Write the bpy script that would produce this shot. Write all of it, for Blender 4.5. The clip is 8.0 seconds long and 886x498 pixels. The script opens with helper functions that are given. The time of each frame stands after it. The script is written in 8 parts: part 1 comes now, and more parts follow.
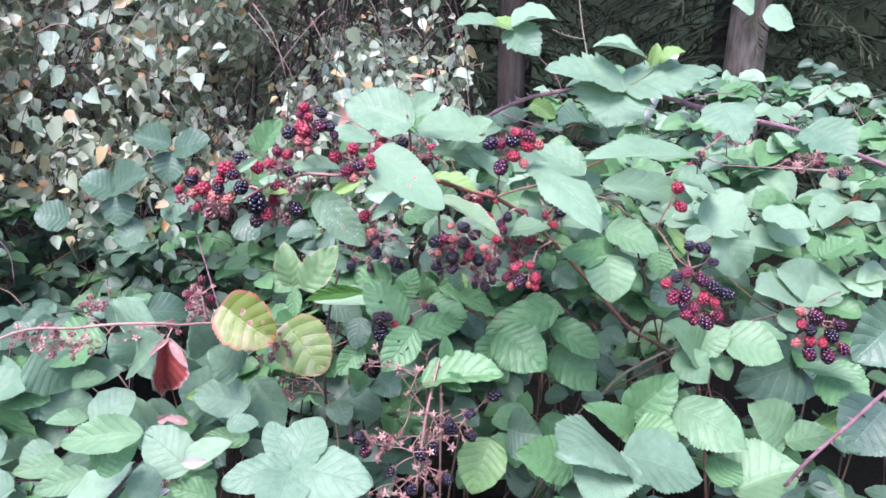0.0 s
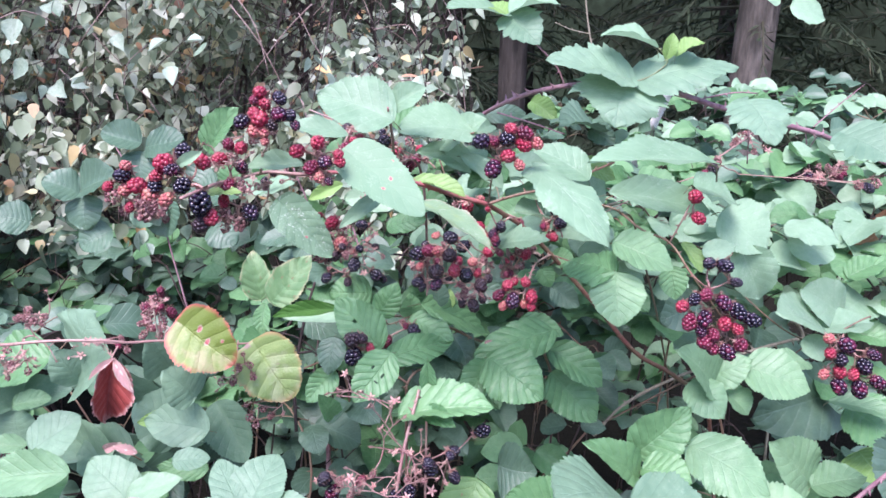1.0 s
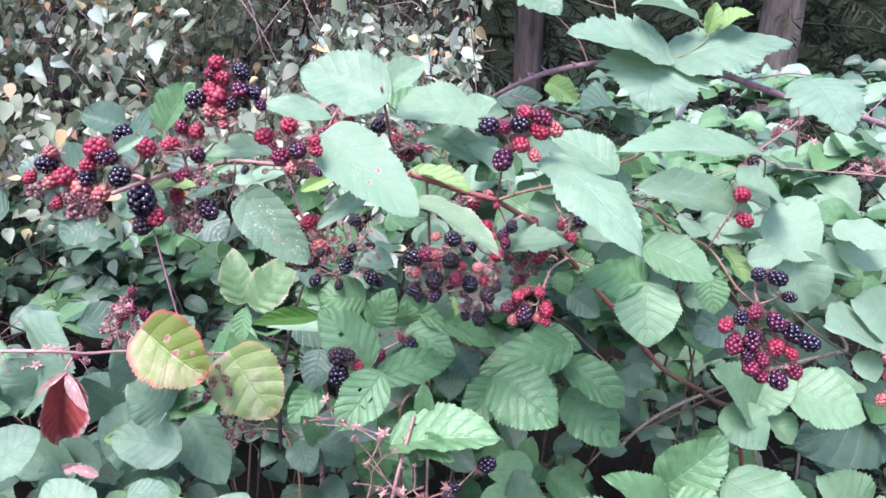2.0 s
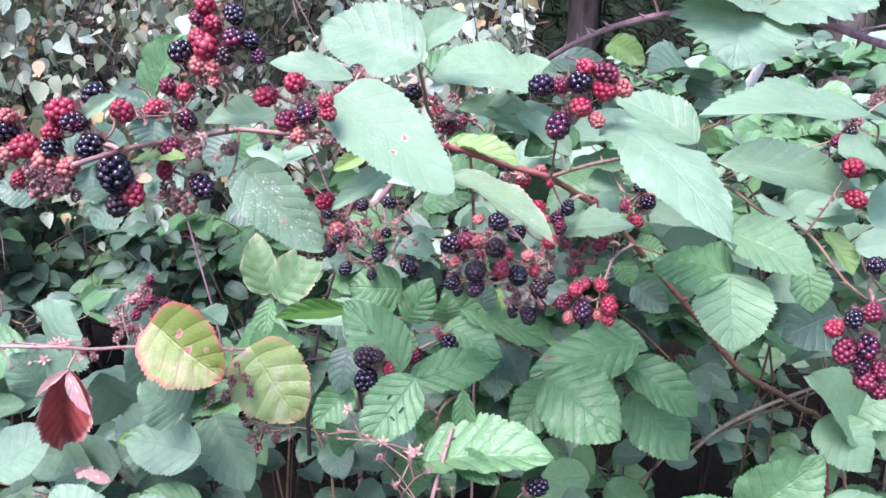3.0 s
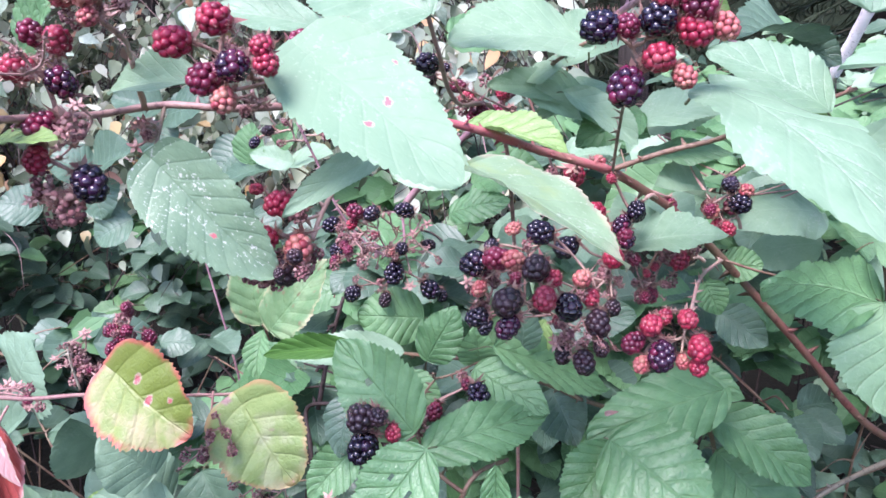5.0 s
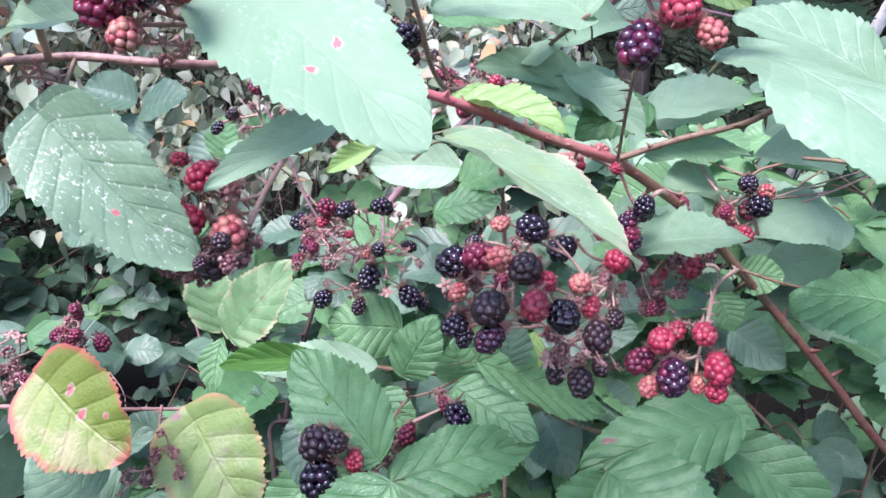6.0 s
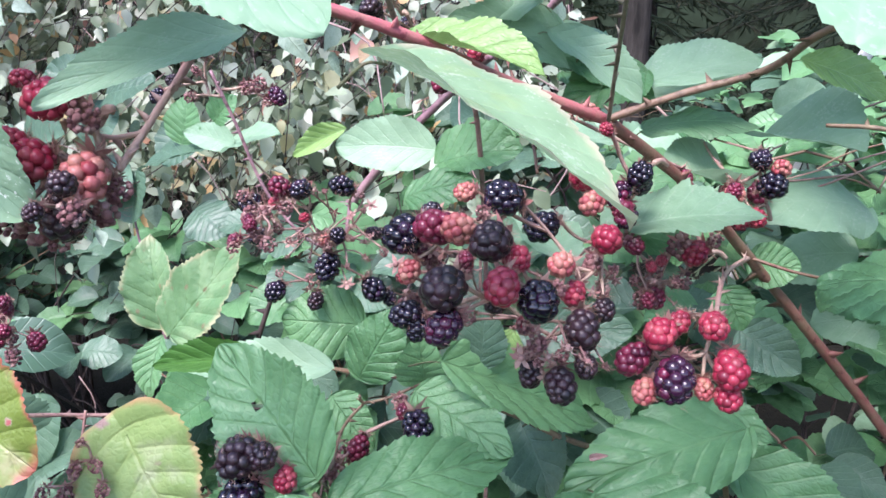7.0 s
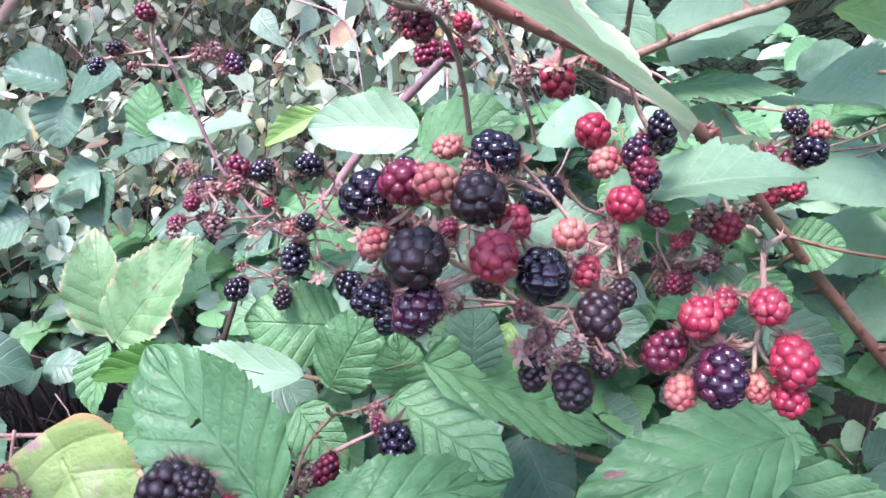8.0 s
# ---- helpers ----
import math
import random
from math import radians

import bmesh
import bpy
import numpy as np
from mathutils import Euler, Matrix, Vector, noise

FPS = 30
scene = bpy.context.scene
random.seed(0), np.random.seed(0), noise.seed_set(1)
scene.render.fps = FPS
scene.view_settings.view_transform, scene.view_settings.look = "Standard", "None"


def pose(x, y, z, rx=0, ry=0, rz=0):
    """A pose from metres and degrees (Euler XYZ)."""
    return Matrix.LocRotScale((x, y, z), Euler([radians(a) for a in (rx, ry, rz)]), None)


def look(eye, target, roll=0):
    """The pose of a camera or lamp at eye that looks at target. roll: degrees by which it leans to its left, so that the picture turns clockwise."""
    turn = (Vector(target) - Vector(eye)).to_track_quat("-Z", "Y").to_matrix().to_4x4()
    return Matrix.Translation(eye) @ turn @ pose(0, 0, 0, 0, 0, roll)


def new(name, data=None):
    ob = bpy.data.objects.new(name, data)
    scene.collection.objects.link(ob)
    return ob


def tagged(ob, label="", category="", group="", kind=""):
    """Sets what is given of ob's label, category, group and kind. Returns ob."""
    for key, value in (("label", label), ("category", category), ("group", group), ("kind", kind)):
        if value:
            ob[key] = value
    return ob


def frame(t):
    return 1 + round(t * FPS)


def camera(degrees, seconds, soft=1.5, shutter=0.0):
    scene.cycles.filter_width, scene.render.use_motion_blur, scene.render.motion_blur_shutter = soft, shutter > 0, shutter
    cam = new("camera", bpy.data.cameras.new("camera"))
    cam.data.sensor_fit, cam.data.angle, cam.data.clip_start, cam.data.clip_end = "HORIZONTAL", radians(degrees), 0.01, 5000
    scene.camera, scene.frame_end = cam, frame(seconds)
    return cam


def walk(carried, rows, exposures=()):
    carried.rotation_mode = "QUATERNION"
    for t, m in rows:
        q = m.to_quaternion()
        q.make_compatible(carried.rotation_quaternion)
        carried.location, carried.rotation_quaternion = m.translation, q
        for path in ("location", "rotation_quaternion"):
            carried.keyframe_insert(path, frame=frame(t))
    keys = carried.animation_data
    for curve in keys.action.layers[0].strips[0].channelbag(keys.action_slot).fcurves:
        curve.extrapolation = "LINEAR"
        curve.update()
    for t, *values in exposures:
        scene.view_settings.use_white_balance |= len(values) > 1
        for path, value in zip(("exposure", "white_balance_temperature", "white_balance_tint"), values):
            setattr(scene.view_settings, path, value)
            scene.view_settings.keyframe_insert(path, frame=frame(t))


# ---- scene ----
cam = camera(62.9, 8.0, soft=1.58)
PATH = [
    (0, (0.005, 0.007, 1.345), (-0.001, 1.95, 0.871), 0.7),
    (0.5, (0.012, 0.062, 1.331), (0.006, 2.008, 0.873), 1.4),
    (1, (0.022, 0.119, 1.321), (0.018, 2.069, 0.875), 1.7),
    (1.2, (0.027, 0.145, 1.319), (0.023, 2.094, 0.871), 1.9),
    (2.3, (0.033, 0.264, 1.305), (-0.043, 2.2, 0.811), 2.0),
    (2.5, (0.033, 0.285, 1.301), (-0.08, 2.216, 0.796), 1.7),
    (3, (0.037, 0.331, 1.286), (-0.14, 2.254, 0.764), 1.2),
    (3.5, (0.033, 0.374, 1.278), (-0.191, 2.289, 0.745), 0.8),
    (4, (0.035, 0.417, 1.27), (-0.231, 2.329, 0.748), -0.3),
    (4.5, (0.037, 0.459, 1.257), (-0.266, 2.365, 0.733), -0.8),
    (4.7, (0.039, 0.472, 1.253), (-0.273, 2.38, 0.744), -0.8),
    (5.8, (0.041, 0.535, 1.231), (-0.274, 2.457, 0.777), 0.6),
    (6, (0.041, 0.55, 1.224), (-0.267, 2.475, 0.777), 0.9),
    (6.5, (0.04, 0.578, 1.213), (-0.271, 2.506, 0.782), 1.3),
    (7, (0.05, 0.614, 1.194), (-0.249, 2.547, 0.774), 1.5),
    (7.5, (0.049, 0.641, 1.179), (-0.243, 2.574, 0.755), 1.0),
    (8, (0.047, 0.673, 1.167), (-0.239, 2.614, 0.778), 0.6),
]
walk(cam, [(t, look(eye, target, roll)) for t, eye, target, roll in PATH], ((0, 2.14, 6200, 33), (1, 2.17, 6200, 34), (2.5, 2.20, 6200, 36), (4.5, 2.30, 6170, 38), (6.5, 2.25, 6220, 29), (7, 2.29, 6260, 26), (7.5, 2.42, 6120, 29), (8, 2.56, 6120, 29)))


# ---- world and light: an overcast sky over a woodland edge ----
world = bpy.data.worlds.new("overcast_sky")
scene.world = world
world.use_nodes = True
wn = world.node_tree
sky = wn.nodes.new("ShaderNodeTexSky")
sky.sky_type = "NISHITA"
sky.sun_disc = False
SUN_EL, SUN_ROT = radians(58), radians(200)
sky.sun_elevation, sky.sun_rotation = SUN_EL, SUN_ROT
sky.air_density, sky.dust_density, sky.ozone_density = 1.0, 1.1, 1.2
background = wn.nodes["Background"]
background.inputs["Strength"].default_value = 0.115
wn.links.new(sky.outputs["Color"], background.inputs["Color"])
sun = new("sun", bpy.data.lights.new("sun", "SUN"))
sun.data.energy, sun.data.angle, sun.data.color = 1.75, radians(30), (1.0, 0.98, 0.96)
sun.matrix_world = look((-2.0, -5.5, 8.5), (0, 0, 0))


# ---- materials ----
def shader(name, rough=0.5, spec=0.5):
    m = bpy.data.materials.new(name)
    m.use_nodes = True
    nt = m.node_tree
    b = nt.nodes["Principled BSDF"]
    b.inputs["Roughness"].default_value = rough
    b.inputs["Specular IOR Level"].default_value = spec
    return m, nt, b


class Nodes:
    """Short hand for node trees."""

    def __init__(self, nt):
        self.nt = nt

    def node(self, kind, **values):
        n = self.nt.nodes.new(kind)
        for k, v in values.items():
            n.inputs[k].default_value = v
        return n

    def link(self, a, b):
        self.nt.links.new(a, b)

    def math(self, op, a, b=0.0, c=None):
        n = self.nt.nodes.new("ShaderNodeMath")
        n.operation = op
        for i, v in enumerate((a, b) if c is None else (a, b, c)):
            if isinstance(v, (int, float)):
                n.inputs[i].default_value = v
            else:
                self.link(v, n.inputs[i])
        return n.outputs[0]

    def mix(self, f, a, b, mode="MIX"):
        n = self.nt.nodes.new("ShaderNodeMix")
        n.data_type, n.blend_type = "RGBA", mode
        for sock, v in ((n.inputs[0], f), (n.inputs[6], a), (n.inputs[7], b)):
            if isinstance(v, (int, float)):
                sock.default_value = v
            elif isinstance(v, tuple):
                sock.default_value = (*v, 1)
            else:
                self.link(v, sock)
        return n.outputs[2]

    def noise(self, scale, detail=3.0, rough=0.55, vec=None):
        n = self.node("ShaderNodeTexNoise", Scale=scale, Detail=detail, Roughness=rough)
        if vec is not None:
            self.link(vec, n.inputs["Vector"])
        return n.outputs["Fac"]

    def ramp(self, f, *stops):
        n = self.nt.nodes.new("ShaderNodeValToRGB")
        e = n.color_ramp.elements
        while len(e) < len(stops):
            e.new(0.5)
        for el, (p, c) in zip(e, stops):
            el.position, el.color = p, (*c, 1) if isinstance(c, tuple) else (c, c, c, 1)
        self.link(f, n.inputs[0])
        return n.outputs[0]

    def bump(self, h, strength, distance, target):
        n = self.node("ShaderNodeBump", Strength=strength, Distance=distance)
        self.link(h, n.inputs["Height"])
        self.link(n.outputs[0], target.inputs["Normal"])


def leaf_material(name, dark, light, vein, rough=0.42, spec=0.5, spots=None, margin=None, through_light=0.25, vein_amount=0.55, relief=0.32, spot_scale=5.0, spot_size=0.2, flecks=0.0, patch=None, dots=(), half=None, ribs=7.0):
    """A leaf with a midrib, paired side veins, mottling and translucency. spots: colour of blemishes; margin: colour of a withered rim."""
    m, nt, b = shader(name, rough, spec)
    n = Nodes(nt)
    uv = nt.nodes.new("ShaderNodeUVMap")
    uv.uv_map = "UVMap"
    sep = nt.nodes.new("ShaderNodeSeparateXYZ")
    n.link(uv.outputs[0], sep.inputs[0])
    s = n.math("ABSOLUTE", n.math("MULTIPLY_ADD", sep.outputs[0], 2.0, -1.0))
    t = sep.outputs[1]
    rnd = nt.nodes.new("ShaderNodeObjectInfo").outputs["Random"]
    texco = nt.nodes.new("ShaderNodeTexCoord").outputs["Object"]
    shifted = nt.nodes.new("ShaderNodeVectorMath")
    shifted.operation = "ADD"
    n.link(texco, shifted.inputs[0])
    spread = n.math("MULTIPLY", rnd, 40.0)
    n.link(spread, shifted.inputs[1])
    vec = shifted.outputs[0]
    wander = n.math("MULTIPLY_ADD", n.noise(1.6, 2.0, 0.5, vec), 0.24, -0.12)
    phase = n.math("FRACT", n.math("ADD", n.math("SUBTRACT", n.math("MULTIPLY", t, ribs), n.math("MULTIPLY", n.math("POWER", s, 0.8), 0.29 * ribs)), wander))
    side = n.math("ABSOLUTE", n.math("SUBTRACT", phase, 0.5))
    side_line = n.math("SUBTRACT", 1.0, n.math("SMOOTH_MIN", n.math("MULTIPLY", side, 9.0), 1.0, 0.3))
    mid = n.math("SUBTRACT", 1.0, n.math("MINIMUM", n.math("MULTIPLY", s, 20.0), 1.0))
    veins = n.math("MAXIMUM", n.math("MULTIPLY", side_line, 0.6), n.math("MULTIPLY", mid, 0.9))
    net = n.node("ShaderNodeTexVoronoi", Scale=17.0)
    net.feature = "DISTANCE_TO_EDGE"
    n.link(vec, net.inputs["Vector"])
    crinkle = n.math("MINIMUM", n.math("MULTIPLY", net.outputs["Distance"], 4.0), 1.0)
    large = n.noise(2.2, 3.0, 0.6, vec)
    fine = n.noise(22.0, 3.0, 0.6, vec)
    mottle = n.math("MULTIPLY_ADD", n.noise(7.0, 2.0, 0.5, vec), 0.9, -0.45)
    f = n.math("ADD", n.math("ADD", mottle, n.math("MULTIPLY", large, 0.55)), n.math("ADD", n.math("MULTIPLY", fine, 0.25), n.math("MULTIPLY_ADD", rnd, 0.7, -0.3)))
    base = n.mix(f, dark, light)
    base = n.mix(n.math("MULTIPLY", n.math("SUBTRACT", 1.0, crinkle), 0.22 * vein_amount), base, vein)
    base = n.mix(n.math("MULTIPLY", veins, vein_amount), base, vein)
    if flecks:
        speck = n.math("ADD", n.math("ADD", n.noise(34.0, 3.0, 0.7, vec), n.math("MULTIPLY", n.noise(4.0, 2.0, 0.5, vec), 0.45)), n.math("MULTIPLY", veins, 0.04))
        base = n.mix(n.ramp(speck, (0.83, 0.0), (0.90, flecks)), base, (0.6, 0.66, 0.56))
    if patch:
        base = n.mix(n.ramp(n.noise(2.1, 4.0, 0.6, vec), (0.50, 0.0), (0.64, 0.7)), base, patch)
    if half:
        edge_line = n.math("ADD", sep.outputs[0], n.math("MULTIPLY_ADD", large, 0.5, -0.25))
        base = n.mix(n.ramp(edge_line, (0.44, 0.9), (0.53, 0.0)), base, half)
    for u, v, size in dots:
        away = n.math("SQRT", n.math("ADD", n.math("POWER", n.math("MULTIPLY", n.math("SUBTRACT", sep.outputs[0], u), 0.65), 2.0), n.math("POWER", n.math("SUBTRACT", t, v), 2.0)))
        away = n.math("ADD", away, n.math("MULTIPLY_ADD", n.noise(40.0, 3.0, 0.6, vec), 0.06, -0.03))
        base = n.mix(n.ramp(away, (size * 0.8, 0.8), (size * 1.1, 0.0)), base, (0.44, 0.40, 0.30))
        base = n.mix(n.ramp(away, (size * 0.6, 1.0), (size * 0.8, 0.0)), base, (0.46, 0.12, 0.13))
    if margin:
        edge = n.math("POWER", n.math("MAXIMUM", s, t), 9.0)
        uneven = n.ramp(n.noise(2.6, 4.0, 0.65, vec), (0.36, 0.1), (0.62, 1.0))
        base = n.mix(n.ramp(n.math("MULTIPLY", edge, uneven), (0.12, 0.0), (0.4, 0.55), (0.8, 0.85)), base, margin)
    if spots:
        dots = n.node("ShaderNodeTexVoronoi", Scale=spot_scale)
        n.link(vec, dots.inputs["Vector"])
        base = n.mix(n.ramp(n.math("ADD", dots.outputs["Distance"], n.math("MULTIPLY", fine, 0.2)), (spot_size, 0.85), (spot_size + 0.08, 0.0)), base, spots)
    n.link(base, b.inputs["Base Color"])
    n.link(n.ramp(fine, (0.3, rough - 0.08), (0.75, rough + 0.14)), b.inputs["Roughness"])
    n.bump(n.math("ADD", n.math("MULTIPLY", veins, -1.0), n.math("ADD", n.math("MULTIPLY", fine, 0.22), n.math("MULTIPLY", crinkle, 0.22))), min(1.0, relief * 2.0), 0.0009, b)
    glow = nt.nodes.new("ShaderNodeBsdfTranslucent")
    n.link(n.mix(0.5, base, light), glow.inputs["Color"])
    blend = nt.nodes.new("ShaderNodeMixShader")
    blend.inputs[0].default_value = through_light
    n.link(b.outputs[0], blend.inputs[1])
    n.link(glow.outputs[0], blend.inputs[2])
    n.link(blend.outputs[0], nt.nodes["Material Output"].inputs["Surface"])
    return m


LEAF = leaf_material("bramble_leaf", (0.062, 0.180, 0.067), (0.165, 0.345, 0.153), (0.20, 0.36, 0.17), 0.40, 0.5, through_light=0.3, vein_amount=0.22, relief=0.45)
LEAF_LIGHT = leaf_material("bramble_leaf_light", (0.105, 0.225, 0.11), (0.205, 0.37, 0.195), (0.25, 0.40, 0.22), 0.42, 0.42, through_light=0.34, vein_amount=0.28, relief=0.35, flecks=0.12)
LEAF_DUSTY = leaf_material("bramble_leaf_dusty", (0.098, 0.195, 0.119), (0.210, 0.345, 0.220), (0.125, 0.225, 0.148), 0.48, 0.38, through_light=0.3, vein_amount=0.3, relief=0.3, flecks=0.1)
# Pale copy of the leaf: sheen of the overcast sky is put into its base colour.
LEAF_PALE_SHEEN = leaf_material("bramble_leaf_pale_sheen", (0.155, 0.285, 0.168), (0.288, 0.455, 0.288), (0.325, 0.475, 0.32), 0.44, 0.38, through_light=0.36, vein_amount=0.32, relief=0.2, flecks=0.2)
LEAF_BLADE = leaf_material("bramble_leaf_blade", (0.165, 0.285, 0.15), (0.295, 0.455, 0.27), (0.34, 0.47, 0.28), 0.46, 0.36, None, (0.50, 0.44, 0.32), 0.36, 0.25, 0.25, flecks=0.4, patch=(0.31, 0.41, 0.15))
# Darker copy of the leaf: shade inside the thicket is put into its colour.
LEAF_SHADED = leaf_material("bramble_leaf_shaded", (0.040, 0.093, 0.055), (0.098, 0.185, 0.115), (0.13, 0.22, 0.15), 0.42, through_light=0.18)
LEAF_FRESH = leaf_material("bramble_leaf_fresh", (0.13, 0.26, 0.06), (0.24, 0.40, 0.12), (0.3, 0.45, 0.2), 0.45)
LEAF_DEEP = leaf_material("bramble_leaf_deep_green", (0.03, 0.10, 0.02), (0.06, 0.17, 0.03), (0.1, 0.24, 0.05), 0.55, 0.3)
LEAF_FLECKED = leaf_material("bramble_leaf_flecked", (0.145, 0.26, 0.15), (0.235, 0.375, 0.225), (0.10, 0.19, 0.11), 0.38, 0.42, through_light=0.32, vein_amount=0.32, relief=0.16, flecks=0.95, dots=((0.62, 0.52, 0.024),))
LEAF_YELLOW = leaf_material("bramble_leaf_yellowing", (0.17, 0.26, 0.07), (0.32, 0.36, 0.14), (0.37, 0.41, 0.14), 0.42, 0.45, None, (0.50, 0.075, 0.10), 0.3, 0.4, 0.45, patch=(0.42, 0.36, 0.22), dots=((0.38, 0.2, 0.042), (0.47, 0.42, 0.045), (0.28, 0.62, 0.03)), half=(0.13, 0.19, 0.03), ribs=4.6)
LEAF_YELLOW_GREEN = leaf_material("bramble_leaf_yellow_green", (0.11, 0.22, 0.06), (0.23, 0.33, 0.12), (0.31, 0.39, 0.14), 0.42, 0.45, (0.27, 0.15, 0.17), (0.42, 0.25, 0.13), 0.3, 0.4, 0.45, spot_scale=2.4, spot_size=0.17, patch=(0.34, 0.38, 0.24), ribs=4.6)
LEAF_DEAD_PALE = leaf_material("bramble_leaf_dead_underside", (0.40, 0.22, 0.20), (0.52, 0.37, 0.34), (0.4, 0.2, 0.2), 0.6, 0.3, (0.55, 0.52, 0.42), (0.22, 0.30, 0.17), spot_scale=3.2, spot_size=0.3)
LEAF_BLEACHED = leaf_material("bramble_leaf_bleached", (0.5, 0.46, 0.42), (0.68, 0.64, 0.6), (0.5, 0.42, 0.38), 0.6, 0.3)
LEAF_FADING = leaf_material("bramble_leaf_fading", (0.10, 0.215, 0.09), (0.185, 0.32, 0.148), (0.13, 0.25, 0.10), 0.40, 0.45, (0.22, 0.17, 0.1), (0.44, 0.40, 0.24), 0.3, 0.35, patch=(0.235, 0.355, 0.18), ribs=6.0)
LEAF_SPOTTED = leaf_material("bramble_leaf_spotted", (0.135, 0.255, 0.145), (0.17, 0.30, 0.18), (0.19, 0.32, 0.195), 0.52, 0.3, vein_amount=0.25, relief=0.12, flecks=0.15, dots=((0.385, 0.47, 0.027), (0.645, 0.49, 0.024), (0.1, 0.36, 0.014)))
LEAF_DEAD = leaf_material("bramble_leaf_dead", (0.20, 0.035, 0.03), (0.36, 0.09, 0.07), (0.18, 0.05, 0.05), 0.6, 0.3, None, (0.5, 0.33, 0.3), 0.15)
LEAF_BLIGHTED = leaf_material("bramble_leaf_blighted", (0.10, 0.22, 0.075), (0.20, 0.35, 0.13), (0.25, 0.38, 0.16), 0.44, 0.42, (0.27, 0.10, 0.08), None, 0.3, 0.3, spot_scale=5.0, spot_size=0.17)
LEAF_BROWN = leaf_material("leaf_dried_brown", (0.22, 0.10, 0.05), (0.45, 0.25, 0.14), (0.5, 0.34, 0.22), 0.6, 0.3)
BIRCH_LEAF = leaf_material("shrub_leaf", (0.12, 0.20, 0.12), (0.38, 0.48, 0.37), (0.4, 0.48, 0.37), 0.32, vein_amount=0.2)


def island_material(name, stops, rough, spec=0.5, bump=0.0, through_light=0.0):
    """A colour that varies from island to island of one mesh."""
    m, nt, b = shader(name, rough, spec)
    n = Nodes(nt)
    rnd = nt.nodes.new("ShaderNodeNewGeometry").outputs["Random Per Island"]
    info = nt.nodes.new("ShaderNodeObjectInfo").outputs["Random"]
    fine = n.noise(300.0 if bump else 60.0, 3.0, 0.6, nt.nodes.new("ShaderNodeTexCoord").outputs["Object"])
    f = n.math("FRACT", n.math("ADD", rnd, info))
    col = n.mix(n.math("MULTIPLY", fine, 0.35), n.ramp(f, *stops), stops[0][1])
    n.link(col, b.inputs["Base Color"])
    if bump:
        n.bump(fine, bump, 0.001, b)
    if through_light:
        glow = nt.nodes.new("ShaderNodeBsdfTranslucent")
        n.link(col, glow.inputs["Color"])
        blend = nt.nodes.new("ShaderNodeMixShader")
        blend.inputs[0].default_value = through_light
        n.link(b.outputs[0], blend.inputs[1])
        n.link(glow.outputs[0], blend.inputs[2])
        n.link(blend.outputs[0], nt.nodes["Material Output"].inputs["Surface"])
    return m


BERRY = {
    "black": island_material("berry_black", ((0.0, (0.005, 0.004, 0.010)), (0.8, (0.009, 0.006, 0.017)), (1.0, (0.03, 0.01, 0.03))), 0.17, 0.6),
    "dull": island_material("berry_overripe", ((0.0, (0.009, 0.007, 0.010)), (1.0, (0.035, 0.014, 0.02))), 0.30, 0.45, 0.12),
    "purple": island_material("berry_purple", ((0.0, (0.015, 0.006, 0.018)), (0.55, (0.035, 0.007, 0.024)), (1.0, (0.14, 0.012, 0.04))), 0.22, 0.55),
    "dark_red": island_material("berry_dark_red", ((0.0, (0.09, 0.009, 0.024)), (0.6, (0.17, 0.016, 0.042)), (1.0, (0.03, 0.006, 0.016))), 0.32, 0.45),
    "red": island_material("berry_red", ((0.0, (0.19, 0.012, 0.030)), (0.55, (0.27, 0.024, 0.048)), (0.8, (0.33, 0.065, 0.078)), (1.0, (0.10, 0.008, 0.020))), 0.30, 0.36, 0.06),
    "tan": island_material("berry_unripe", ((0.0, (0.28, 0.055, 0.065)), (0.35, (0.35, 0.13, 0.11)), (0.6, (0.37, 0.20, 0.14)), (0.8, (0.33, 0.09, 0.085)), (1.0, (0.22, 0.03, 0.04))), 0.42, 0.4, 0.1),
    "dried": island_material("berry_dried", ((0.0, (0.11, 0.05, 0.055)), (0.4, (0.23, 0.10, 0.10)), (0.75, (0.37, 0.20, 0.185)), (1.0, (0.45, 0.32, 0.27))), 0.75, 0.25, 0.6),
}
SEPAL = island_material("sepal_dry", ((0.0, (0.26, 0.14, 0.12)), (0.5, (0.38, 0.26, 0.20)), (1.0, (0.34, 0.13, 0.13))), 0.75, 0.2, 0.3)
SEPAL_PINK = island_material("sepal_pink", ((0.0, (0.31, 0.145, 0.135)), (1.0, (0.42, 0.31, 0.25))), 0.6, 0.3, 0.2)


def stem_material(name, a, b_col, rough=0.5):
    m, nt, b = shader(name, rough, 0.4)
    n = Nodes(nt)
    co = nt.nodes.new("ShaderNodeTexCoord").outputs["Object"]
    f = n.math("ADD", n.math("MULTIPLY", n.noise(16.0, 3.0, 0.6, co), 0.6), n.math("ADD", n.math("MULTIPLY", n.noise(75.0, 3.0, 0.6, co), 0.35), n.math("MULTIPLY", n.noise(300.0, 2.0, 0.6, co), 0.15)))
    col = n.ramp(f, (0.40, a), (0.66, b_col))
    scar = n.ramp(n.noise(170.0, 4.0, 0.7, co), (0.56, 0.0), (0.66, 0.7))
    n.link(n.mix(scar, col, tuple(0.35 * v for v in a)), b.inputs["Base Color"])
    n.bump(n.math("ADD", n.noise(420.0, 2.0, 0.6, co), n.noise(120.0, 2.0, 0.6, co)), 0.6, 0.0008, b)
    return m


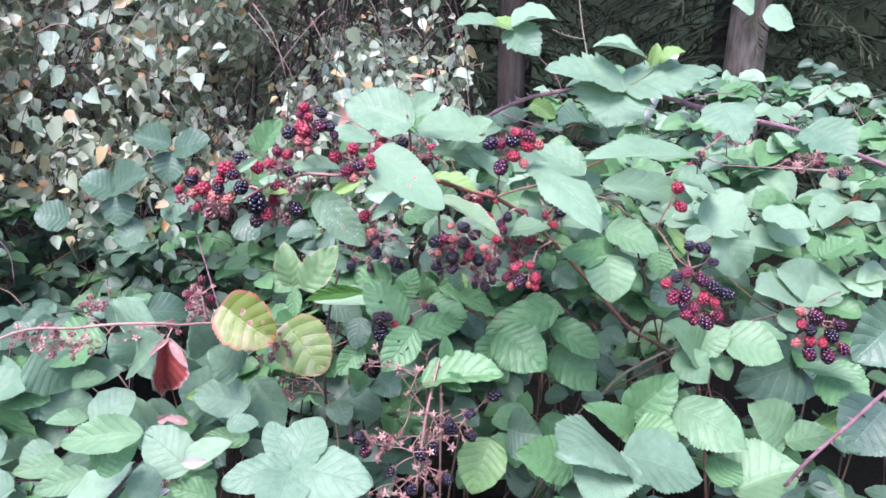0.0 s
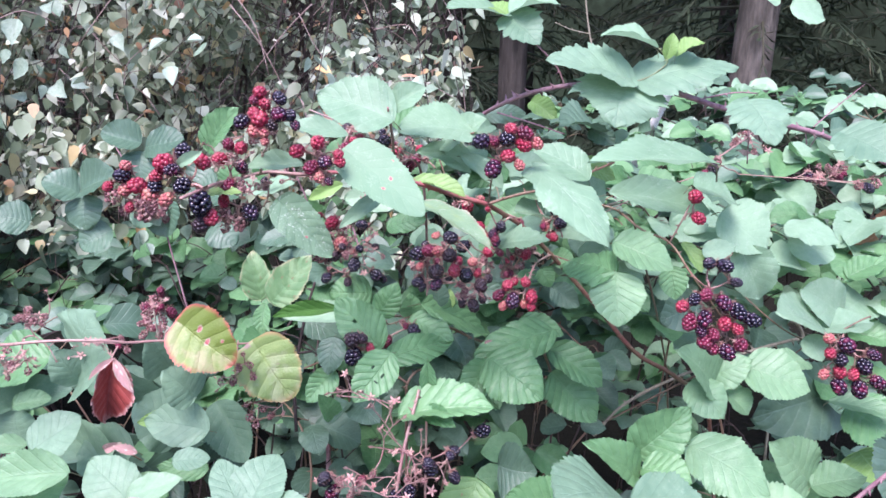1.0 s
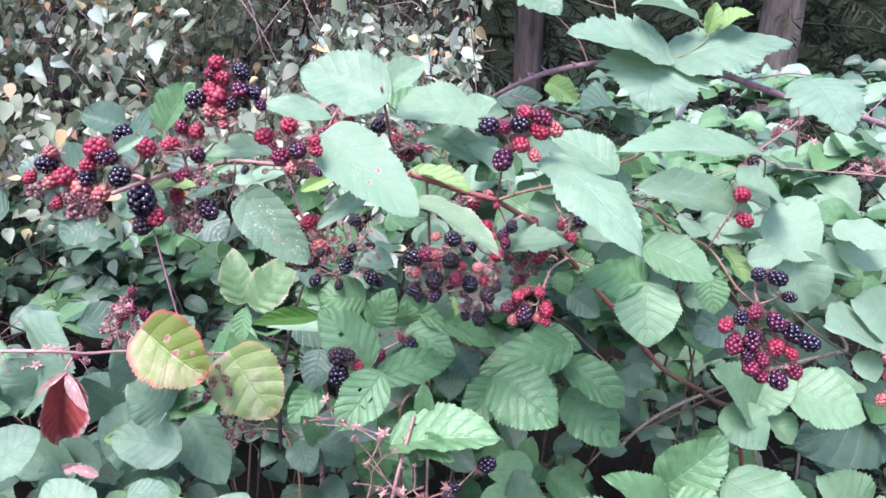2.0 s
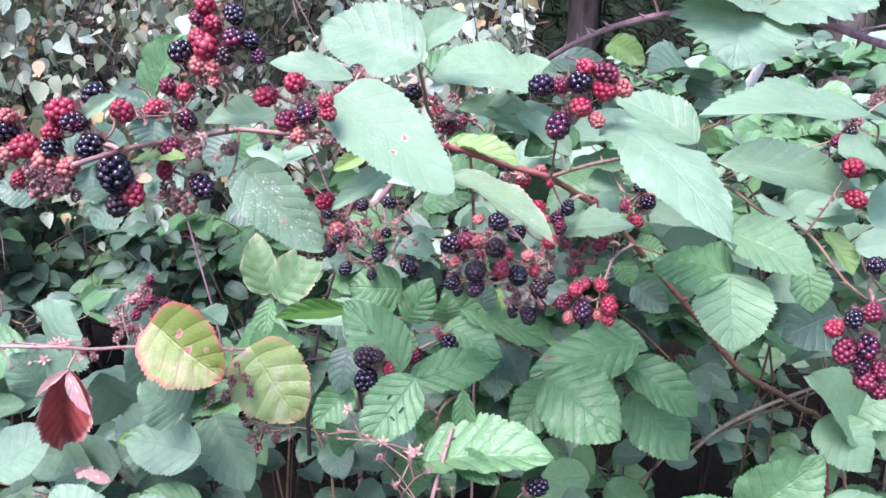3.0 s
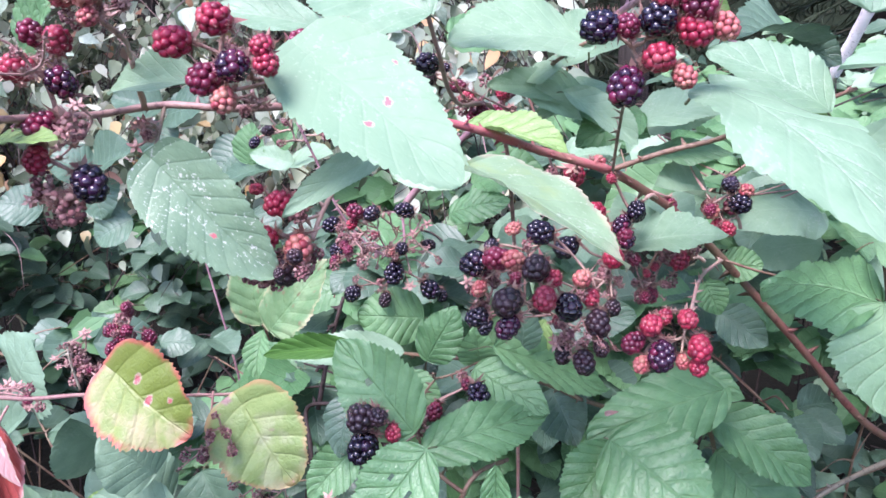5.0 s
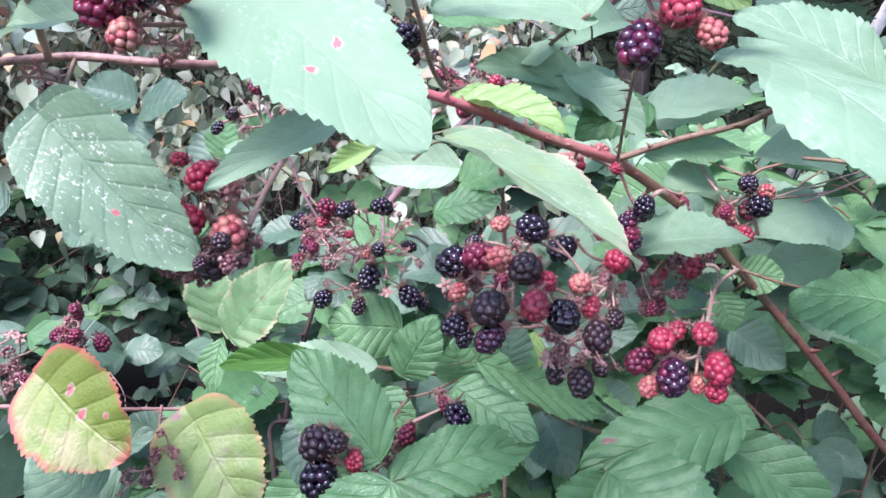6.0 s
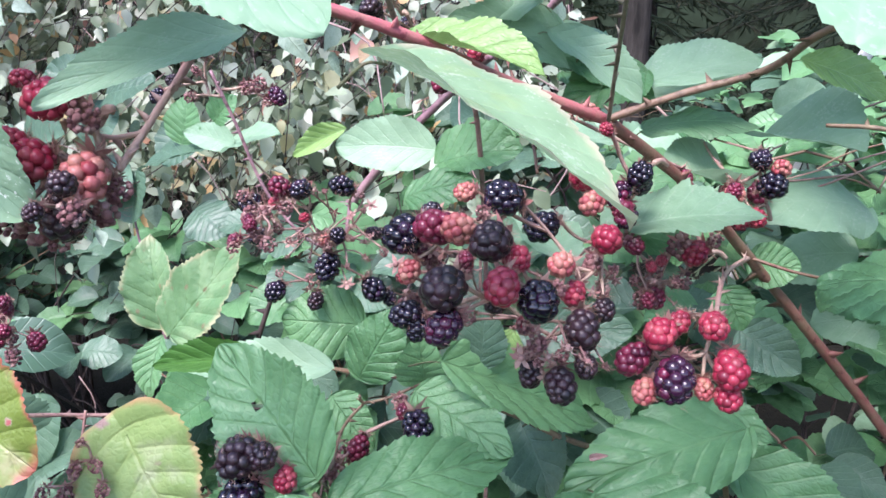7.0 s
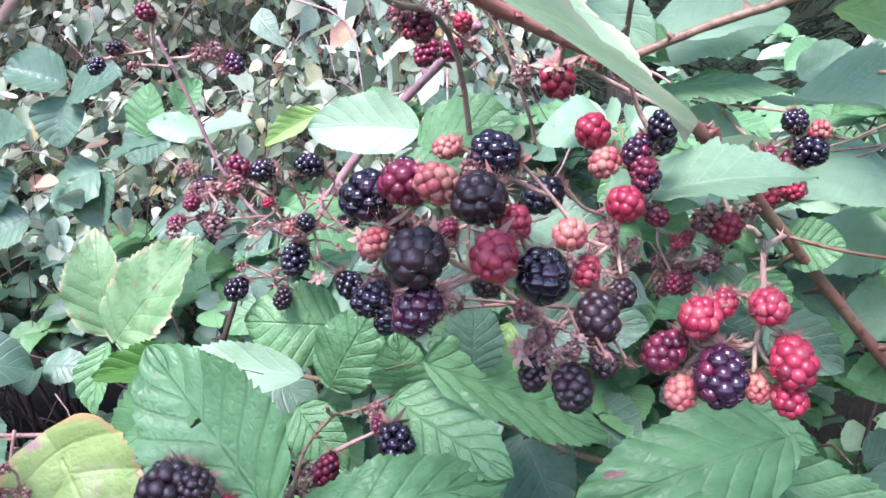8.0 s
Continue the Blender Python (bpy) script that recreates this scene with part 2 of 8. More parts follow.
STEM_RED = stem_material("cane_red", (0.43, 0.085, 0.115), (0.28, 0.14, 0.105))
STEM_AGED = stem_material("cane_red_brown", (0.17, 0.052, 0.045), (0.15, 0.105, 0.065))
SHOOT = stem_material("shrub_shoot", (0.20, 0.12, 0.11), (0.34, 0.26, 0.23), 0.8)
STEM_PINK = stem_material("cane_pink", (0.23, 0.11, 0.105), (0.33, 0.225, 0.185))
STEM_PURPLE = stem_material("cane_purple", (0.16, 0.075, 0.095), (0.31, 0.19, 0.20))
STEM_BROWN = stem_material("cane_brown", (0.16, 0.082, 0.06), (0.20, 0.155, 0.095))
STEM_GREY = stem_material("cane_grey", (0.16, 0.14, 0.10), (0.30, 0.27, 0.20), 0.7)
STALK = stem_material("fruit_stalk", (0.30, 0.15, 0.14), (0.40, 0.29, 0.22), 0.7)
PETIOLE = stem_material("petiole", (0.17, 0.13, 0.08), (0.15, 0.21, 0.10), 0.6)
TWIG = stem_material("shrub_twig", (0.02, 0.013, 0.012), (0.06, 0.042, 0.037), 0.8)
BARE_WOOD = stem_material("stick_bleached", (0.62, 0.58, 0.55), (0.8, 0.77, 0.75), 0.7)


def bark_material(name, k):
    m, nt, b = shader(name, 0.9, 0.2)
    n = Nodes(nt)
    co = nt.nodes.new("ShaderNodeTexCoord").outputs["Object"]
    mp = nt.nodes.new("ShaderNodeMapping")
    mp.inputs["Scale"].default_value = (1, 1, 0.18)
    n.link(co, mp.inputs[0])
    big = n.noise(28.0, 5.0, 0.65, mp.outputs[0])
    f = n.math("ADD", n.math("MULTIPLY", big, 0.8), n.math("MULTIPLY", n.noise(3.0, 2.0, 0.5, co), 0.3))
    n.link(n.ramp(f, (0.35, (0.045 * k, 0.04 * k, 0.032 * k)), (0.55, (0.13 * k, 0.115 * k, 0.095 * k)), (0.75, (0.26 * k, 0.225 * k, 0.19 * k))), b.inputs["Base Color"])
    n.bump(big, 0.9, 0.02, b)
    return m


BARK = bark_material("bark", 0.27)
BARK_GREY = bark_material("bark_grey", 0.8)
BARK_DARK = bark_material("spruce_bark", 0.2)


def litter_material():
    m, nt, b = shader("leaf_litter_shaded", 0.95, 0.15)
    n = Nodes(nt)
    co = nt.nodes.new("ShaderNodeTexCoord").outputs["Object"]
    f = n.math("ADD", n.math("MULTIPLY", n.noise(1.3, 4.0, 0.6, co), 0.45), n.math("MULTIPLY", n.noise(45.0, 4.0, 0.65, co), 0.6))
    # Darker than real soil: shade under the brambles is put into these stops.
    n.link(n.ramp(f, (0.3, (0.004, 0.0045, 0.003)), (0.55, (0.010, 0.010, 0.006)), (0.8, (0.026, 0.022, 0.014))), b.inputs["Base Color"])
    n.bump(f, 0.8, 0.03, b)
    return m


def far_wood_material():
    m, nt, b = shader("far_wood", 1.0, 0.0)
    n = Nodes(nt)
    co = nt.nodes.new("ShaderNodeTexCoord").outputs["Object"]
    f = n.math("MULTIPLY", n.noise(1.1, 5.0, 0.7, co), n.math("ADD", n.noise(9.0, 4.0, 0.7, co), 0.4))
    # Near-black greens paint the wood's unlit depth onto the backdrop sheet.
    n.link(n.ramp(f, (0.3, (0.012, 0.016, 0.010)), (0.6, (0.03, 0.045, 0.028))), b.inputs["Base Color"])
    return m


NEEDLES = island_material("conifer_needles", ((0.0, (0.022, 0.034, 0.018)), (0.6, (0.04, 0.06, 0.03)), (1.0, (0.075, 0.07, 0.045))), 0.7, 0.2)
LITTER = litter_material()
FAR_WOOD = far_wood_material()


# ---- helpers of this scene ----
def mesh_from(name, verts, faces, material, uvs=None, smooth=True):
    me = bpy.data.meshes.new(name)
    me.from_pydata(verts, [], faces)
    me.materials.append(material)
    if smooth:
        me.shade_smooth()
    if uvs is not None:
        layer = me.uv_layers.new(name="UVMap")
        idx = np.empty(len(me.loops), dtype=np.int32)
        me.loops.foreach_get("vertex_index", idx)
        layer.data.foreach_set("uv", np.asarray(uvs, dtype=np.float32)[idx].ravel())
    me.update()
    return me


def thing(name, base, label, category, group="", kind=""):
    ob = new(name)
    ob.empty_display_size = 0.05
    ob.matrix_basis = Matrix.Translation(base)
    return tagged(ob, label, category, group, kind)


def part(name, me, parent, m=None, label="", kind=""):
    """Links a mesh as a part of a thing or of a part. m: its pose in the world."""
    ob = new(name, me)
    if m is not None:
        ob.matrix_basis = m
    ob.parent = parent
    inverse = Matrix.Identity(4)
    p = parent
    while p is not None:
        if p.type == "EMPTY":
            inverse = Matrix.Translation(-p.matrix_basis.translation)
        p = p.parent
    if parent.type == "EMPTY":
        ob.matrix_parent_inverse = inverse
    return tagged(ob, label, "", "", kind)


def smooth_line(points, steps=8):
    """A Catmull-Rom curve through points."""
    p = [Vector(q) for q in points]
    p = [2 * p[0] - p[1], *p, 2 * p[-1] - p[-2]]
    out = []
    for i in range(1, len(p) - 2):
        for k in range(steps):
            u = k / steps
            a, b, c, d = p[i - 1], p[i], p[i + 1], p[i + 2]
            out.append(0.5 * (2 * b + (c - a) * u + (2 * a - 5 * b + 4 * c - d) * u * u + (3 * b - a - 3 * c + d) * u ** 3))
    return out + [p[-2]]


def add_tube(verts, faces, line, r0, r1, sides=7, wobble=0.0):
    """Appends a tapering tube along a line."""
    start = len(verts)
    side = Vector((0.3, 0.5, 0.8)).normalized()
    n = len(line)
    for i, p in enumerate(line):
        d = (line[min(i + 1, n - 1)] - line[max(i - 1, 0)]).normalized()
        a = d.cross(side)
        if a.length < 1e-4:
            a = d.orthogonal()
        a.normalize()
        side = a.cross(d)
        r = r0 + (r1 - r0) * i / (n - 1)
        for k in range(sides):
            an = 2 * math.pi * k / sides
            q = r * (1 + wobble * random.uniform(-1, 1))
            verts.append(p + (a * math.cos(an) + side * math.sin(an)) * q)
    for i in range(n - 1):
        for k in range(sides):
            k2 = (k + 1) % sides
            faces.append((start + i * sides + k, start + i * sides + k2, start + (i + 1) * sides + k2, start + (i + 1) * sides + k))
    faces.append(tuple(range(start + sides - 1, start - 1, -1)))
    faces.append(tuple(range(start + (n - 1) * sides, start + n * sides)))


def add_thorns(verts, faces, line, r0, r1, gap, size, rng):
    """Appends hooked prickles along a line."""
    run, n = 0.0, len(line)
    for i in range(1, n):
        seg = line[i] - line[i - 1]
        run += seg.length
        if run < gap:
            continue
        run = rng.uniform(-0.4, 0.3) * gap
        d = seg.normalized()
        out = d.orthogonal()
        out.rotate(Matrix.Rotation(rng.uniform(0, 6.28), 3, d))
        r = r0 + (r1 - r0) * i / n
        b = line[i] + out * r * 0.7
        w = d.cross(out) * size * 0.16
        s = len(verts)
        verts += [b + d * size * 0.35, b - d * size * 0.35 + w, b - d * size * 0.35 - w, b + out * size - d * size * 0.35]
        faces += [(s, s + 1, s + 3), (s + 1, s + 2, s + 3), (s + 2, s, s + 3)]


def add_hairs(verts, faces, line, r, count, size, rng):
    """Appends fine stiff hairs along a fruit stalk."""
    for _ in range(count):
        u = rng.uniform(0, len(line) - 1.001)
        i = int(u)
        seg = line[i + 1] - line[i]
        out = Vector((rng.uniform(-1, 1), rng.uniform(-1, 1), rng.uniform(-1, 1)))
        out = (out - seg * (out.dot(seg) / max(seg.length_squared, 1e-9))).normalized()
        p = line[i] + seg * (u - i) + out * r * 0.8
        w = out.cross(seg).normalized() * 0.00011
        k = len(verts)
        verts += [p + w, p - w, p + out * size * rng.uniform(0.5, 1.2) + seg.normalized() * size * rng.uniform(-0.3, 0.5)]
        faces.append((k, k + 1, k + 2))


RNG = random.Random(11)


def stem(parent, points, r0, r1, material, thorns=0.028, name="stem", steps=8, label=""):
    """A prickly cane or branch as a part of a thing."""
    line = smooth_line(points, steps)
    verts, faces = [], []
    add_tube(verts, faces, line, r0 * 0.87, r1 * 0.87, 9, 0.11)
    if thorns:
        add_thorns(verts, faces, line, r0 * 0.87, r1 * 0.87, thorns * 0.6, max(r0, 0.0016) * 2.2, RNG)
    return part(name, mesh_from(name, verts, faces, material), parent, None, label)


def half_width(t, shape):
    t, r = max(t, 0), max(1 - t, 0)
    if shape == "round":
        return t ** 0.5 * r ** 0.6 * (1 + 0.25 * (0.4 - t))
    if shape == "jagged":
        return t ** 0.42 * r ** 0.8 * (1 + 0.3 * (0.4 - t))
    if shape == "blunt":
        return t ** 0.38 * r ** 0.42 * (1 + 0.2 * (0.4 - t))
    if shape == "heart":
        return t ** 0.42 * r ** 0.62 * (1 + 0.2 * (0.4 - t))
    if shape == "cordate":
        return t ** 0.3 * r ** 0.55 * (1 + 0.25 * (0.4 - t))
    if shape == "broad":
        return t ** 0.28 * r ** 0.62 * (1 + 0.2 * (0.4 - t))
    if shape == "slim":
        return t ** 0.75 * r ** 0.85
    return t ** 0.55 * r ** 0.8 * (1 + 0.15 * (0.35 - t))


LOBES = {"jagged": (6, 0.22), "cordate": (8, 0.05)}
BACKWARD = {"blunt": 0.17, "heart": 0.17, "cordate": 0.22, "jagged": 0.12, "broad": 0.12}


def leaf_mesh(material, seed, shape="ovate", nx=6, ny=80, fold=0.10, arch=0.06, teeth=20, wave=0.02, holes=(), petiole=0.2, cup=0.0, pleat=0.006, ribs=7.0):
    """A leaflet one long and one wide at the most, from its base at 0 to its tip at y = 1, saw-toothed and pillowed between its veins."""
    rng = random.Random(seed)
    top = max(half_width(i / 100, shape) for i in range(101))
    ph, ph2, skew, twist = rng.uniform(0, 6.28), rng.uniform(0, 6.28), rng.uniform(-0.04, 0.04), rng.uniform(-0.14, 0.14)
    lobes, deep = LOBES.get(shape, (teeth / 3.3, 0.012 if shape == "round" else 0.025))
    back, fine = BACKWARD.get(shape, 0.0), (0.6 if shape == "round" else 1.0) * (0.06 if ny > 40 else 0.085)
    verts, uvs, faces = [], [], []
    for j in range(ny + 1):
        t = j / ny
        w = 0.5 * half_width(t, shape) / top
        saw, big = (t * teeth + 0.001) % 1.0, (t * lobes + 0.3) % 1.0
        notch = fine * (saw / 0.75 - 0.5) + deep * (big - 0.6) + 0.025 * math.sin(t * 23 + ph)
        for i in range(2 * nx + 1):
            s = i / nx - 1
            k = abs(s) ** 0.85
            s = math.copysign(k, s)
            ww = w * (1 + notch * min(1, 4 * t) * k ** 7 * (1.15 if s > 0 else 0.9))
            y = t - 0.03 * k * k * (1 - t) + 0.05 * k * t * (1 - t) - back * k * (1 - t) ** 5
            y += 0.010 * saw * k ** 7 * min(1, 5 * t * (1 - t))
            z = fold * (ww * k * 2) ** 1.1 - cup * k * k * ww + arch * 4 * t * (1 - t) + twist * s * ww * t
            z += 2.2 * pleat * (abs(math.sin(math.pi * (t * ribs - 0.29 * ribs * k ** 0.8 - 0.5))) - 0.6) * min(1, 4 * k) * min(1, 5 * w)
            z += wave * math.sin(t * 9 + ph + s * 1.5) * k * k + wave * 0.6 * math.sin(t * 17 + ph2 - s * 2) * k ** 3
            verts.append((s * ww + skew * math.sin(math.pi * t), y, z))
            uvs.append((s * 0.5 + 0.5, t))
    row = 2 * nx + 1
    for j in range(ny):
        for i in range(2 * nx):
            c = ((i + 0.5) / nx - 1, (j + 0.5) / ny)
            if any((c[0] - h[0]) ** 2 * 0.3 + (c[1] - h[1]) ** 2 < h[2] ** 2 for h in holes):
                continue
            a = j * row + i
            faces.append((a, a + 1, a + row + 1, a + row))
    me_faces = len(faces)
    if petiole:
        line = smooth_line([(0, 0.04, -0.012), (0, -petiole * 0.2, -petiole * 0.3), (rng.uniform(-0.05, 0.05), -petiole * 0.45, -petiole)], 4 if ny > 40 else 1)
        add_tube(verts, faces, line, 0.006, 0.008, 5 if ny > 40 else 3)
        uvs += [(0.5, 0.02)] * (len(verts) - len(uvs))
    me = mesh_from("leaflet", [tuple(v) for v in verts], faces, material, uvs)
    me.materials.append(PETIOLE)
    if petiole:
        for p in me.polygons[me_faces:]:
            p.material_index = 1
    return me


LEAF_STORE = {}
RIBS = {"bramble_leaf_yellowing": 4.6, "bramble_leaf_yellow_green": 4.6, "bramble_leaf_fading": 6.0}
PLEAT = {"bramble_leaf_blade": 0.004, "bramble_leaf_pale_sheen": 0.003, "bramble_leaf_flecked": 0.006, "bramble_leaf_dusty": 0.006, "bramble_leaf_light": 0.007, "bramble_leaf": 0.013, "bramble_leaf_yellowing": 0.012, "bramble_leaf_yellow_green": 0.012, "bramble_leaf_fading": 0.016}


def leaf_kind(material, shape="ovate", variant=0, coarse=False):
    key = (material.name, shape, variant, coarse)
    if key not in LEAF_STORE:
        fold, arch, wave, cup = ((0.10, 0.05, 0.02, 0.0), (0.22, 0.08, 0.03, 0.05), (0.03, 0.10, 0.035, 0.1), (0.28, 0.03, 0.02, 0.0))[variant % 4]
        nx, ny, teeth = ((6, 80, 20), (3, 22, 11), (2, 8, 4))[int(coarse)]
        LEAF_STORE[key] = leaf_mesh(material, 7 * variant + len(shape), shape, nx, ny, fold, arch, teeth, wave, (), 0.0 if coarse == 2 else 0.2, cup, PLEAT.get(material.name, 0.009), RIBS.get(material.name, 7.0))
    return LEAF_STORE[key]


def leaf_pose(base, tip, normal, width):
    base, tip = Vector(base), Vector(tip)
    y = tip - base
    n = Vector(normal)
    x = y.cross(n).normalized()
    z = x.cross(y).normalized()
    m = Matrix((x * width, y, z * (width + y.length) * 0.5)).transposed().to_4x4()
    m.translation = base
    return m


def leaf(parent, base, tip, normal, width, material=None, shape="ovate", variant=0, me=None, label=""):
    """One leaflet from base to tip that faces along normal."""
    return part("leaflet", me or leaf_kind(material or LEAF, shape, variant), parent, leaf_pose(base, tip, normal, width), label)


def ball(level):
    bm = bmesh.new()
    bmesh.ops.create_icosphere(bm, subdivisions=level, radius=1)
    bm.verts.ensure_lookup_table()
    out = ([v.co.copy() for v in bm.verts], [tuple(v.index for v in f.verts) for f in bm.faces])
    bm.free()
    return out


def berry_mesh(kind, seed, rows=6, level=2):
    """A blackberry one wide, of many drupelets round a core, with its dry sepals at the top (z = 0) and hanging down."""
    rng = random.Random(seed)
    bv, bf = ball(level)
    verts, faces = [], []
    n = 29
    long = rng.uniform(1.05, 1.3) if kind not in ("dried",) else rng.uniform(0.9, 1.1)
    for i in range(n):
        u = (i + 0.5) / n
        z = 1 - 2 * u
        an = i * 2.39996 + rng.uniform(-0.12, 0.12)
        r = math.sqrt(1 - z * z)
        c = Vector((0.335 * r * math.cos(an), 0.335 * r * math.sin(an), -0.5 * long + 0.385 * long * z))
        size = rng.uniform(0.158, 0.205)
        out = Vector((r * math.cos(an), r * math.sin(an), z))
        if kind == "dried":
            c += Vector((rng.uniform(-0.06, 0.06), rng.uniform(-0.06, 0.06), rng.uniform(-0.05, 0.05)))
            size *= rng.uniform(0.4, 0.8)
        elif kind == "tan":
            size *= 0.92
        s = len(verts)
        verts += [c + (v - out * (0.14 * v.dot(out))) * size for v in bv]
        faces += [tuple(a + s for a in f) for f in bf]
    body = len(faces)
    for k in range(5):
        an = k * 1.2566 + rng.uniform(-0.2, 0.2)
        d = Vector((math.cos(an), math.sin(an), 0))
        w = Vector((-d.y, d.x, 0)) * 0.09
        lift = rng.uniform(-0.1, 0.22)
        s = len(verts)
        verts += [Vector((0, 0, -0.03)) + w * 0.4, Vector((0, 0, -0.03)) - w * 0.4, d * 0.22 + w + Vector((0, 0, 0.03)), d * 0.22 - w + Vector((0, 0, 0.03)), d * rng.uniform(0.38, 0.62) + Vector((0, 0, lift))]
        faces += [(s, s + 1, s + 3, s + 2), (s + 2, s + 3, s + 4)]
    for k in range(60 if kind == "dried" else 70):
        an, h = rng.uniform(0, 6.28), rng.uniform(-0.95, -0.05) * long
        d = Vector((math.cos(an), math.sin(an), rng.uniform(-0.3, 0.3)))
        c = Vector((0, 0, h)) + d * (0.36 * math.sqrt(max(0.05, 1 - (h / long * 2 + 1) ** 2)) + 0.1)
        w = d.orthogonal().normalized() * 0.006
        s = len(verts)
        verts += [c + w, c - w, c + d * rng.uniform(0.08, 0.3 if kind == "dried" else 0.18)]
        faces += [(s, s + 1, s + 2)]
    for k in range(50 if kind == "dried" else 120):
        an = rng.uniform(0, 6.28)
        d = Vector((math.cos(an), math.sin(an), rng.uniform(-0.5, 0.9))).normalized()
        c = Vector((d.x, d.y, 0)) * rng.uniform(0.05, 0.2) + Vector((0, 0, rng.uniform(-0.08, 0.1)))
        w = d.orthogonal().normalized() * 0.008
        s = len(verts)
        verts += [c + w, c - w, c + d * rng.uniform(0.15, 0.46)]
        faces += [(s, s + 1, s + 2)]
    me = mesh_from("berry", [tuple(v) for v in verts], faces, BERRY[kind])
    me.materials.append(SEPAL)
    for p in me.polygons[body:]:
        p.material_index = 1
    return me


BERRY_STORE = {}
HAIR_RNG = random.Random(77)


class Cluster:
    """A panicle of berries on hairy stalks that meet at one place of a cane; a part of that cane."""

    def __init__(self, parent, root, label="", fine=False, material=None):
        self.root, self.parent, self.label, self.fine, self.material = Vector(root), parent, label, fine, material or STALK
        self.ends, self.fruit, self.stars = [], [], []

    def berry(self, kind, x, y, z, size):
        """x, y, z: the middle of the fruit."""
        self.fruit.append((kind, Vector((x, y, z)), size))

    def star(self, x, y, z, size=0.009):
        """An empty calyx whose fruit has gone."""
        self.stars.append((Vector((x, y, z)), size))

    def done(self, thick=0.0011):
        verts, faces = [], []
        spots = [p for _, p, _ in self.fruit] + [p for p, _ in self.stars]
        centre = sum(spots, Vector()) / max(1, len(spots))
        poses = []
        nodes = [self.root, self.root.lerp(centre, 0.35) + Vector((0, 0.003, 0.002))]
        add_tube(verts, faces, smooth_line([nodes[0], nodes[0].lerp(nodes[1], 0.5) + Vector((0, 0, 0.002)), nodes[1]], 4), thick * 1.4, thick * 1.2, 6, 0.15)
        order = sorted([(p, kind, size) for kind, p, size in self.fruit] + [(p, "", size) for p, size in self.stars], key=lambda q: (q[0] - self.root).length)
        for p, kind, size in order:
            near = min(nodes, key=lambda q: (q - p).length)
            d = ((near - p).normalized() + Vector((0, 0.25, 0.6)) + Vector([RNG.uniform(-0.4, 0.4) for _ in range(3)])).normalized()
            top = p + d * size * (0.52 if kind else 0.0)
            fork = near.lerp(p, 0.45) + Vector((RNG.uniform(-1, 1), 2 + RNG.uniform(-1, 1), RNG.uniform(-1, 1))) * 0.002
            nodes.append(fork)
            line = smooth_line([near, fork, top], 4)
            r = thick * (1.0 if kind else 0.8)
            add_tube(verts, faces, line, r, r * 0.75, 5, 0.15)
            add_hairs(verts, faces, line, r, 34, 0.0034, HAIR_RNG)
            if kind:
                poses.append((kind, top, d, size))
        holder = part("panicle", mesh_from("panicle", verts, faces, self.material), self.parent, None, self.label)
        for kind, top, d, size in poses:
            v = RNG.randrange(3)
            key = (kind, v, self.fine)
            if key not in BERRY_STORE:
                BERRY_STORE[key] = berry_mesh(kind, 31 * v + len(kind), level=2 if self.fine else 1)
            q = d.to_track_quat("Z", "Y")
            m = Matrix.Translation(top) @ q.to_matrix().to_4x4() @ Matrix.Rotation(RNG.uniform(0, 6.28), 4, "Z") @ Matrix.Scale(size, 4)
            part("berry", BERRY_STORE[key], holder, m)
        for p, size in self.stars:
            if "star" not in BERRY_STORE:
                BERRY_STORE["star"] = star_mesh()
            m = Matrix.Translation(p) @ Euler((RNG.uniform(-1, 1), RNG.uniform(-1, 1), RNG.uniform(0, 6))).to_matrix().to_4x4() @ Matrix.Scale(size, 4)
            part("calyx", BERRY_STORE["star"], holder, m)
        return holder


def star_mesh():
    verts, faces = [], []
    bv, bf = ball(1)
    verts += [v * 0.28 for v in bv]
    faces += list(bf)
    for k in range(5):
        an = k * 1.2566
        d, w = Vector((math.cos(an), math.sin(an), 0)), Vector((-math.sin(an), math.cos(an), 0)) * 0.2
        s = len(verts)
        verts += [d * 0.2 + w * 0.7, d * 0.2 - w * 0.7, d * 0.55 + w + Vector((0, 0, -0.12)), d * 0.55 - w + Vector((0, 0, -0.12)), d * 1.0 + Vector((0, 0, 0.1))]
        faces += [(s, s + 1, s + 3, s + 2), (s + 2, s + 3, s + 4)]
    rng = random.Random(9)
    for _ in range(46):
        d = Vector((rng.uniform(-1, 1), rng.uniform(-1, 1), rng.uniform(-1, 0.6))).normalized()
        w = d.orthogonal().normalized() * 0.02
        s = len(verts)
        verts += [d * 0.22 + w, d * 0.22 - w, d * rng.uniform(0.5, 1.0)]
        faces.append((s, s + 1, s + 2))
    return mesh_from("calyx", [tuple(v) for v in verts], faces, SEPAL_PINK)


# ---- the setting: woodland floor, distance, conifers ----
def ground():
    n, size = 60, 60.0
    verts, faces = [], []
    for j in range(n + 1):
        for i in range(n + 1):
            u, v = i / n * 2 - 1, j / n * 2 - 1
            x, y = size * u * abs(u), size * v * abs(v) + 2
            verts.append((x, y, 0.05 * noise.noise((x * 0.8, y * 0.8, 0)) - 0.03))
    for j in range(n):
        for i in range(n):
            a = j * (n + 1) + i
            faces.append((a, a + 1, a + n + 2, a + n + 1))
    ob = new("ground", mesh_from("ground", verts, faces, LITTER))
    return tagged(ob, "woodland floor of soil and leaf litter, coloured near black for shade", "ground", kind="structure")


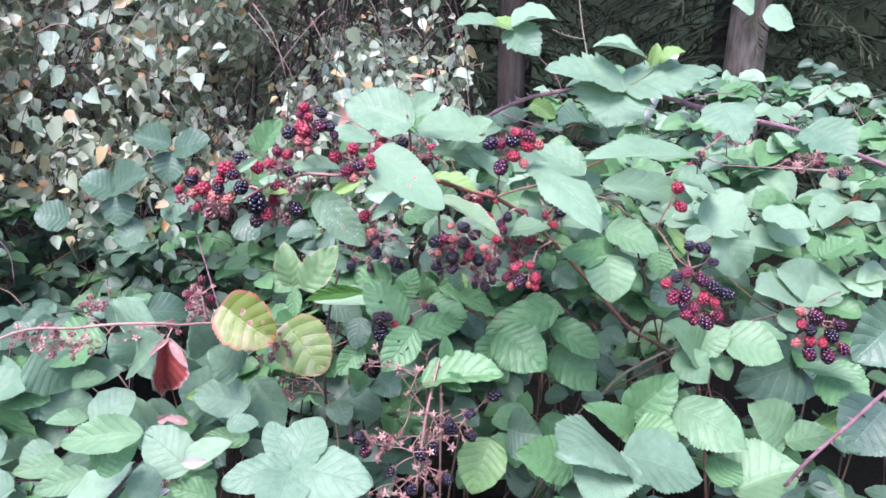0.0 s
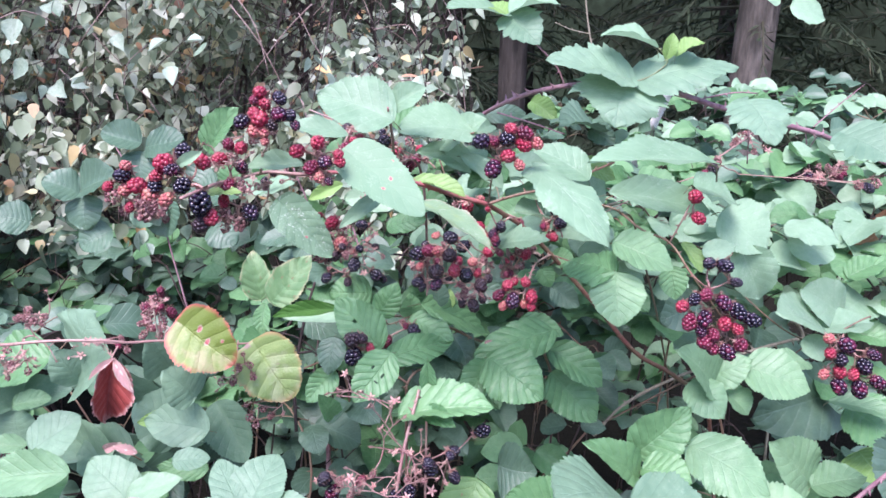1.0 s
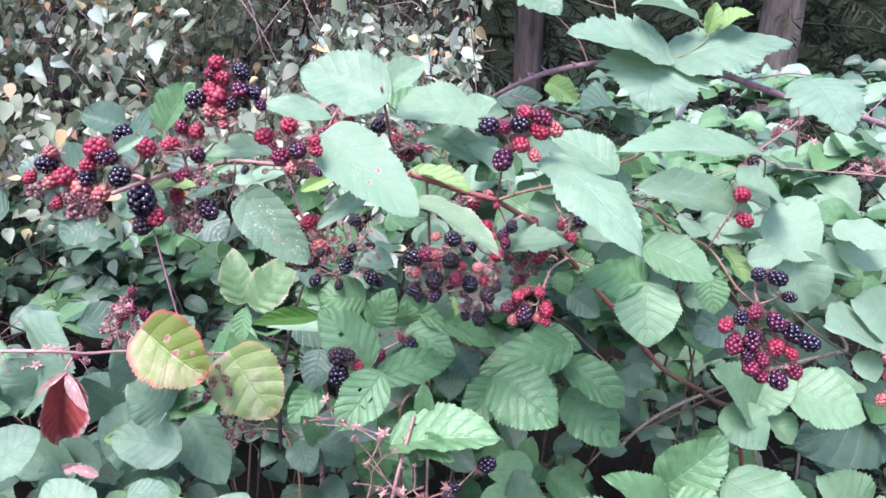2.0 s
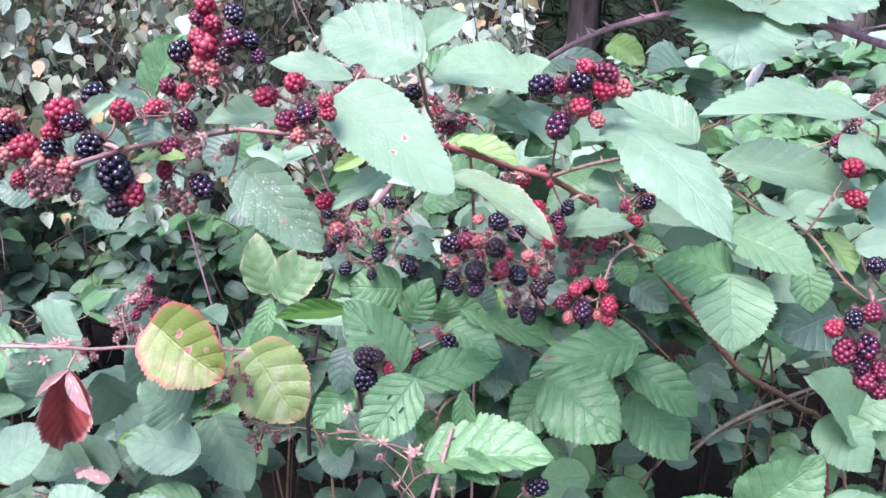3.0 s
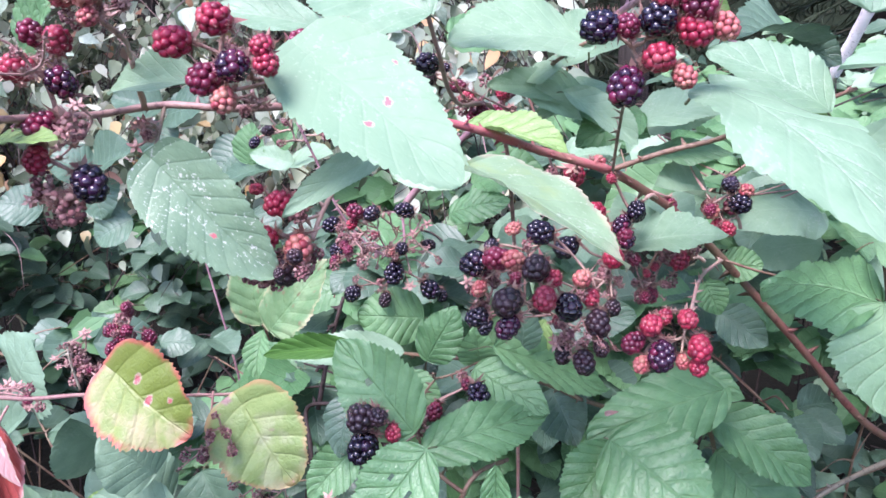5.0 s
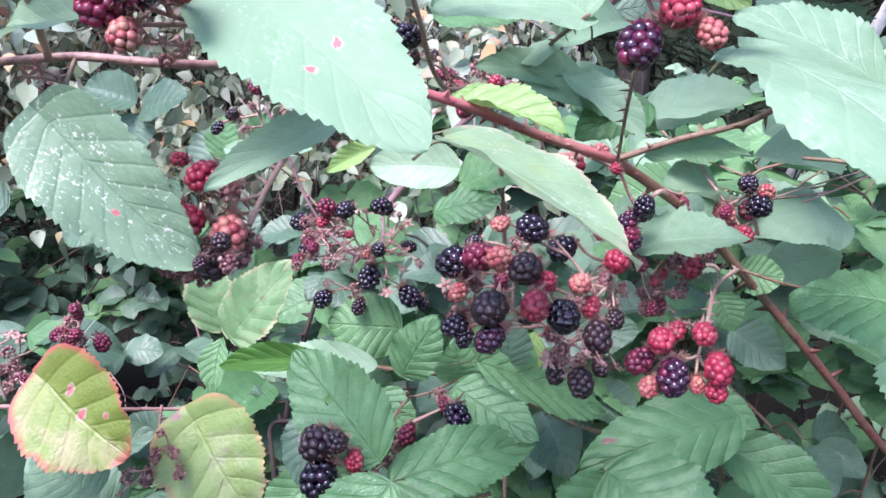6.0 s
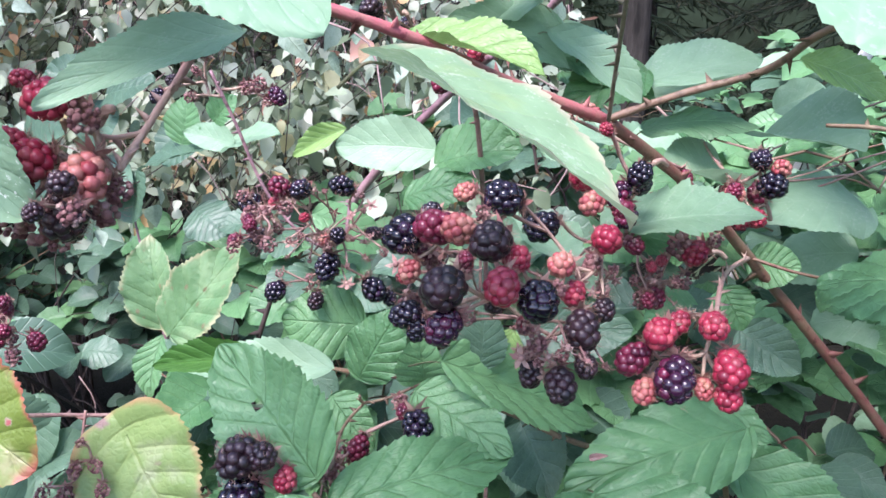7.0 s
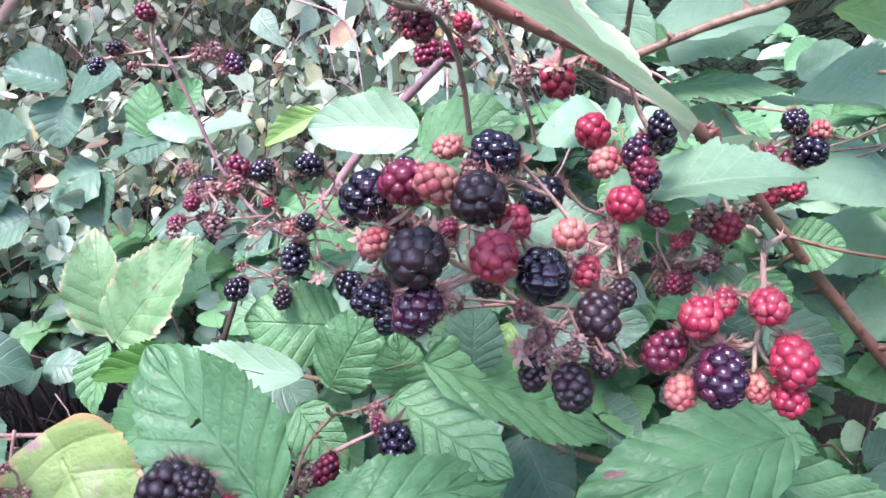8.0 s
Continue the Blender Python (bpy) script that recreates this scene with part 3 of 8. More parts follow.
def far_wood():
    verts, faces, n = [], [], 40
    for i in range(n + 1):
        a = math.pi * (i / n) * 1.1 - 0.15
        for z in (-0.2, 9.0):
            verts.append((16 * math.cos(a), 16 * math.sin(a), z + (0.8 * noise.noise((i * 0.7, 0, z)) if z > 0 else 0)))
    for i in range(n):
        faces.append((2 * i, 2 * i + 2, 2 * i + 3, 2 * i + 1))
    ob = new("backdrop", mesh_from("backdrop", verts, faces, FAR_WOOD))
    return tagged(ob, "backdrop sheet with the unlit depth of the conifer wood painted on", "backdrop", kind="structure")


def conifer_meshes(seed, height, radius):
    """Trunk and crown of a spruce with drooping, ragged boughs."""
    rng = random.Random(seed)
    tv, tf = [], []
    line = [Vector((0.03 * math.sin(z * 1.3 + seed), 0.03 * math.cos(z + seed), z)) for z in np.linspace(-0.05, height, 16)]
    add_tube(tv, tf, line, radius, radius * 0.25, 12, 0.06)
    cv, cf = [], []
    z = 0.5
    while z < height:
        reach = 1.9 * (1 - z / height) ** 0.7 + 0.25
        for _ in range(6):
            an = rng.uniform(0, 6.283)
            d = Vector((math.cos(an), math.sin(an), 0))
            bough = [Vector((0, 0, z)) + d * reach * q + Vector((0, 0, -0.35 * reach * q * q + 0.1 * q)) for q in (0, 0.35, 0.7, 1.0)]
            add_tube(cv, cf, bough, 0.012, 0.004, 4)
            for k in range(44):
                q = rng.uniform(0.15, 1.0)
                c = bough[0].lerp(bough[-1], q) + Vector((0, 0, 0.35 * reach * 0.25 * (1 - (2 * q - 1) ** 2)))
                side = d.cross(Vector((0, 0, 1))) * rng.choice((-1, 1))
                tip = c + side * rng.uniform(0.03, 0.2) * (1.2 - q) + d * rng.uniform(0.03, 0.12) + Vector((0, 0, rng.uniform(-0.16, 0.01)))
                w = (tip - c).cross(Vector((rng.uniform(-1, 1), rng.uniform(-1, 1), 1))).normalized() * rng.uniform(0.004, 0.011)
                s = len(cv)
                mid = c.lerp(tip, 0.55)
                cv += [c, mid + w, tip, mid - w + Vector((0, 0, -0.01))]
                cf += [(s, s + 1, s + 2), (s, s + 2, s + 3)]
        z += rng.uniform(0.16, 0.3)
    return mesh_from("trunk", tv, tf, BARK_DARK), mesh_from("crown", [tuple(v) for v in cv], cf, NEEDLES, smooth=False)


def conifer(x, y, meshes, turn, scale=1.0, label="dark spruce with drooping boughs at the wood's edge"):
    ob = thing("spruce_tree", (x, y, 0), label, "tree", "spruces")
    m = Matrix.Translation((x, y, 0)) @ Matrix.Rotation(turn, 4, "Z") @ Matrix.Scale(scale, 4)
    part("trunk", meshes[0], ob, m)
    part("crown", meshes[1], ob, m, kind="stuff")
    return ob


def bare_tree(x, y, r, lean, seed, bark):
    """A tall bare-stemmed conifer whose crown is above the view."""
    rng = random.Random(seed)
    ob = thing("pine_tree", (x, y, 0), "tall grey-brown tree trunk with rough bark", "tree", "tree trunks")
    line = [Vector((x + lean * z, y, z)) for z in np.linspace(-0.05, 7.0, 26)]
    verts, faces = [], []
    add_tube(verts, faces, line, r * 1.12, r * 0.6, 16, 0.07)
    part("trunk", mesh_from("trunk", verts, faces, bark), ob)
    cv, cf = [], []
    for _ in range(900):
        an, z, q = rng.uniform(0, 6.283), rng.uniform(3.2, 7.4), rng.uniform(0.1, 1.7)
        c = Vector((x + lean * z + q * math.cos(an), y + q * math.sin(an), z))
        d = Vector((math.cos(an), math.sin(an), -0.3)) * rng.uniform(0.15, 0.4)
        w = d.cross(Vector((0, 0, 1))).normalized() * 0.06
        s = len(cv)
        cv += [c, c + d * 0.6 + w, c + d, c + d * 0.6 - w]
        cf += [(s, s + 1, s + 2, s + 3)]
    for _ in range(26):
        an, z = rng.uniform(0, 6.283), rng.uniform(2.6, 7.0)
        d = Vector((math.cos(an), math.sin(an), 0.12))
        add_tube(cv, cf, [Vector((x + lean * z, y, z)) + d * q for q in (0, 0.6, 1.5)], 0.02, 0.005, 5)
    part("crown", mesh_from("crown", [tuple(v) for v in cv], cf, NEEDLES, smooth=False), ob, kind="stuff")
    return ob


ground()
far_wood()
SPRUCES = [conifer_meshes(s, h, 0.11) for s, h in ((1, 6.5), (2, 7.5))]
for i, (x, y) in enumerate(((-4.2, 5.6), (-2.6, 4.9), (-1.2, 6.0), (0.1, 7.2), (2.95, 7.4), (2.3, 5.85), (3.9, 6.4), (5.4, 5.2), (-5.8, 6.6), (0.9, 9.0), (-2.4, 8.2), (3.2, 8.8), (4.6, 4.2), (-4.0, 3.6))):
    conifer(x, y, SPRUCES[i % 2], i * 1.7, 0.9 + 0.05 * (i % 4))
bare_tree(0.40, 4.6, 0.082, 0.0, 3, BARK)
bare_tree(1.93, 4.9, 0.125, 0.01, 4, BARK_GREY)


# ---- the small-leaved shrub beyond the brambles ----
def shrub_leaf_mesh(seed):
    """A small pointed leaf one long, hung from its base at 0, folded along its midrib and curled to its tip."""
    rng = random.Random(seed)
    f, c, turn = rng.uniform(0.05, 0.75), rng.uniform(-0.5, 0.25), rng.uniform(-0.25, 0.25)
    verts = [(0, 0, 0), (0, 0.35, c * 0.1), (0.02 * turn, 0.7, c * 0.5), (0.2 * turn, 1.02, c)]
    for t, w in ((0.03, 0.19), (0.22, 0.37), (0.48, 0.335), (0.78, 0.14)):
        for side in (-1, 1):
            ww = w * (1 + side * rng.uniform(-0.12, 0.12))
            verts.append((side * ww + 0.2 * turn * t * t, t + rng.uniform(-0.03, 0.03), f * ww + c * t * t + side * turn * t * 0.5))
    faces = []
    for k in (0, 1):
        a, b, c2, d = 4 + k, 6 + k, 8 + k, 10 + k
        for face in ((0, 1, b, a), (1, 2, c2, b), (2, 3, d), (2, d, c2)):
            faces.append(face if k else face[::-1])
    uvs = [(0.5 + v[0], v[1]) for v in verts]
    return verts, faces, uvs


def sprigs(ob, tips, rng):
    """Fine bare shoots that show between the leaves."""
    verts, faces = [], []
    for twig in tips[::2]:
        a = twig[rng.randrange(1, len(twig))] + Vector((0, -0.02, 0))
        way = Vector((rng.uniform(-0.16, 0.16), rng.uniform(-0.1, 0.02), rng.uniform(-0.24, 0.1)))
        add_tube(verts, faces, smooth_line([a, a + way * 0.5 + Vector((rng.uniform(-0.03, 0.03), 0, 0.02)), a + way], 3), 0.0016, 0.0008, 4)
    part("shoot_mass", mesh_from("shoot_mass", [tuple(v) for v in verts], faces, SHOOT), ob, kind="stuff")


def shrub():
    rng = random.Random(21)
    ob = thing("small_leaved_shrub", (-0.9, 2.6, 0), "dense drooping shrub with small grey-green and some yellow leaves", "shrub")
    tv, tf, tips = [], [], []
    for k in range(60):
        x = rng.uniform(-2.6, 0.12)
        y = 2.6 + rng.uniform(-0.3, 0.4) - 0.25 * max(0, -x - 0.8)
        top = rng.uniform(1.5, 2.2) - max(0, x + 0.3) * 0.9
        p = [Vector((x * 0.9 + rng.uniform(-0.3, 0.3), y + 0.3, 0)), Vector((x + rng.uniform(-0.15, 0.15), y + 0.25, 0.7)), Vector((x + rng.uniform(-0.25, 0.25), y + 0.05, top * 0.75)), Vector((x + rng.uniform(-0.3, 0.3), y - 0.3, top))]
        line = smooth_line(p, 6)
        add_tube(tv, tf, line, 0.009, 0.003, 6)
        for n in range(26 if x > -0.5 else 36):
            q = line[rng.randrange(5, len(line)) if n < 26 else rng.randrange(4, 11)]
            d = Vector((rng.uniform(-0.35, 0.35), rng.uniform(-0.75, 0.1), 0))
            drop = rng.uniform(0.1, 0.5)
            bend = Vector((rng.uniform(-0.1, 0.1), rng.uniform(-0.08, 0.02), 0))
            twig = smooth_line([q, q + d * 0.6 + Vector((0, 0, 0.04)), q + d + bend + Vector((0, 0, -drop * 0.5)), q + d * 1.15 + bend * 2.2 + Vector((0, 0, -drop))], 3)
            if twig[-1].x > 0.1 or twig[-1].z < 0.5:
                continue
            if n % 2:
                add_tube(tv, tf, twig, 0.0016, 0.0008, 4)
            tips.append(twig)
    part("branchwork", mesh_from("branchwork", [tuple(v) for v in tv], tf, TWIG), ob, kind="stuff")
    sprigs(ob, tips, rng)
    kinds = [shrub_leaf_mesh(s) for s in range(5)]
    green = [mesh_from("leaf", *k[:2], BIRCH_LEAF, k[2]) for k in kinds]
    gold = [mesh_from("leaf", *k[:2], SHRUB_TURNED, k[2]) for k in kinds[:3]]
    spots = []
    for twig in tips:
        for _ in range(34):
            p = twig[rng.randrange(2, len(twig))] + Vector([rng.uniform(-0.065, 0.065) for _ in range(3)])
            if p.z > 0.95 + 0.25 * noise.noise(p * 3.0) and p.x < 0.09 - max(0, 1.05 - p.z) * 0.5:
                if noise.noise(Vector((p.x * 3.2, p.y * 1.3, p.z * 3.6))) + 0.6 * noise.noise(p * 9.0) > -0.08:
                    spots.append(p)
    spots.sort(key=lambda p: p.y + 0.25 * abs(p.x + 0.6))
    rest, rf, ru = [], [], []
    for i, p in enumerate(spots):
        size = rng.choice((rng.uniform(0.018, 0.029), rng.uniform(0.026, 0.044))) * (1 + 0.3 * max(0.0, min(1.0, (-p.x - 0.5) / 0.5)))
        y = Vector((rng.uniform(-0.7, 0.7), rng.uniform(-0.6, 0.2), rng.uniform(-1.2, 0.1))).normalized()
        n = Vector((rng.uniform(-1.3, 1.3), -1 + rng.uniform(-0.3, 1.2), rng.uniform(-0.5, 1.6)))
        x = y.cross(n).normalized()
        z = x.cross(y)
        m = Matrix((x * size, y * size, z * size)).transposed().to_4x4()
        m.translation = p
        if i < 300:
            turned = rng.random() < 0.07
            pool = gold if turned else green
            m = m @ Matrix.Scale(0.7, 4) if turned else m
            part("leaf", pool[rng.randrange(len(pool))], ob, m)
        else:
            v, f, u = kinds[rng.randrange(5)]
            s = len(rest)
            rest += [tuple(m @ Vector(q)) for q in v]
            rf += [tuple(a + s for a in face) for face in f]
            ru += u
    part("foliage", mesh_from("foliage", rest, rf, SHRUB_MASS, ru), ob, kind="stuff")
    return len(spots)


def shrub_mass_material():
    """Leaves of the shrub, each leaf of the joined mesh with its own tone; shaded gaps and highlights are put into the
    darkest and palest tones.
    """
    # Dark and whitish stops imitate shaded and sky-bright leaves; the rest is leaf colour.
    m = island_material("shrub_foliage", ((0.0, (0.08, 0.11, 0.06)), (0.22, (0.21, 0.28, 0.17)), (0.45, (0.38, 0.46, 0.32)), (0.68, (0.53, 0.60, 0.45)), (0.79, (0.66, 0.69, 0.56)), (0.84, (0.52, 0.52, 0.30)), (0.89, (0.64, 0.41, 0.18)), (0.93, (0.58, 0.29, 0.24)), (0.955, (0.32, 0.37, 0.24)), (1.0, (0.13, 0.18, 0.11))), 0.44, 0.4, through_light=0.3)
    return m


SHRUB_MASS = shrub_mass_material()
SHRUB_TURNED = leaf_material("shrub_leaf_turned", (0.34, 0.20, 0.12), (0.52, 0.42, 0.22), (0.5, 0.42, 0.28), 0.5, vein_amount=0.2)
shrub()



# the fruiting cane that arches across the front

main_cane = thing("bramble_cane", (0.600, 1.400, 0.000), "arching reddish bramble cane heavy with ripening berries and pale leaves", "bramble", "bramble canes")
stem(main_cane, [(-0.186, 0.680, 1.227), (-0.179, 0.715, 1.230), (-0.177, 0.750, 1.230), (-0.170, 0.795, 1.229), (-0.151, 0.820, 1.232), (-0.120, 0.825, 1.230), (-0.100, 0.850, 1.230)], 0.0016, 0.0023, STEM_PINK)
stem(main_cane, [(-0.100, 0.850, 1.230), (-0.054, 0.868, 1.227), (-0.009, 0.895, 1.215), (0.028, 0.930, 1.199), (0.071, 0.962, 1.184)], 0.0023, 0.0032, STEM_RED, thorns=0.016)
stem(main_cane, [(0.071, 0.962, 1.184), (0.118, 1.005, 1.150), (0.162, 1.045, 1.106), (0.239, 1.075, 1.022), (0.297, 1.090, 0.957), (0.376, 1.13, 0.902), (0.480, 1.260, 0.780), (0.560, 1.340, 0.400), (0.600, 1.400, 0.000)], 0.0033, 0.0040, STEM_AGED)
stem(main_cane, [(0.071, 0.962, 1.184), (0.101, 0.955, 1.196), (0.133, 0.940, 1.207), (0.143, 0.900, 1.220), (0.176, 0.930, 1.226), (0.224, 1.000, 1.233)], 0.0020, 0.0015, STEM_BROWN, name="branch")
stem(main_cane, [(0.072, 0.962, 1.182), (0.071, 0.920, 1.208), (0.069, 0.860, 1.231)], 0.0011, 0.0010, STEM_GREY, thorns=0.012, name="fruit_stalk")
stem(main_cane, [(-0.151, 0.820, 1.232), (-0.147, 0.800, 1.213), (-0.149, 0.790, 1.203)], 0.0011, 0.0009, STEM_BROWN, name="branch")
stem(main_cane, [(0.162, 1.045, 1.106), (0.184, 1.030, 1.102), (0.209, 1.000, 1.103)], 0.0012, 0.0009, STEM_AGED, name="branch")
stem(main_cane, [(0.162, 1.045, 1.106), (0.135, 0.980, 1.110), (0.119, 0.920, 1.105)], 0.0016, 0.0012, STALK, thorns=0.008, name="fruit_stalk")
stem(main_cane, [(-0.054, 0.868, 1.227), (-0.058, 0.832, 1.210), (-0.067, 0.826, 1.195), (-0.074, 0.818, 1.180), (-0.075, 0.806, 1.170)], 0.0015, 0.0013, STALK, thorns=0.006, name="fruit_stalk")
stem(main_cane, [(-0.074, 0.818, 1.180), (-0.081, 0.810, 1.179), (-0.087, 0.800, 1.184)], 0.0010, 0.0008, STALK, thorns=0.006, name="fruit_stalk")
SPOTTED_LEAF = leaf_mesh(LEAF_SPOTTED, 3, "broad", 6, 88, 0.05, 0.03, 22, 0.012, (), 0.2, 0.0, 0.002)
leaf(main_cane, (-0.064, 0.785, 1.253), (0.003, 0.757, 1.205), (0.093, -0.800, 0.592), 0.051, me=SPOTTED_LEAF, label="large pale leaflet with two red blemishes")
leaf(main_cane, (-0.043, 0.820, 1.210), (-0.076, 0.774, 1.188), (0.420, -0.470, 0.770), 0.016, LEAF_PALE_SHEEN, variant=0)
leaf(main_cane, (-0.125, 0.768, 1.208), (-0.082, 0.778, 1.160), (0.362, -0.931, 0.056), 0.038, LEAF_FLECKED, shape="broad", variant=0, label="leaflet flecked with white along its veins")
leaf(main_cane, (-0.002, 0.822, 1.204), (0.070, 0.800, 1.163), (0.440, -0.190, 0.878), 0.062, LEAF_BLADE, variant=0)
leaf(main_cane, (-0.015, 0.915, 1.215), (0.044, 0.900, 1.201), (0.111, -0.437, 0.892), 0.027, LEAF_FRESH, shape="slim", variant=1)
leaf(main_cane, (-0.111, 0.785, 1.243), (-0.167, 0.800, 1.238), (-0.240, -0.715, 0.656), 0.022, LEAF_PALE_SHEEN, shape="slim", variant=1)
leaf(main_cane, (-0.079, 0.850, 1.268), (-0.135, 0.840, 1.277), (0.238, -0.736, 0.634), 0.025, LEAF_PALE_SHEEN, shape="slim", variant=0)
leaf(main_cane, (-0.202, 0.800, 1.253), (-0.169, 0.790, 1.294), (-0.516, -0.828, 0.218), 0.033, variant=1)
leaf(main_cane, (-0.203, 0.720, 1.247), (-0.181, 0.720, 1.260), (-0.135, -0.965, 0.224), 0.010, LEAF_PALE_SHEEN, shape="slim", variant=1)
leaf(main_cane, (-0.193, 0.750, 1.218), (-0.158, 0.750, 1.222), (-0.099, -0.303, 0.948), 0.016, LEAF_FRESH, shape="slim", variant=0)
leaf(main_cane, (0.111, 0.870, 1.240), (0.174, 0.770, 1.174), (0.177, -0.463, 0.869), 0.063, LEAF_PALE_SHEEN, variant=2)
leaf(main_cane, (0.173, 0.890, 1.226), (0.115, 0.910, 1.256), (0.202, -0.592, 0.780), 0.047, LEAF_PALE_SHEEN, variant=0)
leaf(main_cane, (0.092, 0.975, 1.134), (0.149, 0.97, 1.141), (-0.120, -0.296, 0.948), 0.052, LEAF_PALE_SHEEN, shape="jagged", variant=0)
leaf(main_cane, (0.221, 0.930, 1.115), (0.171, 0.960, 1.106), (-0.267, -0.157, 0.951), 0.071, variant=2)
c = Cluster(main_cane, (-0.179, 0.714, 1.230), "crowded cluster of black, red and shrivelled berries")
c.berry("black", -0.201, 0.730, 1.258, 0.0149)
c.berry("black", -0.246, 0.715, 1.239, 0.0139)
c.berry("black", -0.220, 0.715, 1.231, 0.0133)
c.berry("black", -0.197, 0.715, 1.232, 0.0153)
c.berry("black", -0.181, 0.710, 1.220, 0.0200)
c.berry("red", -0.211, 0.715, 1.251, 0.0159)
c.berry("purple", -0.204, 0.715, 1.245, 0.0131)
c.berry("red", -0.185, 0.730, 1.251, 0.0142)
c.berry("red", -0.218, 0.715, 1.240, 0.0111)
c.berry("red", -0.234, 0.715, 1.231, 0.0154)
c.berry("tan", -0.244, 0.715, 1.228, 0.0126)
c.berry("tan", -0.243, 0.715, 1.247, 0.0104)
c.berry("tan", -0.223, 0.715, 1.225, 0.0154)
c.berry("tan", -0.211, 0.715, 1.220, 0.0126)
c.berry("red", -0.242, 0.715, 1.213, 0.0085)
c.berry("red", -0.175, 0.715, 1.207, 0.0141)
c.berry("dull", -0.183, 0.715, 1.200, 0.0148)
c.berry("dried", -0.217, 0.715, 1.212, 0.0155)
c.berry("dried", -0.229, 0.715, 1.207, 0.0170)
c.berry("dried", -0.232, 0.715, 1.218, 0.0141)
c.berry("red", -0.259, 0.715, 1.230, 0.0091)
c.berry("dried", -0.256, 0.715, 1.221, 0.0155)
c.done()
c = Cluster(main_cane, (-0.174, 0.771, 1.230), "loose cluster of red and black berries")
c.berry("red", -0.179, 0.760, 1.250, 0.0136)
c.berry("red", -0.160, 0.760, 1.260, 0.0127)
c.berry("dark_red", -0.171, 0.760, 1.263, 0.0112)
c.berry("purple", -0.160, 0.760, 1.243, 0.0128)
c.berry("dark_red", -0.172, 0.760, 1.227, 0.0130)
c.berry("dried", -0.158, 0.760, 1.226, 0.0137)
c.berry("red", -0.177, 0.760, 1.213, 0.0115)
c.berry("dried", -0.176, 0.760, 1.202, 0.0124)
c.berry("black", -0.154, 0.760, 1.203, 0.0162)
c.berry("dried", -0.164, 0.760, 1.191, 0.0155)
c.berry("dried", -0.182, 0.760, 1.224, 0.0115)
c.done()
c = Cluster(main_cane, (-0.157, 0.812, 1.231), "upright cluster of red and black berries")
c.berry("red", -0.138, 0.745, 1.309, 0.0120)
c.berry("black", -0.122, 0.745, 1.305, 0.0127)
c.berry("dark_red", -0.142, 0.745, 1.302, 0.0106)
c.berry("red", -0.134, 0.745, 1.299, 0.0106)
c.berry("red", -0.139, 0.745, 1.287, 0.0171)
c.berry("black", -0.154, 0.745, 1.284, 0.0143)
c.berry("purple", -0.123, 0.745, 1.291, 0.0149)
c.berry("black", -0.113, 0.745, 1.291, 0.0114)
c.berry("purple", -0.109, 0.745, 1.283, 0.0093)
c.berry("tan", -0.144, 0.745, 1.277, 0.0129)
c.berry("tan", -0.136, 0.745, 1.276, 0.0115)
c.berry("dull", -0.129, 0.745, 1.282, 0.0122)
c.berry("red", -0.143, 0.745, 1.292, 0.0121)
c.berry("tan", -0.135, 0.745, 1.268, 0.0087)
c.done()
c = Cluster(main_cane, (-0.102, 0.848, 1.230), "cluster of red and purple berries")
c.berry("red", -0.092, 0.760, 1.267, 0.0141)
c.berry("red", -0.110, 0.760, 1.259, 0.0142)
c.berry("purple", -0.086, 0.760, 1.250, 0.0142)
c.berry("dark_red", -0.098, 0.760, 1.245, 0.0142)
c.berry("red", -0.073, 0.760, 1.251, 0.0112)
c.berry("dark_red", -0.074, 0.800, 1.259, 0.0128)
c.berry("tan", -0.091, 0.760, 1.237, 0.0113)
c.berry("red", -0.074, 0.760, 1.257, 0.0104)
c.berry("red", -0.072, 0.850, 1.261, 0.0114)
c.berry("dull", -0.085, 0.900, 1.270, 0.0152)
c.done()
c = Cluster(main_cane, (-0.076, 0.807, 1.187), "withered cluster of brown and red berries")
c.berry("red", -0.093, 0.793, 1.173, 0.0133)
c.berry("tan", -0.077, 0.793, 1.169, 0.0148)
c.berry("red", -0.085, 0.793, 1.190, 0.0127)
c.berry("dried", -0.076, 0.793, 1.185, 0.0109)
c.berry("dull", -0.083, 0.793, 1.160, 0.0143)
c.berry("dried", -0.076, 0.800, 1.159, 0.0112)
c.berry("dried", -0.098, 0.800, 1.153, 0.0131)
c.berry("dried", -0.091, 0.800, 1.150, 0.0098)
c.berry("dried", -0.071, 0.800, 1.165, 0.0080)
c.berry("dark_red", -0.104, 0.800, 1.164, 0.0114)
c.berry("red", -0.098, 0.800, 1.195, 0.0063)
c.berry("dried", -0.101, 0.793, 1.155, 0.0111)
c.berry("red", -0.099, 0.793, 1.178, 0.0093)
c.done()
c = Cluster(main_cane, (0.069, 0.860, 1.231), "cluster of two black and several red berries")
c.berry("black", 0.056, 0.845, 1.266, 0.0180)
c.berry("black", 0.081, 0.845, 1.269, 0.0170)
c.berry("red", 0.084, 0.845, 1.279, 0.0136)
c.berry("dark_red", 0.097, 0.845, 1.276, 0.0153)
c.berry("red", 0.097, 0.845, 1.264, 0.0154)
c.berry("tan", 0.110, 0.845, 1.266, 0.0136)
c.berry("dark_red", 0.068, 0.845, 1.266, 0.0120)
c.berry("red", 0.082, 0.845, 1.252, 0.0155)
c.berry("tan", 0.094, 0.845, 1.244, 0.0121)
c.berry("purple", 0.069, 0.845, 1.240, 0.0190)
c.done()
c = Cluster(main_cane, (0.042, 0.940, 1.195), "few red berries below the cane")
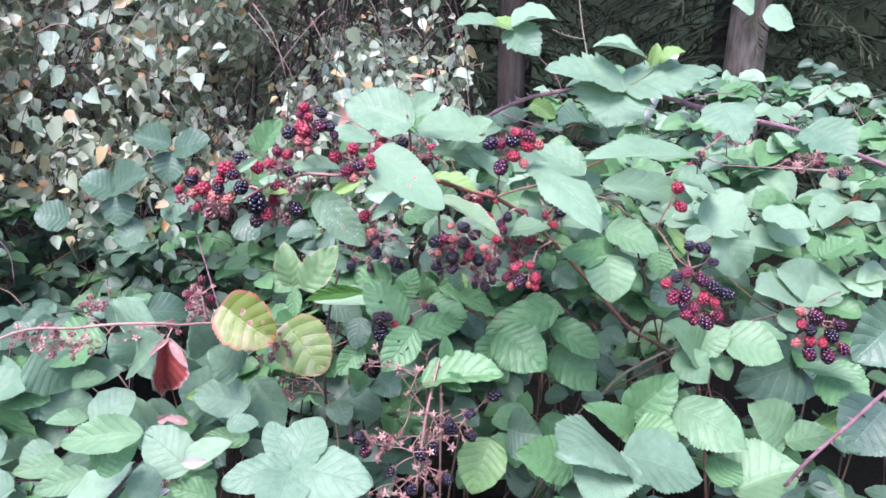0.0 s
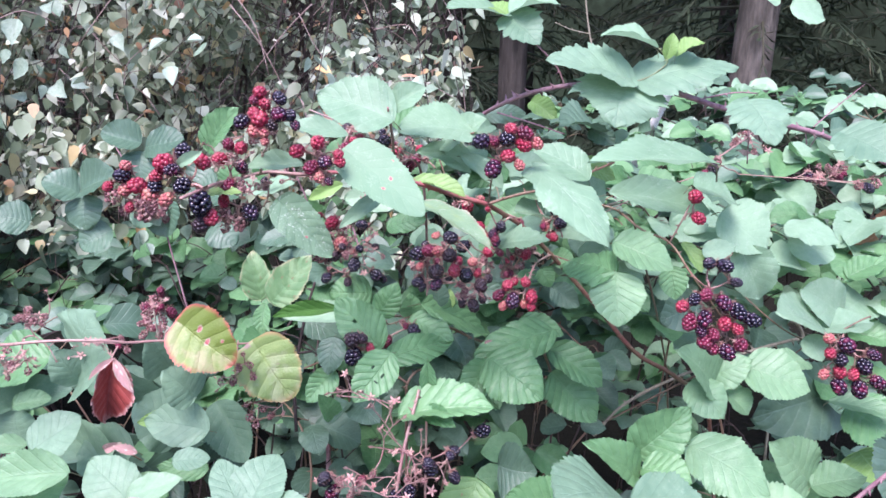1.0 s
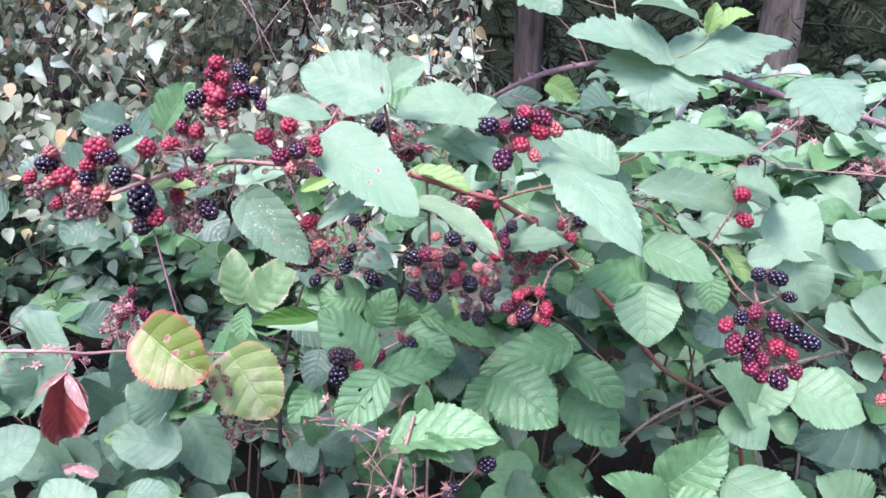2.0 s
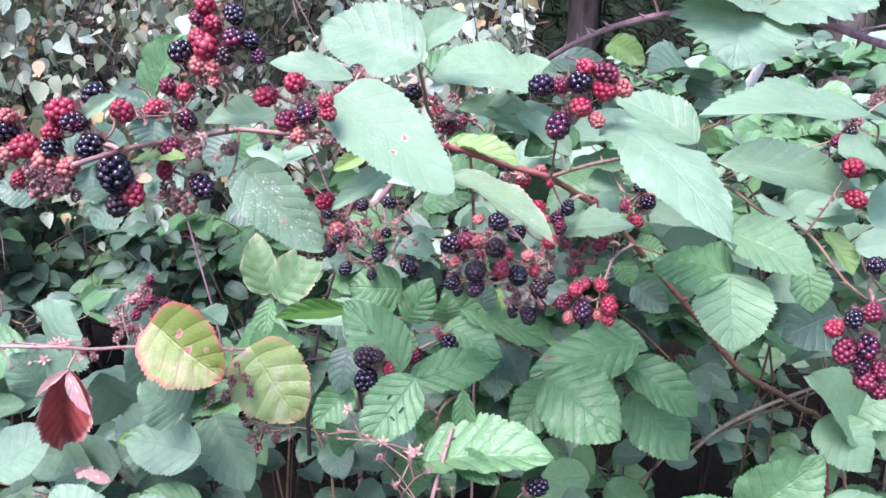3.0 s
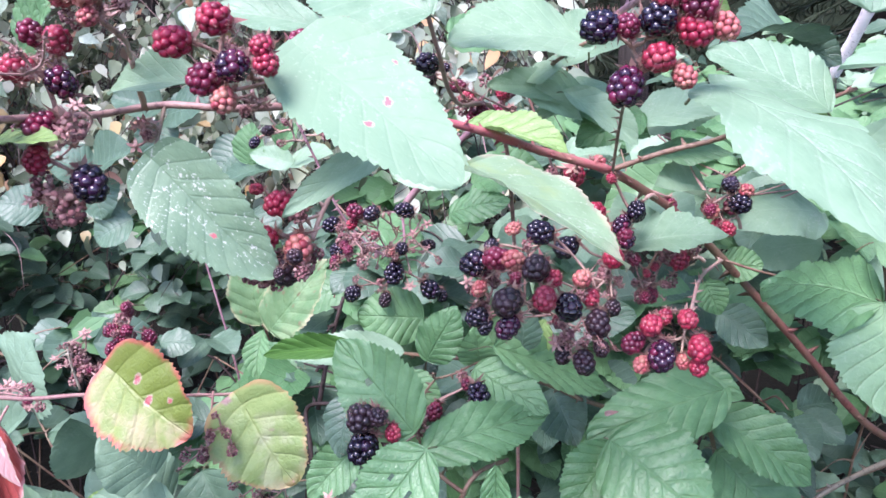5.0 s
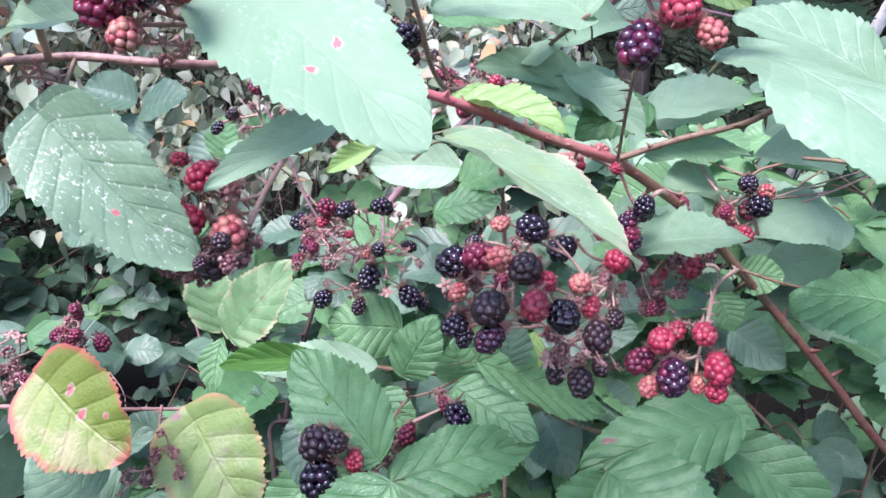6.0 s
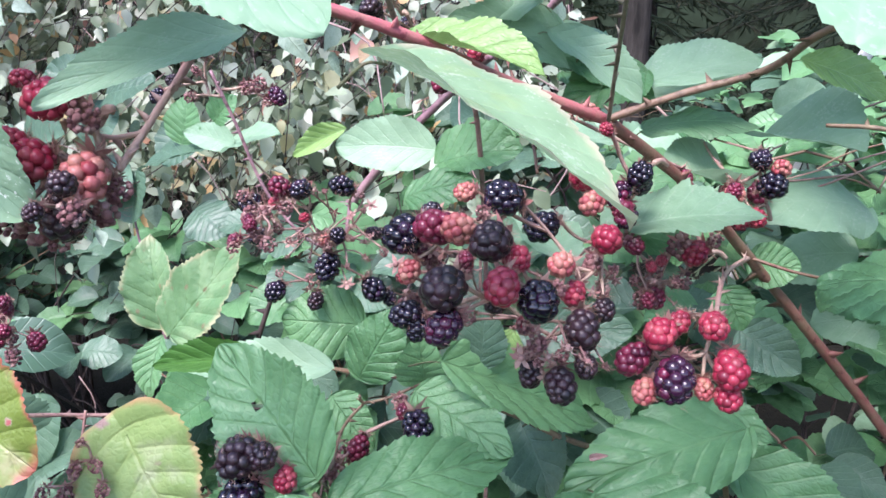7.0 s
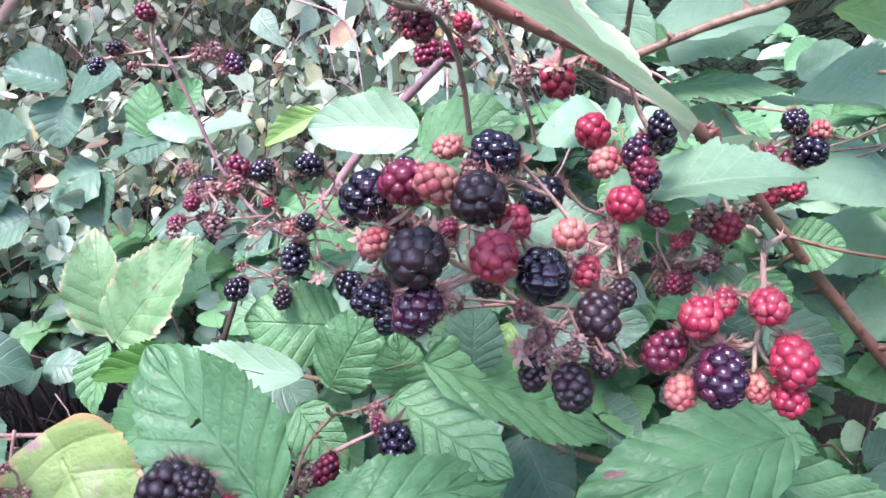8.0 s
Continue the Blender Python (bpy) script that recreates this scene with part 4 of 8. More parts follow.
c.berry("red", 0.048, 0.980, 1.178, 0.0161)
c.berry("tan", 0.063, 0.980, 1.187, 0.0104)
c.berry("dark_red", 0.116, 1.010, 1.154, 0.0101)
c.berry("dried", 0.033, 0.980, 1.179, 0.0097)
c.done()
c = Cluster(main_cane, (0.104, 0.990, 1.162), "small cluster of purple berries")
c.berry("black", 0.087, 0.950, 1.161, 0.0129)
c.berry("purple", 0.079, 0.950, 1.152, 0.0122)
c.berry("purple", 0.082, 0.950, 1.143, 0.0123)
c.berry("red", 0.071, 0.950, 1.180, 0.0068)
c.done()
c = Cluster(main_cane, (0.087, 1.000, 1.121), "dense cluster of black, red and shrivelled berries", fine=True)
c.berry("black", -0.007, 0.885, 1.140, 0.0169)
c.berry("black", 0.001, 0.900, 1.147, 0.0091)
c.berry("dark_red", 0.008, 0.878, 1.145, 0.0144)
c.berry("tan", 0.016, 0.875, 1.145, 0.0130)
c.berry("tan", 0.012, 0.920, 1.153, 0.0096)
c.berry("black", 0.029, 0.920, 1.151, 0.0165)
c.berry("dull", 0.028, 0.872, 1.142, 0.0161)
c.berry("red", 0.033, 0.863, 1.128, 0.0142)
c.berry("red", 0.037, 0.880, 1.134, 0.0117)
c.berry("dull", 0.014, 0.850, 1.129, 0.0170)
c.berry("purple", 0.015, 0.850, 1.116, 0.0131)
c.berry("black", -0.005, 0.885, 1.108, 0.0121)
c.berry("black", -0.001, 0.885, 1.103, 0.0097)
c.berry("tan", -0.004, 0.880, 1.127, 0.0097)
c.berry("black", 0.046, 0.870, 1.121, 0.0168)
c.berry("dark_red", 0.015, 0.900, 1.128, 0.0075)
c.berry("black", 0.045, 0.960, 1.133, 0.0159)
c.berry("red", 0.062, 0.953, 1.158, 0.0142)
c.berry("tan", 0.067, 0.950, 1.147, 0.0128)
c.berry("dark_red", 0.080, 0.950, 1.145, 0.0113)
c.berry("black", 0.089, 0.970, 1.153, 0.0104)
c.berry("red", 0.073, 0.930, 1.134, 0.0142)
c.berry("tan", 0.054, 0.910, 1.126, 0.0122)
c.berry("red", 0.060, 0.915, 1.113, 0.0112)
c.berry("dull", 0.064, 0.905, 1.101, 0.0160)
c.berry("dull", 0.074, 0.930, 1.102, 0.0109)
c.berry("dull", 0.044, 0.900, 1.082, 0.0110)
c.berry("dull", 0.056, 0.890, 1.082, 0.0138)
c.berry("dull", 0.066, 0.900, 1.087, 0.0100)
c.berry("dried", 0.046, 0.890, 1.098, 0.0096)
c.berry("dried", 0.056, 0.900, 1.090, 0.0074)
c.berry("dried", 0.068, 0.940, 1.120, 0.0116)
c.berry("dried", 0.087, 0.960, 1.127, 0.0113)
c.berry("dried", 0.041, 0.885, 1.106, 0.0080)
c.berry("dried", 0.053, 0.900, 1.118, 0.0082)
c.berry("dull", 0.028, 0.900, 1.110, 0.0092)
c.berry("dried", 0.042, 0.900, 1.089, 0.0063)
c.done(0.001)
c = Cluster(main_cane, (0.119, 0.920, 1.105), "cluster of red berries with one purple one", fine=True)
c.berry("red", 0.093, 0.890, 1.106, 0.0132)
c.berry("red", 0.101, 0.900, 1.108, 0.0096)
c.berry("red", 0.113, 0.895, 1.109, 0.0121)
c.berry("dark_red", 0.085, 0.895, 1.094, 0.0129)
c.berry("purple", 0.099, 0.885, 1.091, 0.0162)
c.berry("tan", 0.089, 0.890, 1.082, 0.0108)
c.berry("red", 0.120, 0.890, 1.094, 0.0147)
c.berry("red", 0.120, 0.890, 1.083, 0.0113)
c.berry("tan", 0.112, 0.895, 1.083, 0.0088)
c.done(0.001)
c = Cluster(main_cane, (0.146, 1.030, 1.108), "few red berries in a withered cluster")
c.berry("red", 0.124, 1.000, 1.116, 0.0147)
c.berry("dark_red", 0.103, 0.980, 1.096, 0.0111)
c.berry("dried", 0.116, 1.000, 1.118, 0.0164)
c.berry("dried", 0.096, 0.980, 1.094, 0.0116)
c.berry("dried", 0.119, 1.000, 1.100, 0.0110)
c.berry("red", 0.107, 1.000, 1.111, 0.0066)
c.berry("dried", 0.133, 1.000, 1.123, 0.0097)
c.berry("black", 0.115, 1.020, 1.154, 0.0068)
c.done()
c = Cluster(main_cane, (0.181, 1.080, 1.123), "small cluster of black and tan berries")
c.berry("black", 0.166, 1.060, 1.160, 0.0128)
c.berry("tan", 0.178, 1.060, 1.156, 0.0128)
c.berry("black", 0.174, 1.060, 1.146, 0.0178)
c.berry("dark_red", 0.149, 1.040, 1.145, 0.0094)
c.berry("red", 0.167, 1.060, 1.125, 0.0081)
c.done()

c = Cluster(main_cane, (0.087, 1.000, 1.121), "withered hairy calyces between the berries", material=STEM_PINK)
c.berry("dried", -0.001, 0.897, 1.129, 0.0094)
c.berry("dried", 0.003, 0.894, 1.126, 0.0086)
c.berry("dried", -0.002, 0.893, 1.111, 0.0072)
c.berry("dried", 0.012, 0.920, 1.125, 0.0071)
c.berry("dried", 0.016, 0.909, 1.100, 0.0079)
c.berry("dried", -0.012, 0.904, 1.118, 0.0080)
c.berry("dried", 0.013, 0.898, 1.122, 0.0095)
c.berry("dried", -0.008, 0.892, 1.110, 0.0084)
c.berry("dried", 0.064, 0.900, 1.092, 0.0086)
c.berry("dried", 0.021, 0.905, 1.147, 0.0084)
c.berry("dried", 0.008, 0.917, 1.094, 0.0082)
c.star(0.003, 0.889, 1.133, 0.0041)
c.star(0.004, 0.913, 1.128, 0.0051)
c.star(-0.007, 0.891, 1.115, 0.0061)
c.star(0.014, 0.902, 1.106, 0.0056)
c.star(0.036, 0.911, 1.097, 0.0046)
c.star(0.040, 0.896, 1.089, 0.0059)
c.star(0.051, 0.889, 1.093, 0.0057)
c.star(0.058, 0.888, 1.098, 0.0055)
c.star(0.016, 0.906, 1.123, 0.0061)
c.star(-0.006, 0.910, 1.119, 0.0051)
c.star(0.046, 0.891, 1.098, 0.0043)
c.star(-0.014, 0.901, 1.124, 0.0051)
c.star(0.066, 0.887, 1.093, 0.0060)
c.star(0.074, 0.900, 1.087, 0.0055)
c.berry("dark_red", -0.001, 0.895, 1.131, 0.0085)
c.berry("red", 0.015, 0.905, 1.125, 0.0070)
c.berry("dark_red", -0.004, 0.900, 1.106, 0.0090)
c.berry("red", 0.041, 0.900, 1.103, 0.0080)
c.berry("dark_red", 0.088, 0.960, 1.126, 0.0100)
c.berry("dark_red", 0.098, 0.970, 1.097, 0.0085)
c.berry("red", 0.098, 0.970, 1.114, 0.0060)
c.done(0.0008)

# upper leaves behind the fruiting cane

upper_cane = thing("bramble_cane", (0.000, 1.350, 0.000), "bramble cane with broad pale green leaves standing behind the fruit", "bramble", "bramble canes")
stem(upper_cane, [(-0.045, 0.930, 1.293), (-0.043, 0.980, 1.257), (-0.042, 1.050, 1.223), (-0.010, 1.150, 1.174), (0.000, 1.250, 0.800), (0.000, 1.350, 0.000)], 0.0016, 0.0026, STEM_PINK)
stem(upper_cane, [(0.053, 1.000, 1.264), (0.030, 1.060, 1.250), (0.004, 1.200, 1.227)], 0.0014, 0.0020, STEM_BROWN, name="branch")
stem(upper_cane, [(0.004, 1.200, 1.227), (0.019, 1.150, 1.195), (0.033, 1.100, 1.163), (0.038, 1.060, 1.148)], 0.0014, 0.0012, STEM_AGED, name="branch")
leaf(upper_cane, (-0.040, 0.930, 1.280), (-0.127, 0.953, 1.304), (-0.033, -0.773, 0.634), 0.071, LEAF_PALE_SHEEN, variant=0)
leaf(upper_cane, (-0.047, 0.950, 1.289), (-0.004, 0.950, 1.316), (-0.264, -0.866, 0.426), 0.034, LEAF_PALE_SHEEN, shape="slim", variant=1)
leaf(upper_cane, (0.053, 1.020, 1.264), (-0.037, 0.980, 1.266), (0.212, -0.426, 0.879), 0.079, LEAF_PALE_SHEEN, variant=0)
leaf(upper_cane, (0.040, 1.030, 1.256), (0.069, 1.020, 1.280), (-0.605, -0.628, 0.490), 0.041, LEAF_PALE_SHEEN, variant=3)
leaf(upper_cane, (0.057, 1.080, 1.224), (-0.017, 1.040, 1.236), (0.428, -0.597, 0.679), 0.035, LEAF_PALE_SHEEN, variant=0)
leaf(upper_cane, (0.073, 1.100, 1.234), (0.018, 1.060, 1.211), (0.162, -0.640, 0.751), 0.031, LEAF_PALE_SHEEN, variant=2)
leaf(upper_cane, (0.102, 1.100, 1.211), (0.050, 1.080, 1.187), (-0.021, -0.751, 0.661), 0.043, variant=0)
leaf(upper_cane, (0.049, 1.120, 1.210), (0.110, 1.100, 1.192), (-0.042, -0.729, 0.683), 0.039, variant=1)
leaf(upper_cane, (0.035, 1.050, 1.246), (0.005, 1.080, 1.241), (-0.523, -0.399, 0.754), 0.030, LEAF_PALE_SHEEN, variant=2)
leaf(upper_cane, (0.079, 1.100, 1.268), (0.033, 1.060, 1.248), (0.192, -0.602, 0.775), 0.038, LEAF_PALE_SHEEN, variant=3)
leaf(upper_cane, (-0.047, 1.050, 1.267), (0.008, 1.080, 1.272), (0.233, -0.546, 0.805), 0.058, shape="round", variant=0)
leaf(upper_cane, (0.042, 1.100, 1.220), (0.095, 1.100, 1.201), (0.218, -0.762, 0.610), 0.038, variant=1)
leaf(upper_cane, (0.099, 1.100, 1.203), (0.176, 1.120, 1.220), (-0.054, -0.522, 0.851), 0.049, LEAF_PALE_SHEEN, shape="slim", variant=0)
leaf(upper_cane, (0.105, 1.120, 1.174), (0.182, 1.120, 1.177), (-0.033, -0.420, 0.900), 0.040, LEAF_LIGHT, variant=2)
leaf(upper_cane, (0.103, 1.140, 1.199), (0.186, 1.160, 1.222), (0.001, -0.742, 0.670), 0.044, LEAF_PALE_SHEEN, variant=2)
leaf(upper_cane, (0.198, 1.180, 1.169), (0.238, 1.100, 1.165), (-0.371, -0.228, 0.900), 0.072, LEAF_PALE_SHEEN, variant=3)
c = Cluster(upper_cane, (0.005, 1.200, 1.197), "cluster of small dark red berries behind the leaves")
c.berry("red", -0.053, 1.200, 1.220, 0.0159)
c.berry("dark_red", -0.043, 1.200, 1.205, 0.0183)
c.berry("dark_red", -0.025, 1.200, 1.206, 0.0171)
c.berry("red", -0.018, 1.200, 1.224, 0.0158)
c.berry("dark_red", -0.061, 1.200, 1.231, 0.0148)
c.berry("dried", -0.035, 1.200, 1.236, 0.0169)
c.berry("dull", -0.064, 1.050, 1.241, 0.0155)
c.berry("dried", -0.009, 1.200, 1.208, 0.0113)
c.berry("black", -0.075, 1.200, 1.248, 0.0113)
c.done()
c = Cluster(upper_cane, (-0.042, 1.050, 1.238), "pair of dark berries among leaves")
c.berry("black", -0.054, 1.000, 1.251, 0.0177)
c.berry("dark_red", -0.030, 1.100, 1.212, 0.0190)
c.berry("dried", -0.043, 1.100, 1.215, 0.0165)
c.berry("red", -0.079, 0.950, 1.257, 0.0124)
c.done()

# the high arching cane with lobed leaves

arch_cane = thing("bramble_cane", (1.300, 1.450, 0.000), "high arching purple-pink bramble cane with broad toothed leaves", "bramble", "bramble canes")
stem(arch_cane, [(0.004, 1.200, 1.227), (0.073, 1.120, 1.284), (0.119, 1.060, 1.310), (0.162, 1.020, 1.322), (0.199, 1.000, 1.325), (0.280, 1.000, 1.319), (0.342, 1.020, 1.305), (0.404, 1.050, 1.290), (0.510, 1.100, 1.271), (0.593, 1.150, 1.247), (0.792, 1.200, 1.177), (1.200, 1.350, 1.000), (1.300, 1.450, 0.500), (1.300, 1.450, 0.000)], 0.0030, 0.0048, STEM_PURPLE, thorns=0.02)
stem(arch_cane, [(0.087, 1.100, 1.285), (0.123, 1.080, 1.276), (0.172, 1.060, 1.262)], 0.0014, 0.0010, STEM_PURPLE, name="branch")
stem(arch_cane, [(0.162, 1.020, 1.322), (0.150, 1.020, 1.345), (0.125, 1.020, 1.369), (0.094, 1.030, 1.395)], 0.0012, 0.0009, STEM_PURPLE, name="branch")
stem(arch_cane, [(0.232, 1.000, 1.326), (0.258, 1.000, 1.336), (0.277, 1.000, 1.353), (0.265, 1.000, 1.369)], 0.0012, 0.0008, PETIOLE, name="branch")
stem(arch_cane, [(0.321, 1.020, 1.310), (0.379, 1.050, 1.320), (0.420, 1.080, 1.320)], 0.0012, 0.0009, STEM_PURPLE, name="branch")
stem(arch_cane, [(0.397, 1.050, 1.292), (0.403, 1.050, 1.268), (0.418, 1.080, 1.229)], 0.0012, 0.0010, STEM_PURPLE, name="branch")
leaf(arch_cane, (0.228, 1.000, 1.335), (0.132, 0.980, 1.351), (0.245, -0.534, 0.809), 0.080, LEAF_DUSTY, shape="jagged", variant=0)
leaf(arch_cane, (0.229, 1.000, 1.326), (0.213, 0.960, 1.277), (0.004, -0.771, 0.636), 0.111, LEAF_DUSTY, shape="jagged", variant=2)
leaf(arch_cane, (0.252, 1.000, 1.332), (0.362, 1.000, 1.349), (-0.122, -0.629, 0.768), 0.080, LEAF_DUSTY, shape="jagged", variant=2)
leaf(arch_cane, (0.263, 1.000, 1.369), (0.197, 1.000, 1.381), (0.181, -0.306, 0.935), 0.044, LEAF_PALE_SHEEN, shape="slim", variant=1)
leaf(arch_cane, (0.275, 1.000, 1.356), (0.281, 1.000, 1.386), (-0.063, -0.998, 0.013), 0.018, LEAF_FRESH, shape="slim", variant=1)
leaf(arch_cane, (0.286, 1.000, 1.360), (0.319, 1.000, 1.376), (-0.414, -0.332, 0.848), 0.035, LEAF_FRESH, shape="slim", variant=1)
leaf(arch_cane, (0.316, 0.840, 1.310), (0.327, 0.800, 1.273), (-0.057, -0.679, 0.732), 0.062, LEAF_DUSTY, shape="jagged", variant=2)
leaf(arch_cane, (0.501, 1.000, 1.274), (0.536, 0.950, 1.247), (-0.218, -0.583, 0.782), 0.075, LEAF_DUSTY, shape="jagged", variant=0)
leaf(arch_cane, (0.089, 1.030, 1.401), (0.016, 1.000, 1.408), (0.181, -0.233, 0.955), 0.063, LEAF_PALE_SHEEN, variant=0)
leaf(arch_cane, (0.092, 1.030, 1.406), (0.152, 1.030, 1.417), (-0.167, -0.305, 0.937), 0.071, LEAF_PALE_SHEEN, variant=1)
leaf(arch_cane, (0.093, 1.020, 1.399), (0.125, 0.990, 1.367), (-0.096, -0.769, 0.632), 0.054, LEAF_DUSTY, shape="jagged", variant=0)
leaf(arch_cane, (0.094, 1.030, 1.401), (0.064, 1.050, 1.417), (0.173, -0.423, 0.889), 0.044, LEAF_FRESH, variant=0)
leaf(arch_cane, (0.458, 1.100, 1.431), (0.504, 1.100, 1.415), (0.168, -0.861, 0.479), 0.046, LEAF_PALE_SHEEN, variant=0)
leaf(arch_cane, (0.442, 1.100, 1.438), (0.412, 1.100, 1.447), (0.153, -0.859, 0.489), 0.041, LEAF_PALE_SHEEN, variant=1)
leaf(arch_cane, (0.137, 1.150, 1.300), (0.169, 1.120, 1.279), (-0.340, -0.757, 0.558), 0.030, LEAF_FRESH, shape="round", variant=1)
leaf(arch_cane, (0.228, 1.120, 1.262), (0.170, 1.100, 1.271), (0.233, -0.229, 0.945), 0.106, LEAF_SHADED, variant=1)
leaf(arch_cane, (0.216, 1.120, 1.265), (0.248, 1.100, 1.248), (-0.283, -0.836, 0.470), 0.032, LEAF_SHADED, variant=1)
leaf(arch_cane, (0.074, 1.140, 1.279), (0.130, 1.150, 1.284), (0.140, -0.938, 0.317), 0.028, LEAF_SHADED, shape="round", variant=2)

# the low cane with withering leaves

yellow_cane = thing("bramble_cane", (-1.050, 1.100, 0.000), "low red bramble cane with yellowing and dead leaves", "bramble", "bramble canes")
stem(yellow_cane, [(-0.222, 1.040, 0.980), (-0.234, 1.030, 0.976), (-0.262, 1.010, 0.982), (-0.293, 0.980, 0.992), (-0.322, 0.955, 1.004), (-0.352, 0.935, 1.008), (-0.385, 0.915, 1.017), (-0.470, 0.900, 1.015), (-0.621, 0.920, 0.975), (-1.000, 1.000, 0.700), (-1.050, 1.050, 0.400), (-1.050, 1.100, 0.000)], 0.0014, 0.0026, STEM_PINK)
stem(yellow_cane, [(-0.317, 0.955, 1.004), (-0.314, 0.958, 1.017), (-0.298, 0.958, 1.023)], 0.0012, 0.0010, STEM_PINK, name="branch")
stem(yellow_cane, [(-0.324, 0.955, 1.008), (-0.325, 0.950, 1.032), (-0.326, 0.950, 1.044)], 0.0011, 0.0009, STEM_GREY, name="branch")
stem(yellow_cane, [(-0.358, 0.920, 1.009), (-0.363, 0.915, 0.998), (-0.366, 0.910, 0.985)], 0.0012, 0.0010, STALK, name="branch")
stem(yellow_cane, [(-0.243, 1.010, 0.987), (-0.245, 1.000, 0.948), (-0.250, 1.000, 0.926)], 0.0011, 0.0009, STALK, thorns=0.008, name="branch")
leaf(yellow_cane, (-0.288, 0.955, 1.021), (-0.228, 0.944, 0.982), (0.050, -0.946, 0.319), 0.079, LEAF_YELLOW, shape="cordate", variant=0, label="yellow leaflet with a red withered rim and purple spots")
leaf(yellow_cane, (-0.215, 1.010, 0.972), (-0.171, 1.000, 0.912), (0.166, -0.967, 0.192), 0.085, LEAF_YELLOW_GREEN, shape="cordate", variant=0, label="yellow-green leaflet with brown blemishes")
DEAD_LEAF = leaf_mesh(LEAF_DEAD, 5, "ovate", 8, 64, 0.55, 0.10, 16, 0.09, pleat=0.02)
leaf(yellow_cane, (-0.363, 0.915, 0.995), (-0.375, 0.910, 0.918), (0.512, -0.859, -0.021), 0.045, me=DEAD_LEAF, label="dead folded red-brown leaflet hanging down")
leaf(yellow_cane, (-0.355, 0.902, 1.000), (-0.329, 0.888, 0.965), (0.141, -0.877, 0.459), 0.012, LEAF_DEAD_PALE, shape="slim", variant=1, label="pale rolled edge of the dead leaflet")
leaf(yellow_cane, (-0.354, 0.902, 1.001), (-0.380, 0.888, 0.979), (-0.036, -0.821, 0.569), 0.008, LEAF_DEAD_PALE, shape="slim", variant=1, label="pale rolled edge of the dead leaflet")
leaf(yellow_cane, (-0.233, 1.09, 1.019), (-0.245, 1.1, 1.087), (0.026, -0.950, 0.313), 0.042, LEAF_FADING, variant=1)
leaf(yellow_cane, (-0.21, 1.06, 1.025), (-0.154, 1.06, 1.091), (-0.289, -0.943, 0.165), 0.052, LEAF_FADING, variant=0)
leaf(yellow_cane, (-0.222, 1.070, 1.019), (-0.222, 1.050, 0.980), (-0.002, -0.887, 0.461), 0.024, shape="slim", variant=1)
leaf(yellow_cane, (-0.105, 0.995, 1.038), (-0.200, 1.020, 1.017), (-0.324, -0.761, 0.562), 0.021, LEAF_DEEP, shape="slim", variant=1)
c = Cluster(yellow_cane, (-0.325, 0.950, 1.032), "spent cluster of dry calyces", material=STEM_PINK)
c.star(-0.310, 0.950, 1.059, 0.0049)
c.star(-0.332, 0.950, 1.045, 0.0045)
c.star(-0.321, 0.950, 1.050, 0.0036)
c.star(-0.338, 0.950, 1.036, 0.0045)
c.star(-0.336, 0.950, 1.029, 0.0032)
c.berry("dried", -0.327, 0.950, 1.047, 0.0054)
c.done(0.0009)
c = Cluster(yellow_cane, (-0.244, 1.000, 0.959), "withered brown fruit stalks")
c.berry("dried", -0.236, 0.985, 0.958, 0.0116)
c.berry("dried", -0.221, 0.985, 0.963, 0.0106)
c.berry("dried", -0.244, 0.985, 0.940, 0.0137)
c.berry("dried", -0.260, 0.985, 0.939, 0.0118)
c.berry("dried", -0.218, 0.985, 0.947, 0.0107)
c.star(-0.266, 0.985, 0.927, 0.0059)
c.berry("dried", -0.230, 0.985, 0.978, 0.0077)
c.done(0.0009)
c = Cluster(yellow_cane, (-0.172, 1.000, 0.915), "withered brown fruit stalks")
c.berry("dried", -0.234, 1.020, 0.874, 0.0137)
c.berry("dried", -0.206, 1.020, 0.876, 0.0126)
c.berry("dried", -0.226, 1.020, 0.863, 0.0137)
c.star(-0.189, 1.020, 0.881, 0.0068)
c.berry("dried", -0.216, 1.020, 0.885, 0.0105)
c.berry("dried", -0.238, 1.020, 0.892, 0.0105)
c.done(0.0009)
c = Cluster(yellow_cane, (-0.357, 1.000, 0.997), "withered purple-brown fruit", material=STEM_PINK)
c.berry("dried", -0.358, 1.000, 1.023, 0.0122)
c.berry("dried", -0.350, 1.000, 1.004, 0.0147)
c.berry("dark_red", -0.348, 1.000, 1.004, 0.0086)
c.berry("dried", -0.363, 1.000, 0.993, 0.0123)
c.berry("dried", -0.341, 1.000, 0.994, 0.0123)
c.star(-0.347, 1.000, 1.036, 0.0061)
c.berry("dried", -0.355, 1.000, 1.013, 0.0123)
c.berry("dried", -0.365, 1.000, 1.009, 0.0110)
c.berry("dried", -0.337, 1.000, 1.004, 0.0110)
c.done(0.0009)
c = Cluster(yellow_cane, (-0.500, 0.970, 0.995), "withered grey-pink fruit", material=STEM_PINK)
c.star(-0.459, 0.960, 1.062, 0.0048)
c.star(-0.456, 0.960, 1.051, 0.0048)
c.berry("dried", -0.499, 0.960, 1.025, 0.0111)
c.berry("dried", -0.478, 0.960, 1.022, 0.0125)
c.berry("dried", -0.464, 0.960, 1.029, 0.0097)
c.star(-0.449, 0.960, 1.001, 0.0042)
c.berry("dried", -0.512, 0.960, 0.961, 0.0127)
c.berry("dried", -0.492, 0.960, 0.955, 0.0113)
c.star(-0.519, 0.960, 0.954, 0.0056)
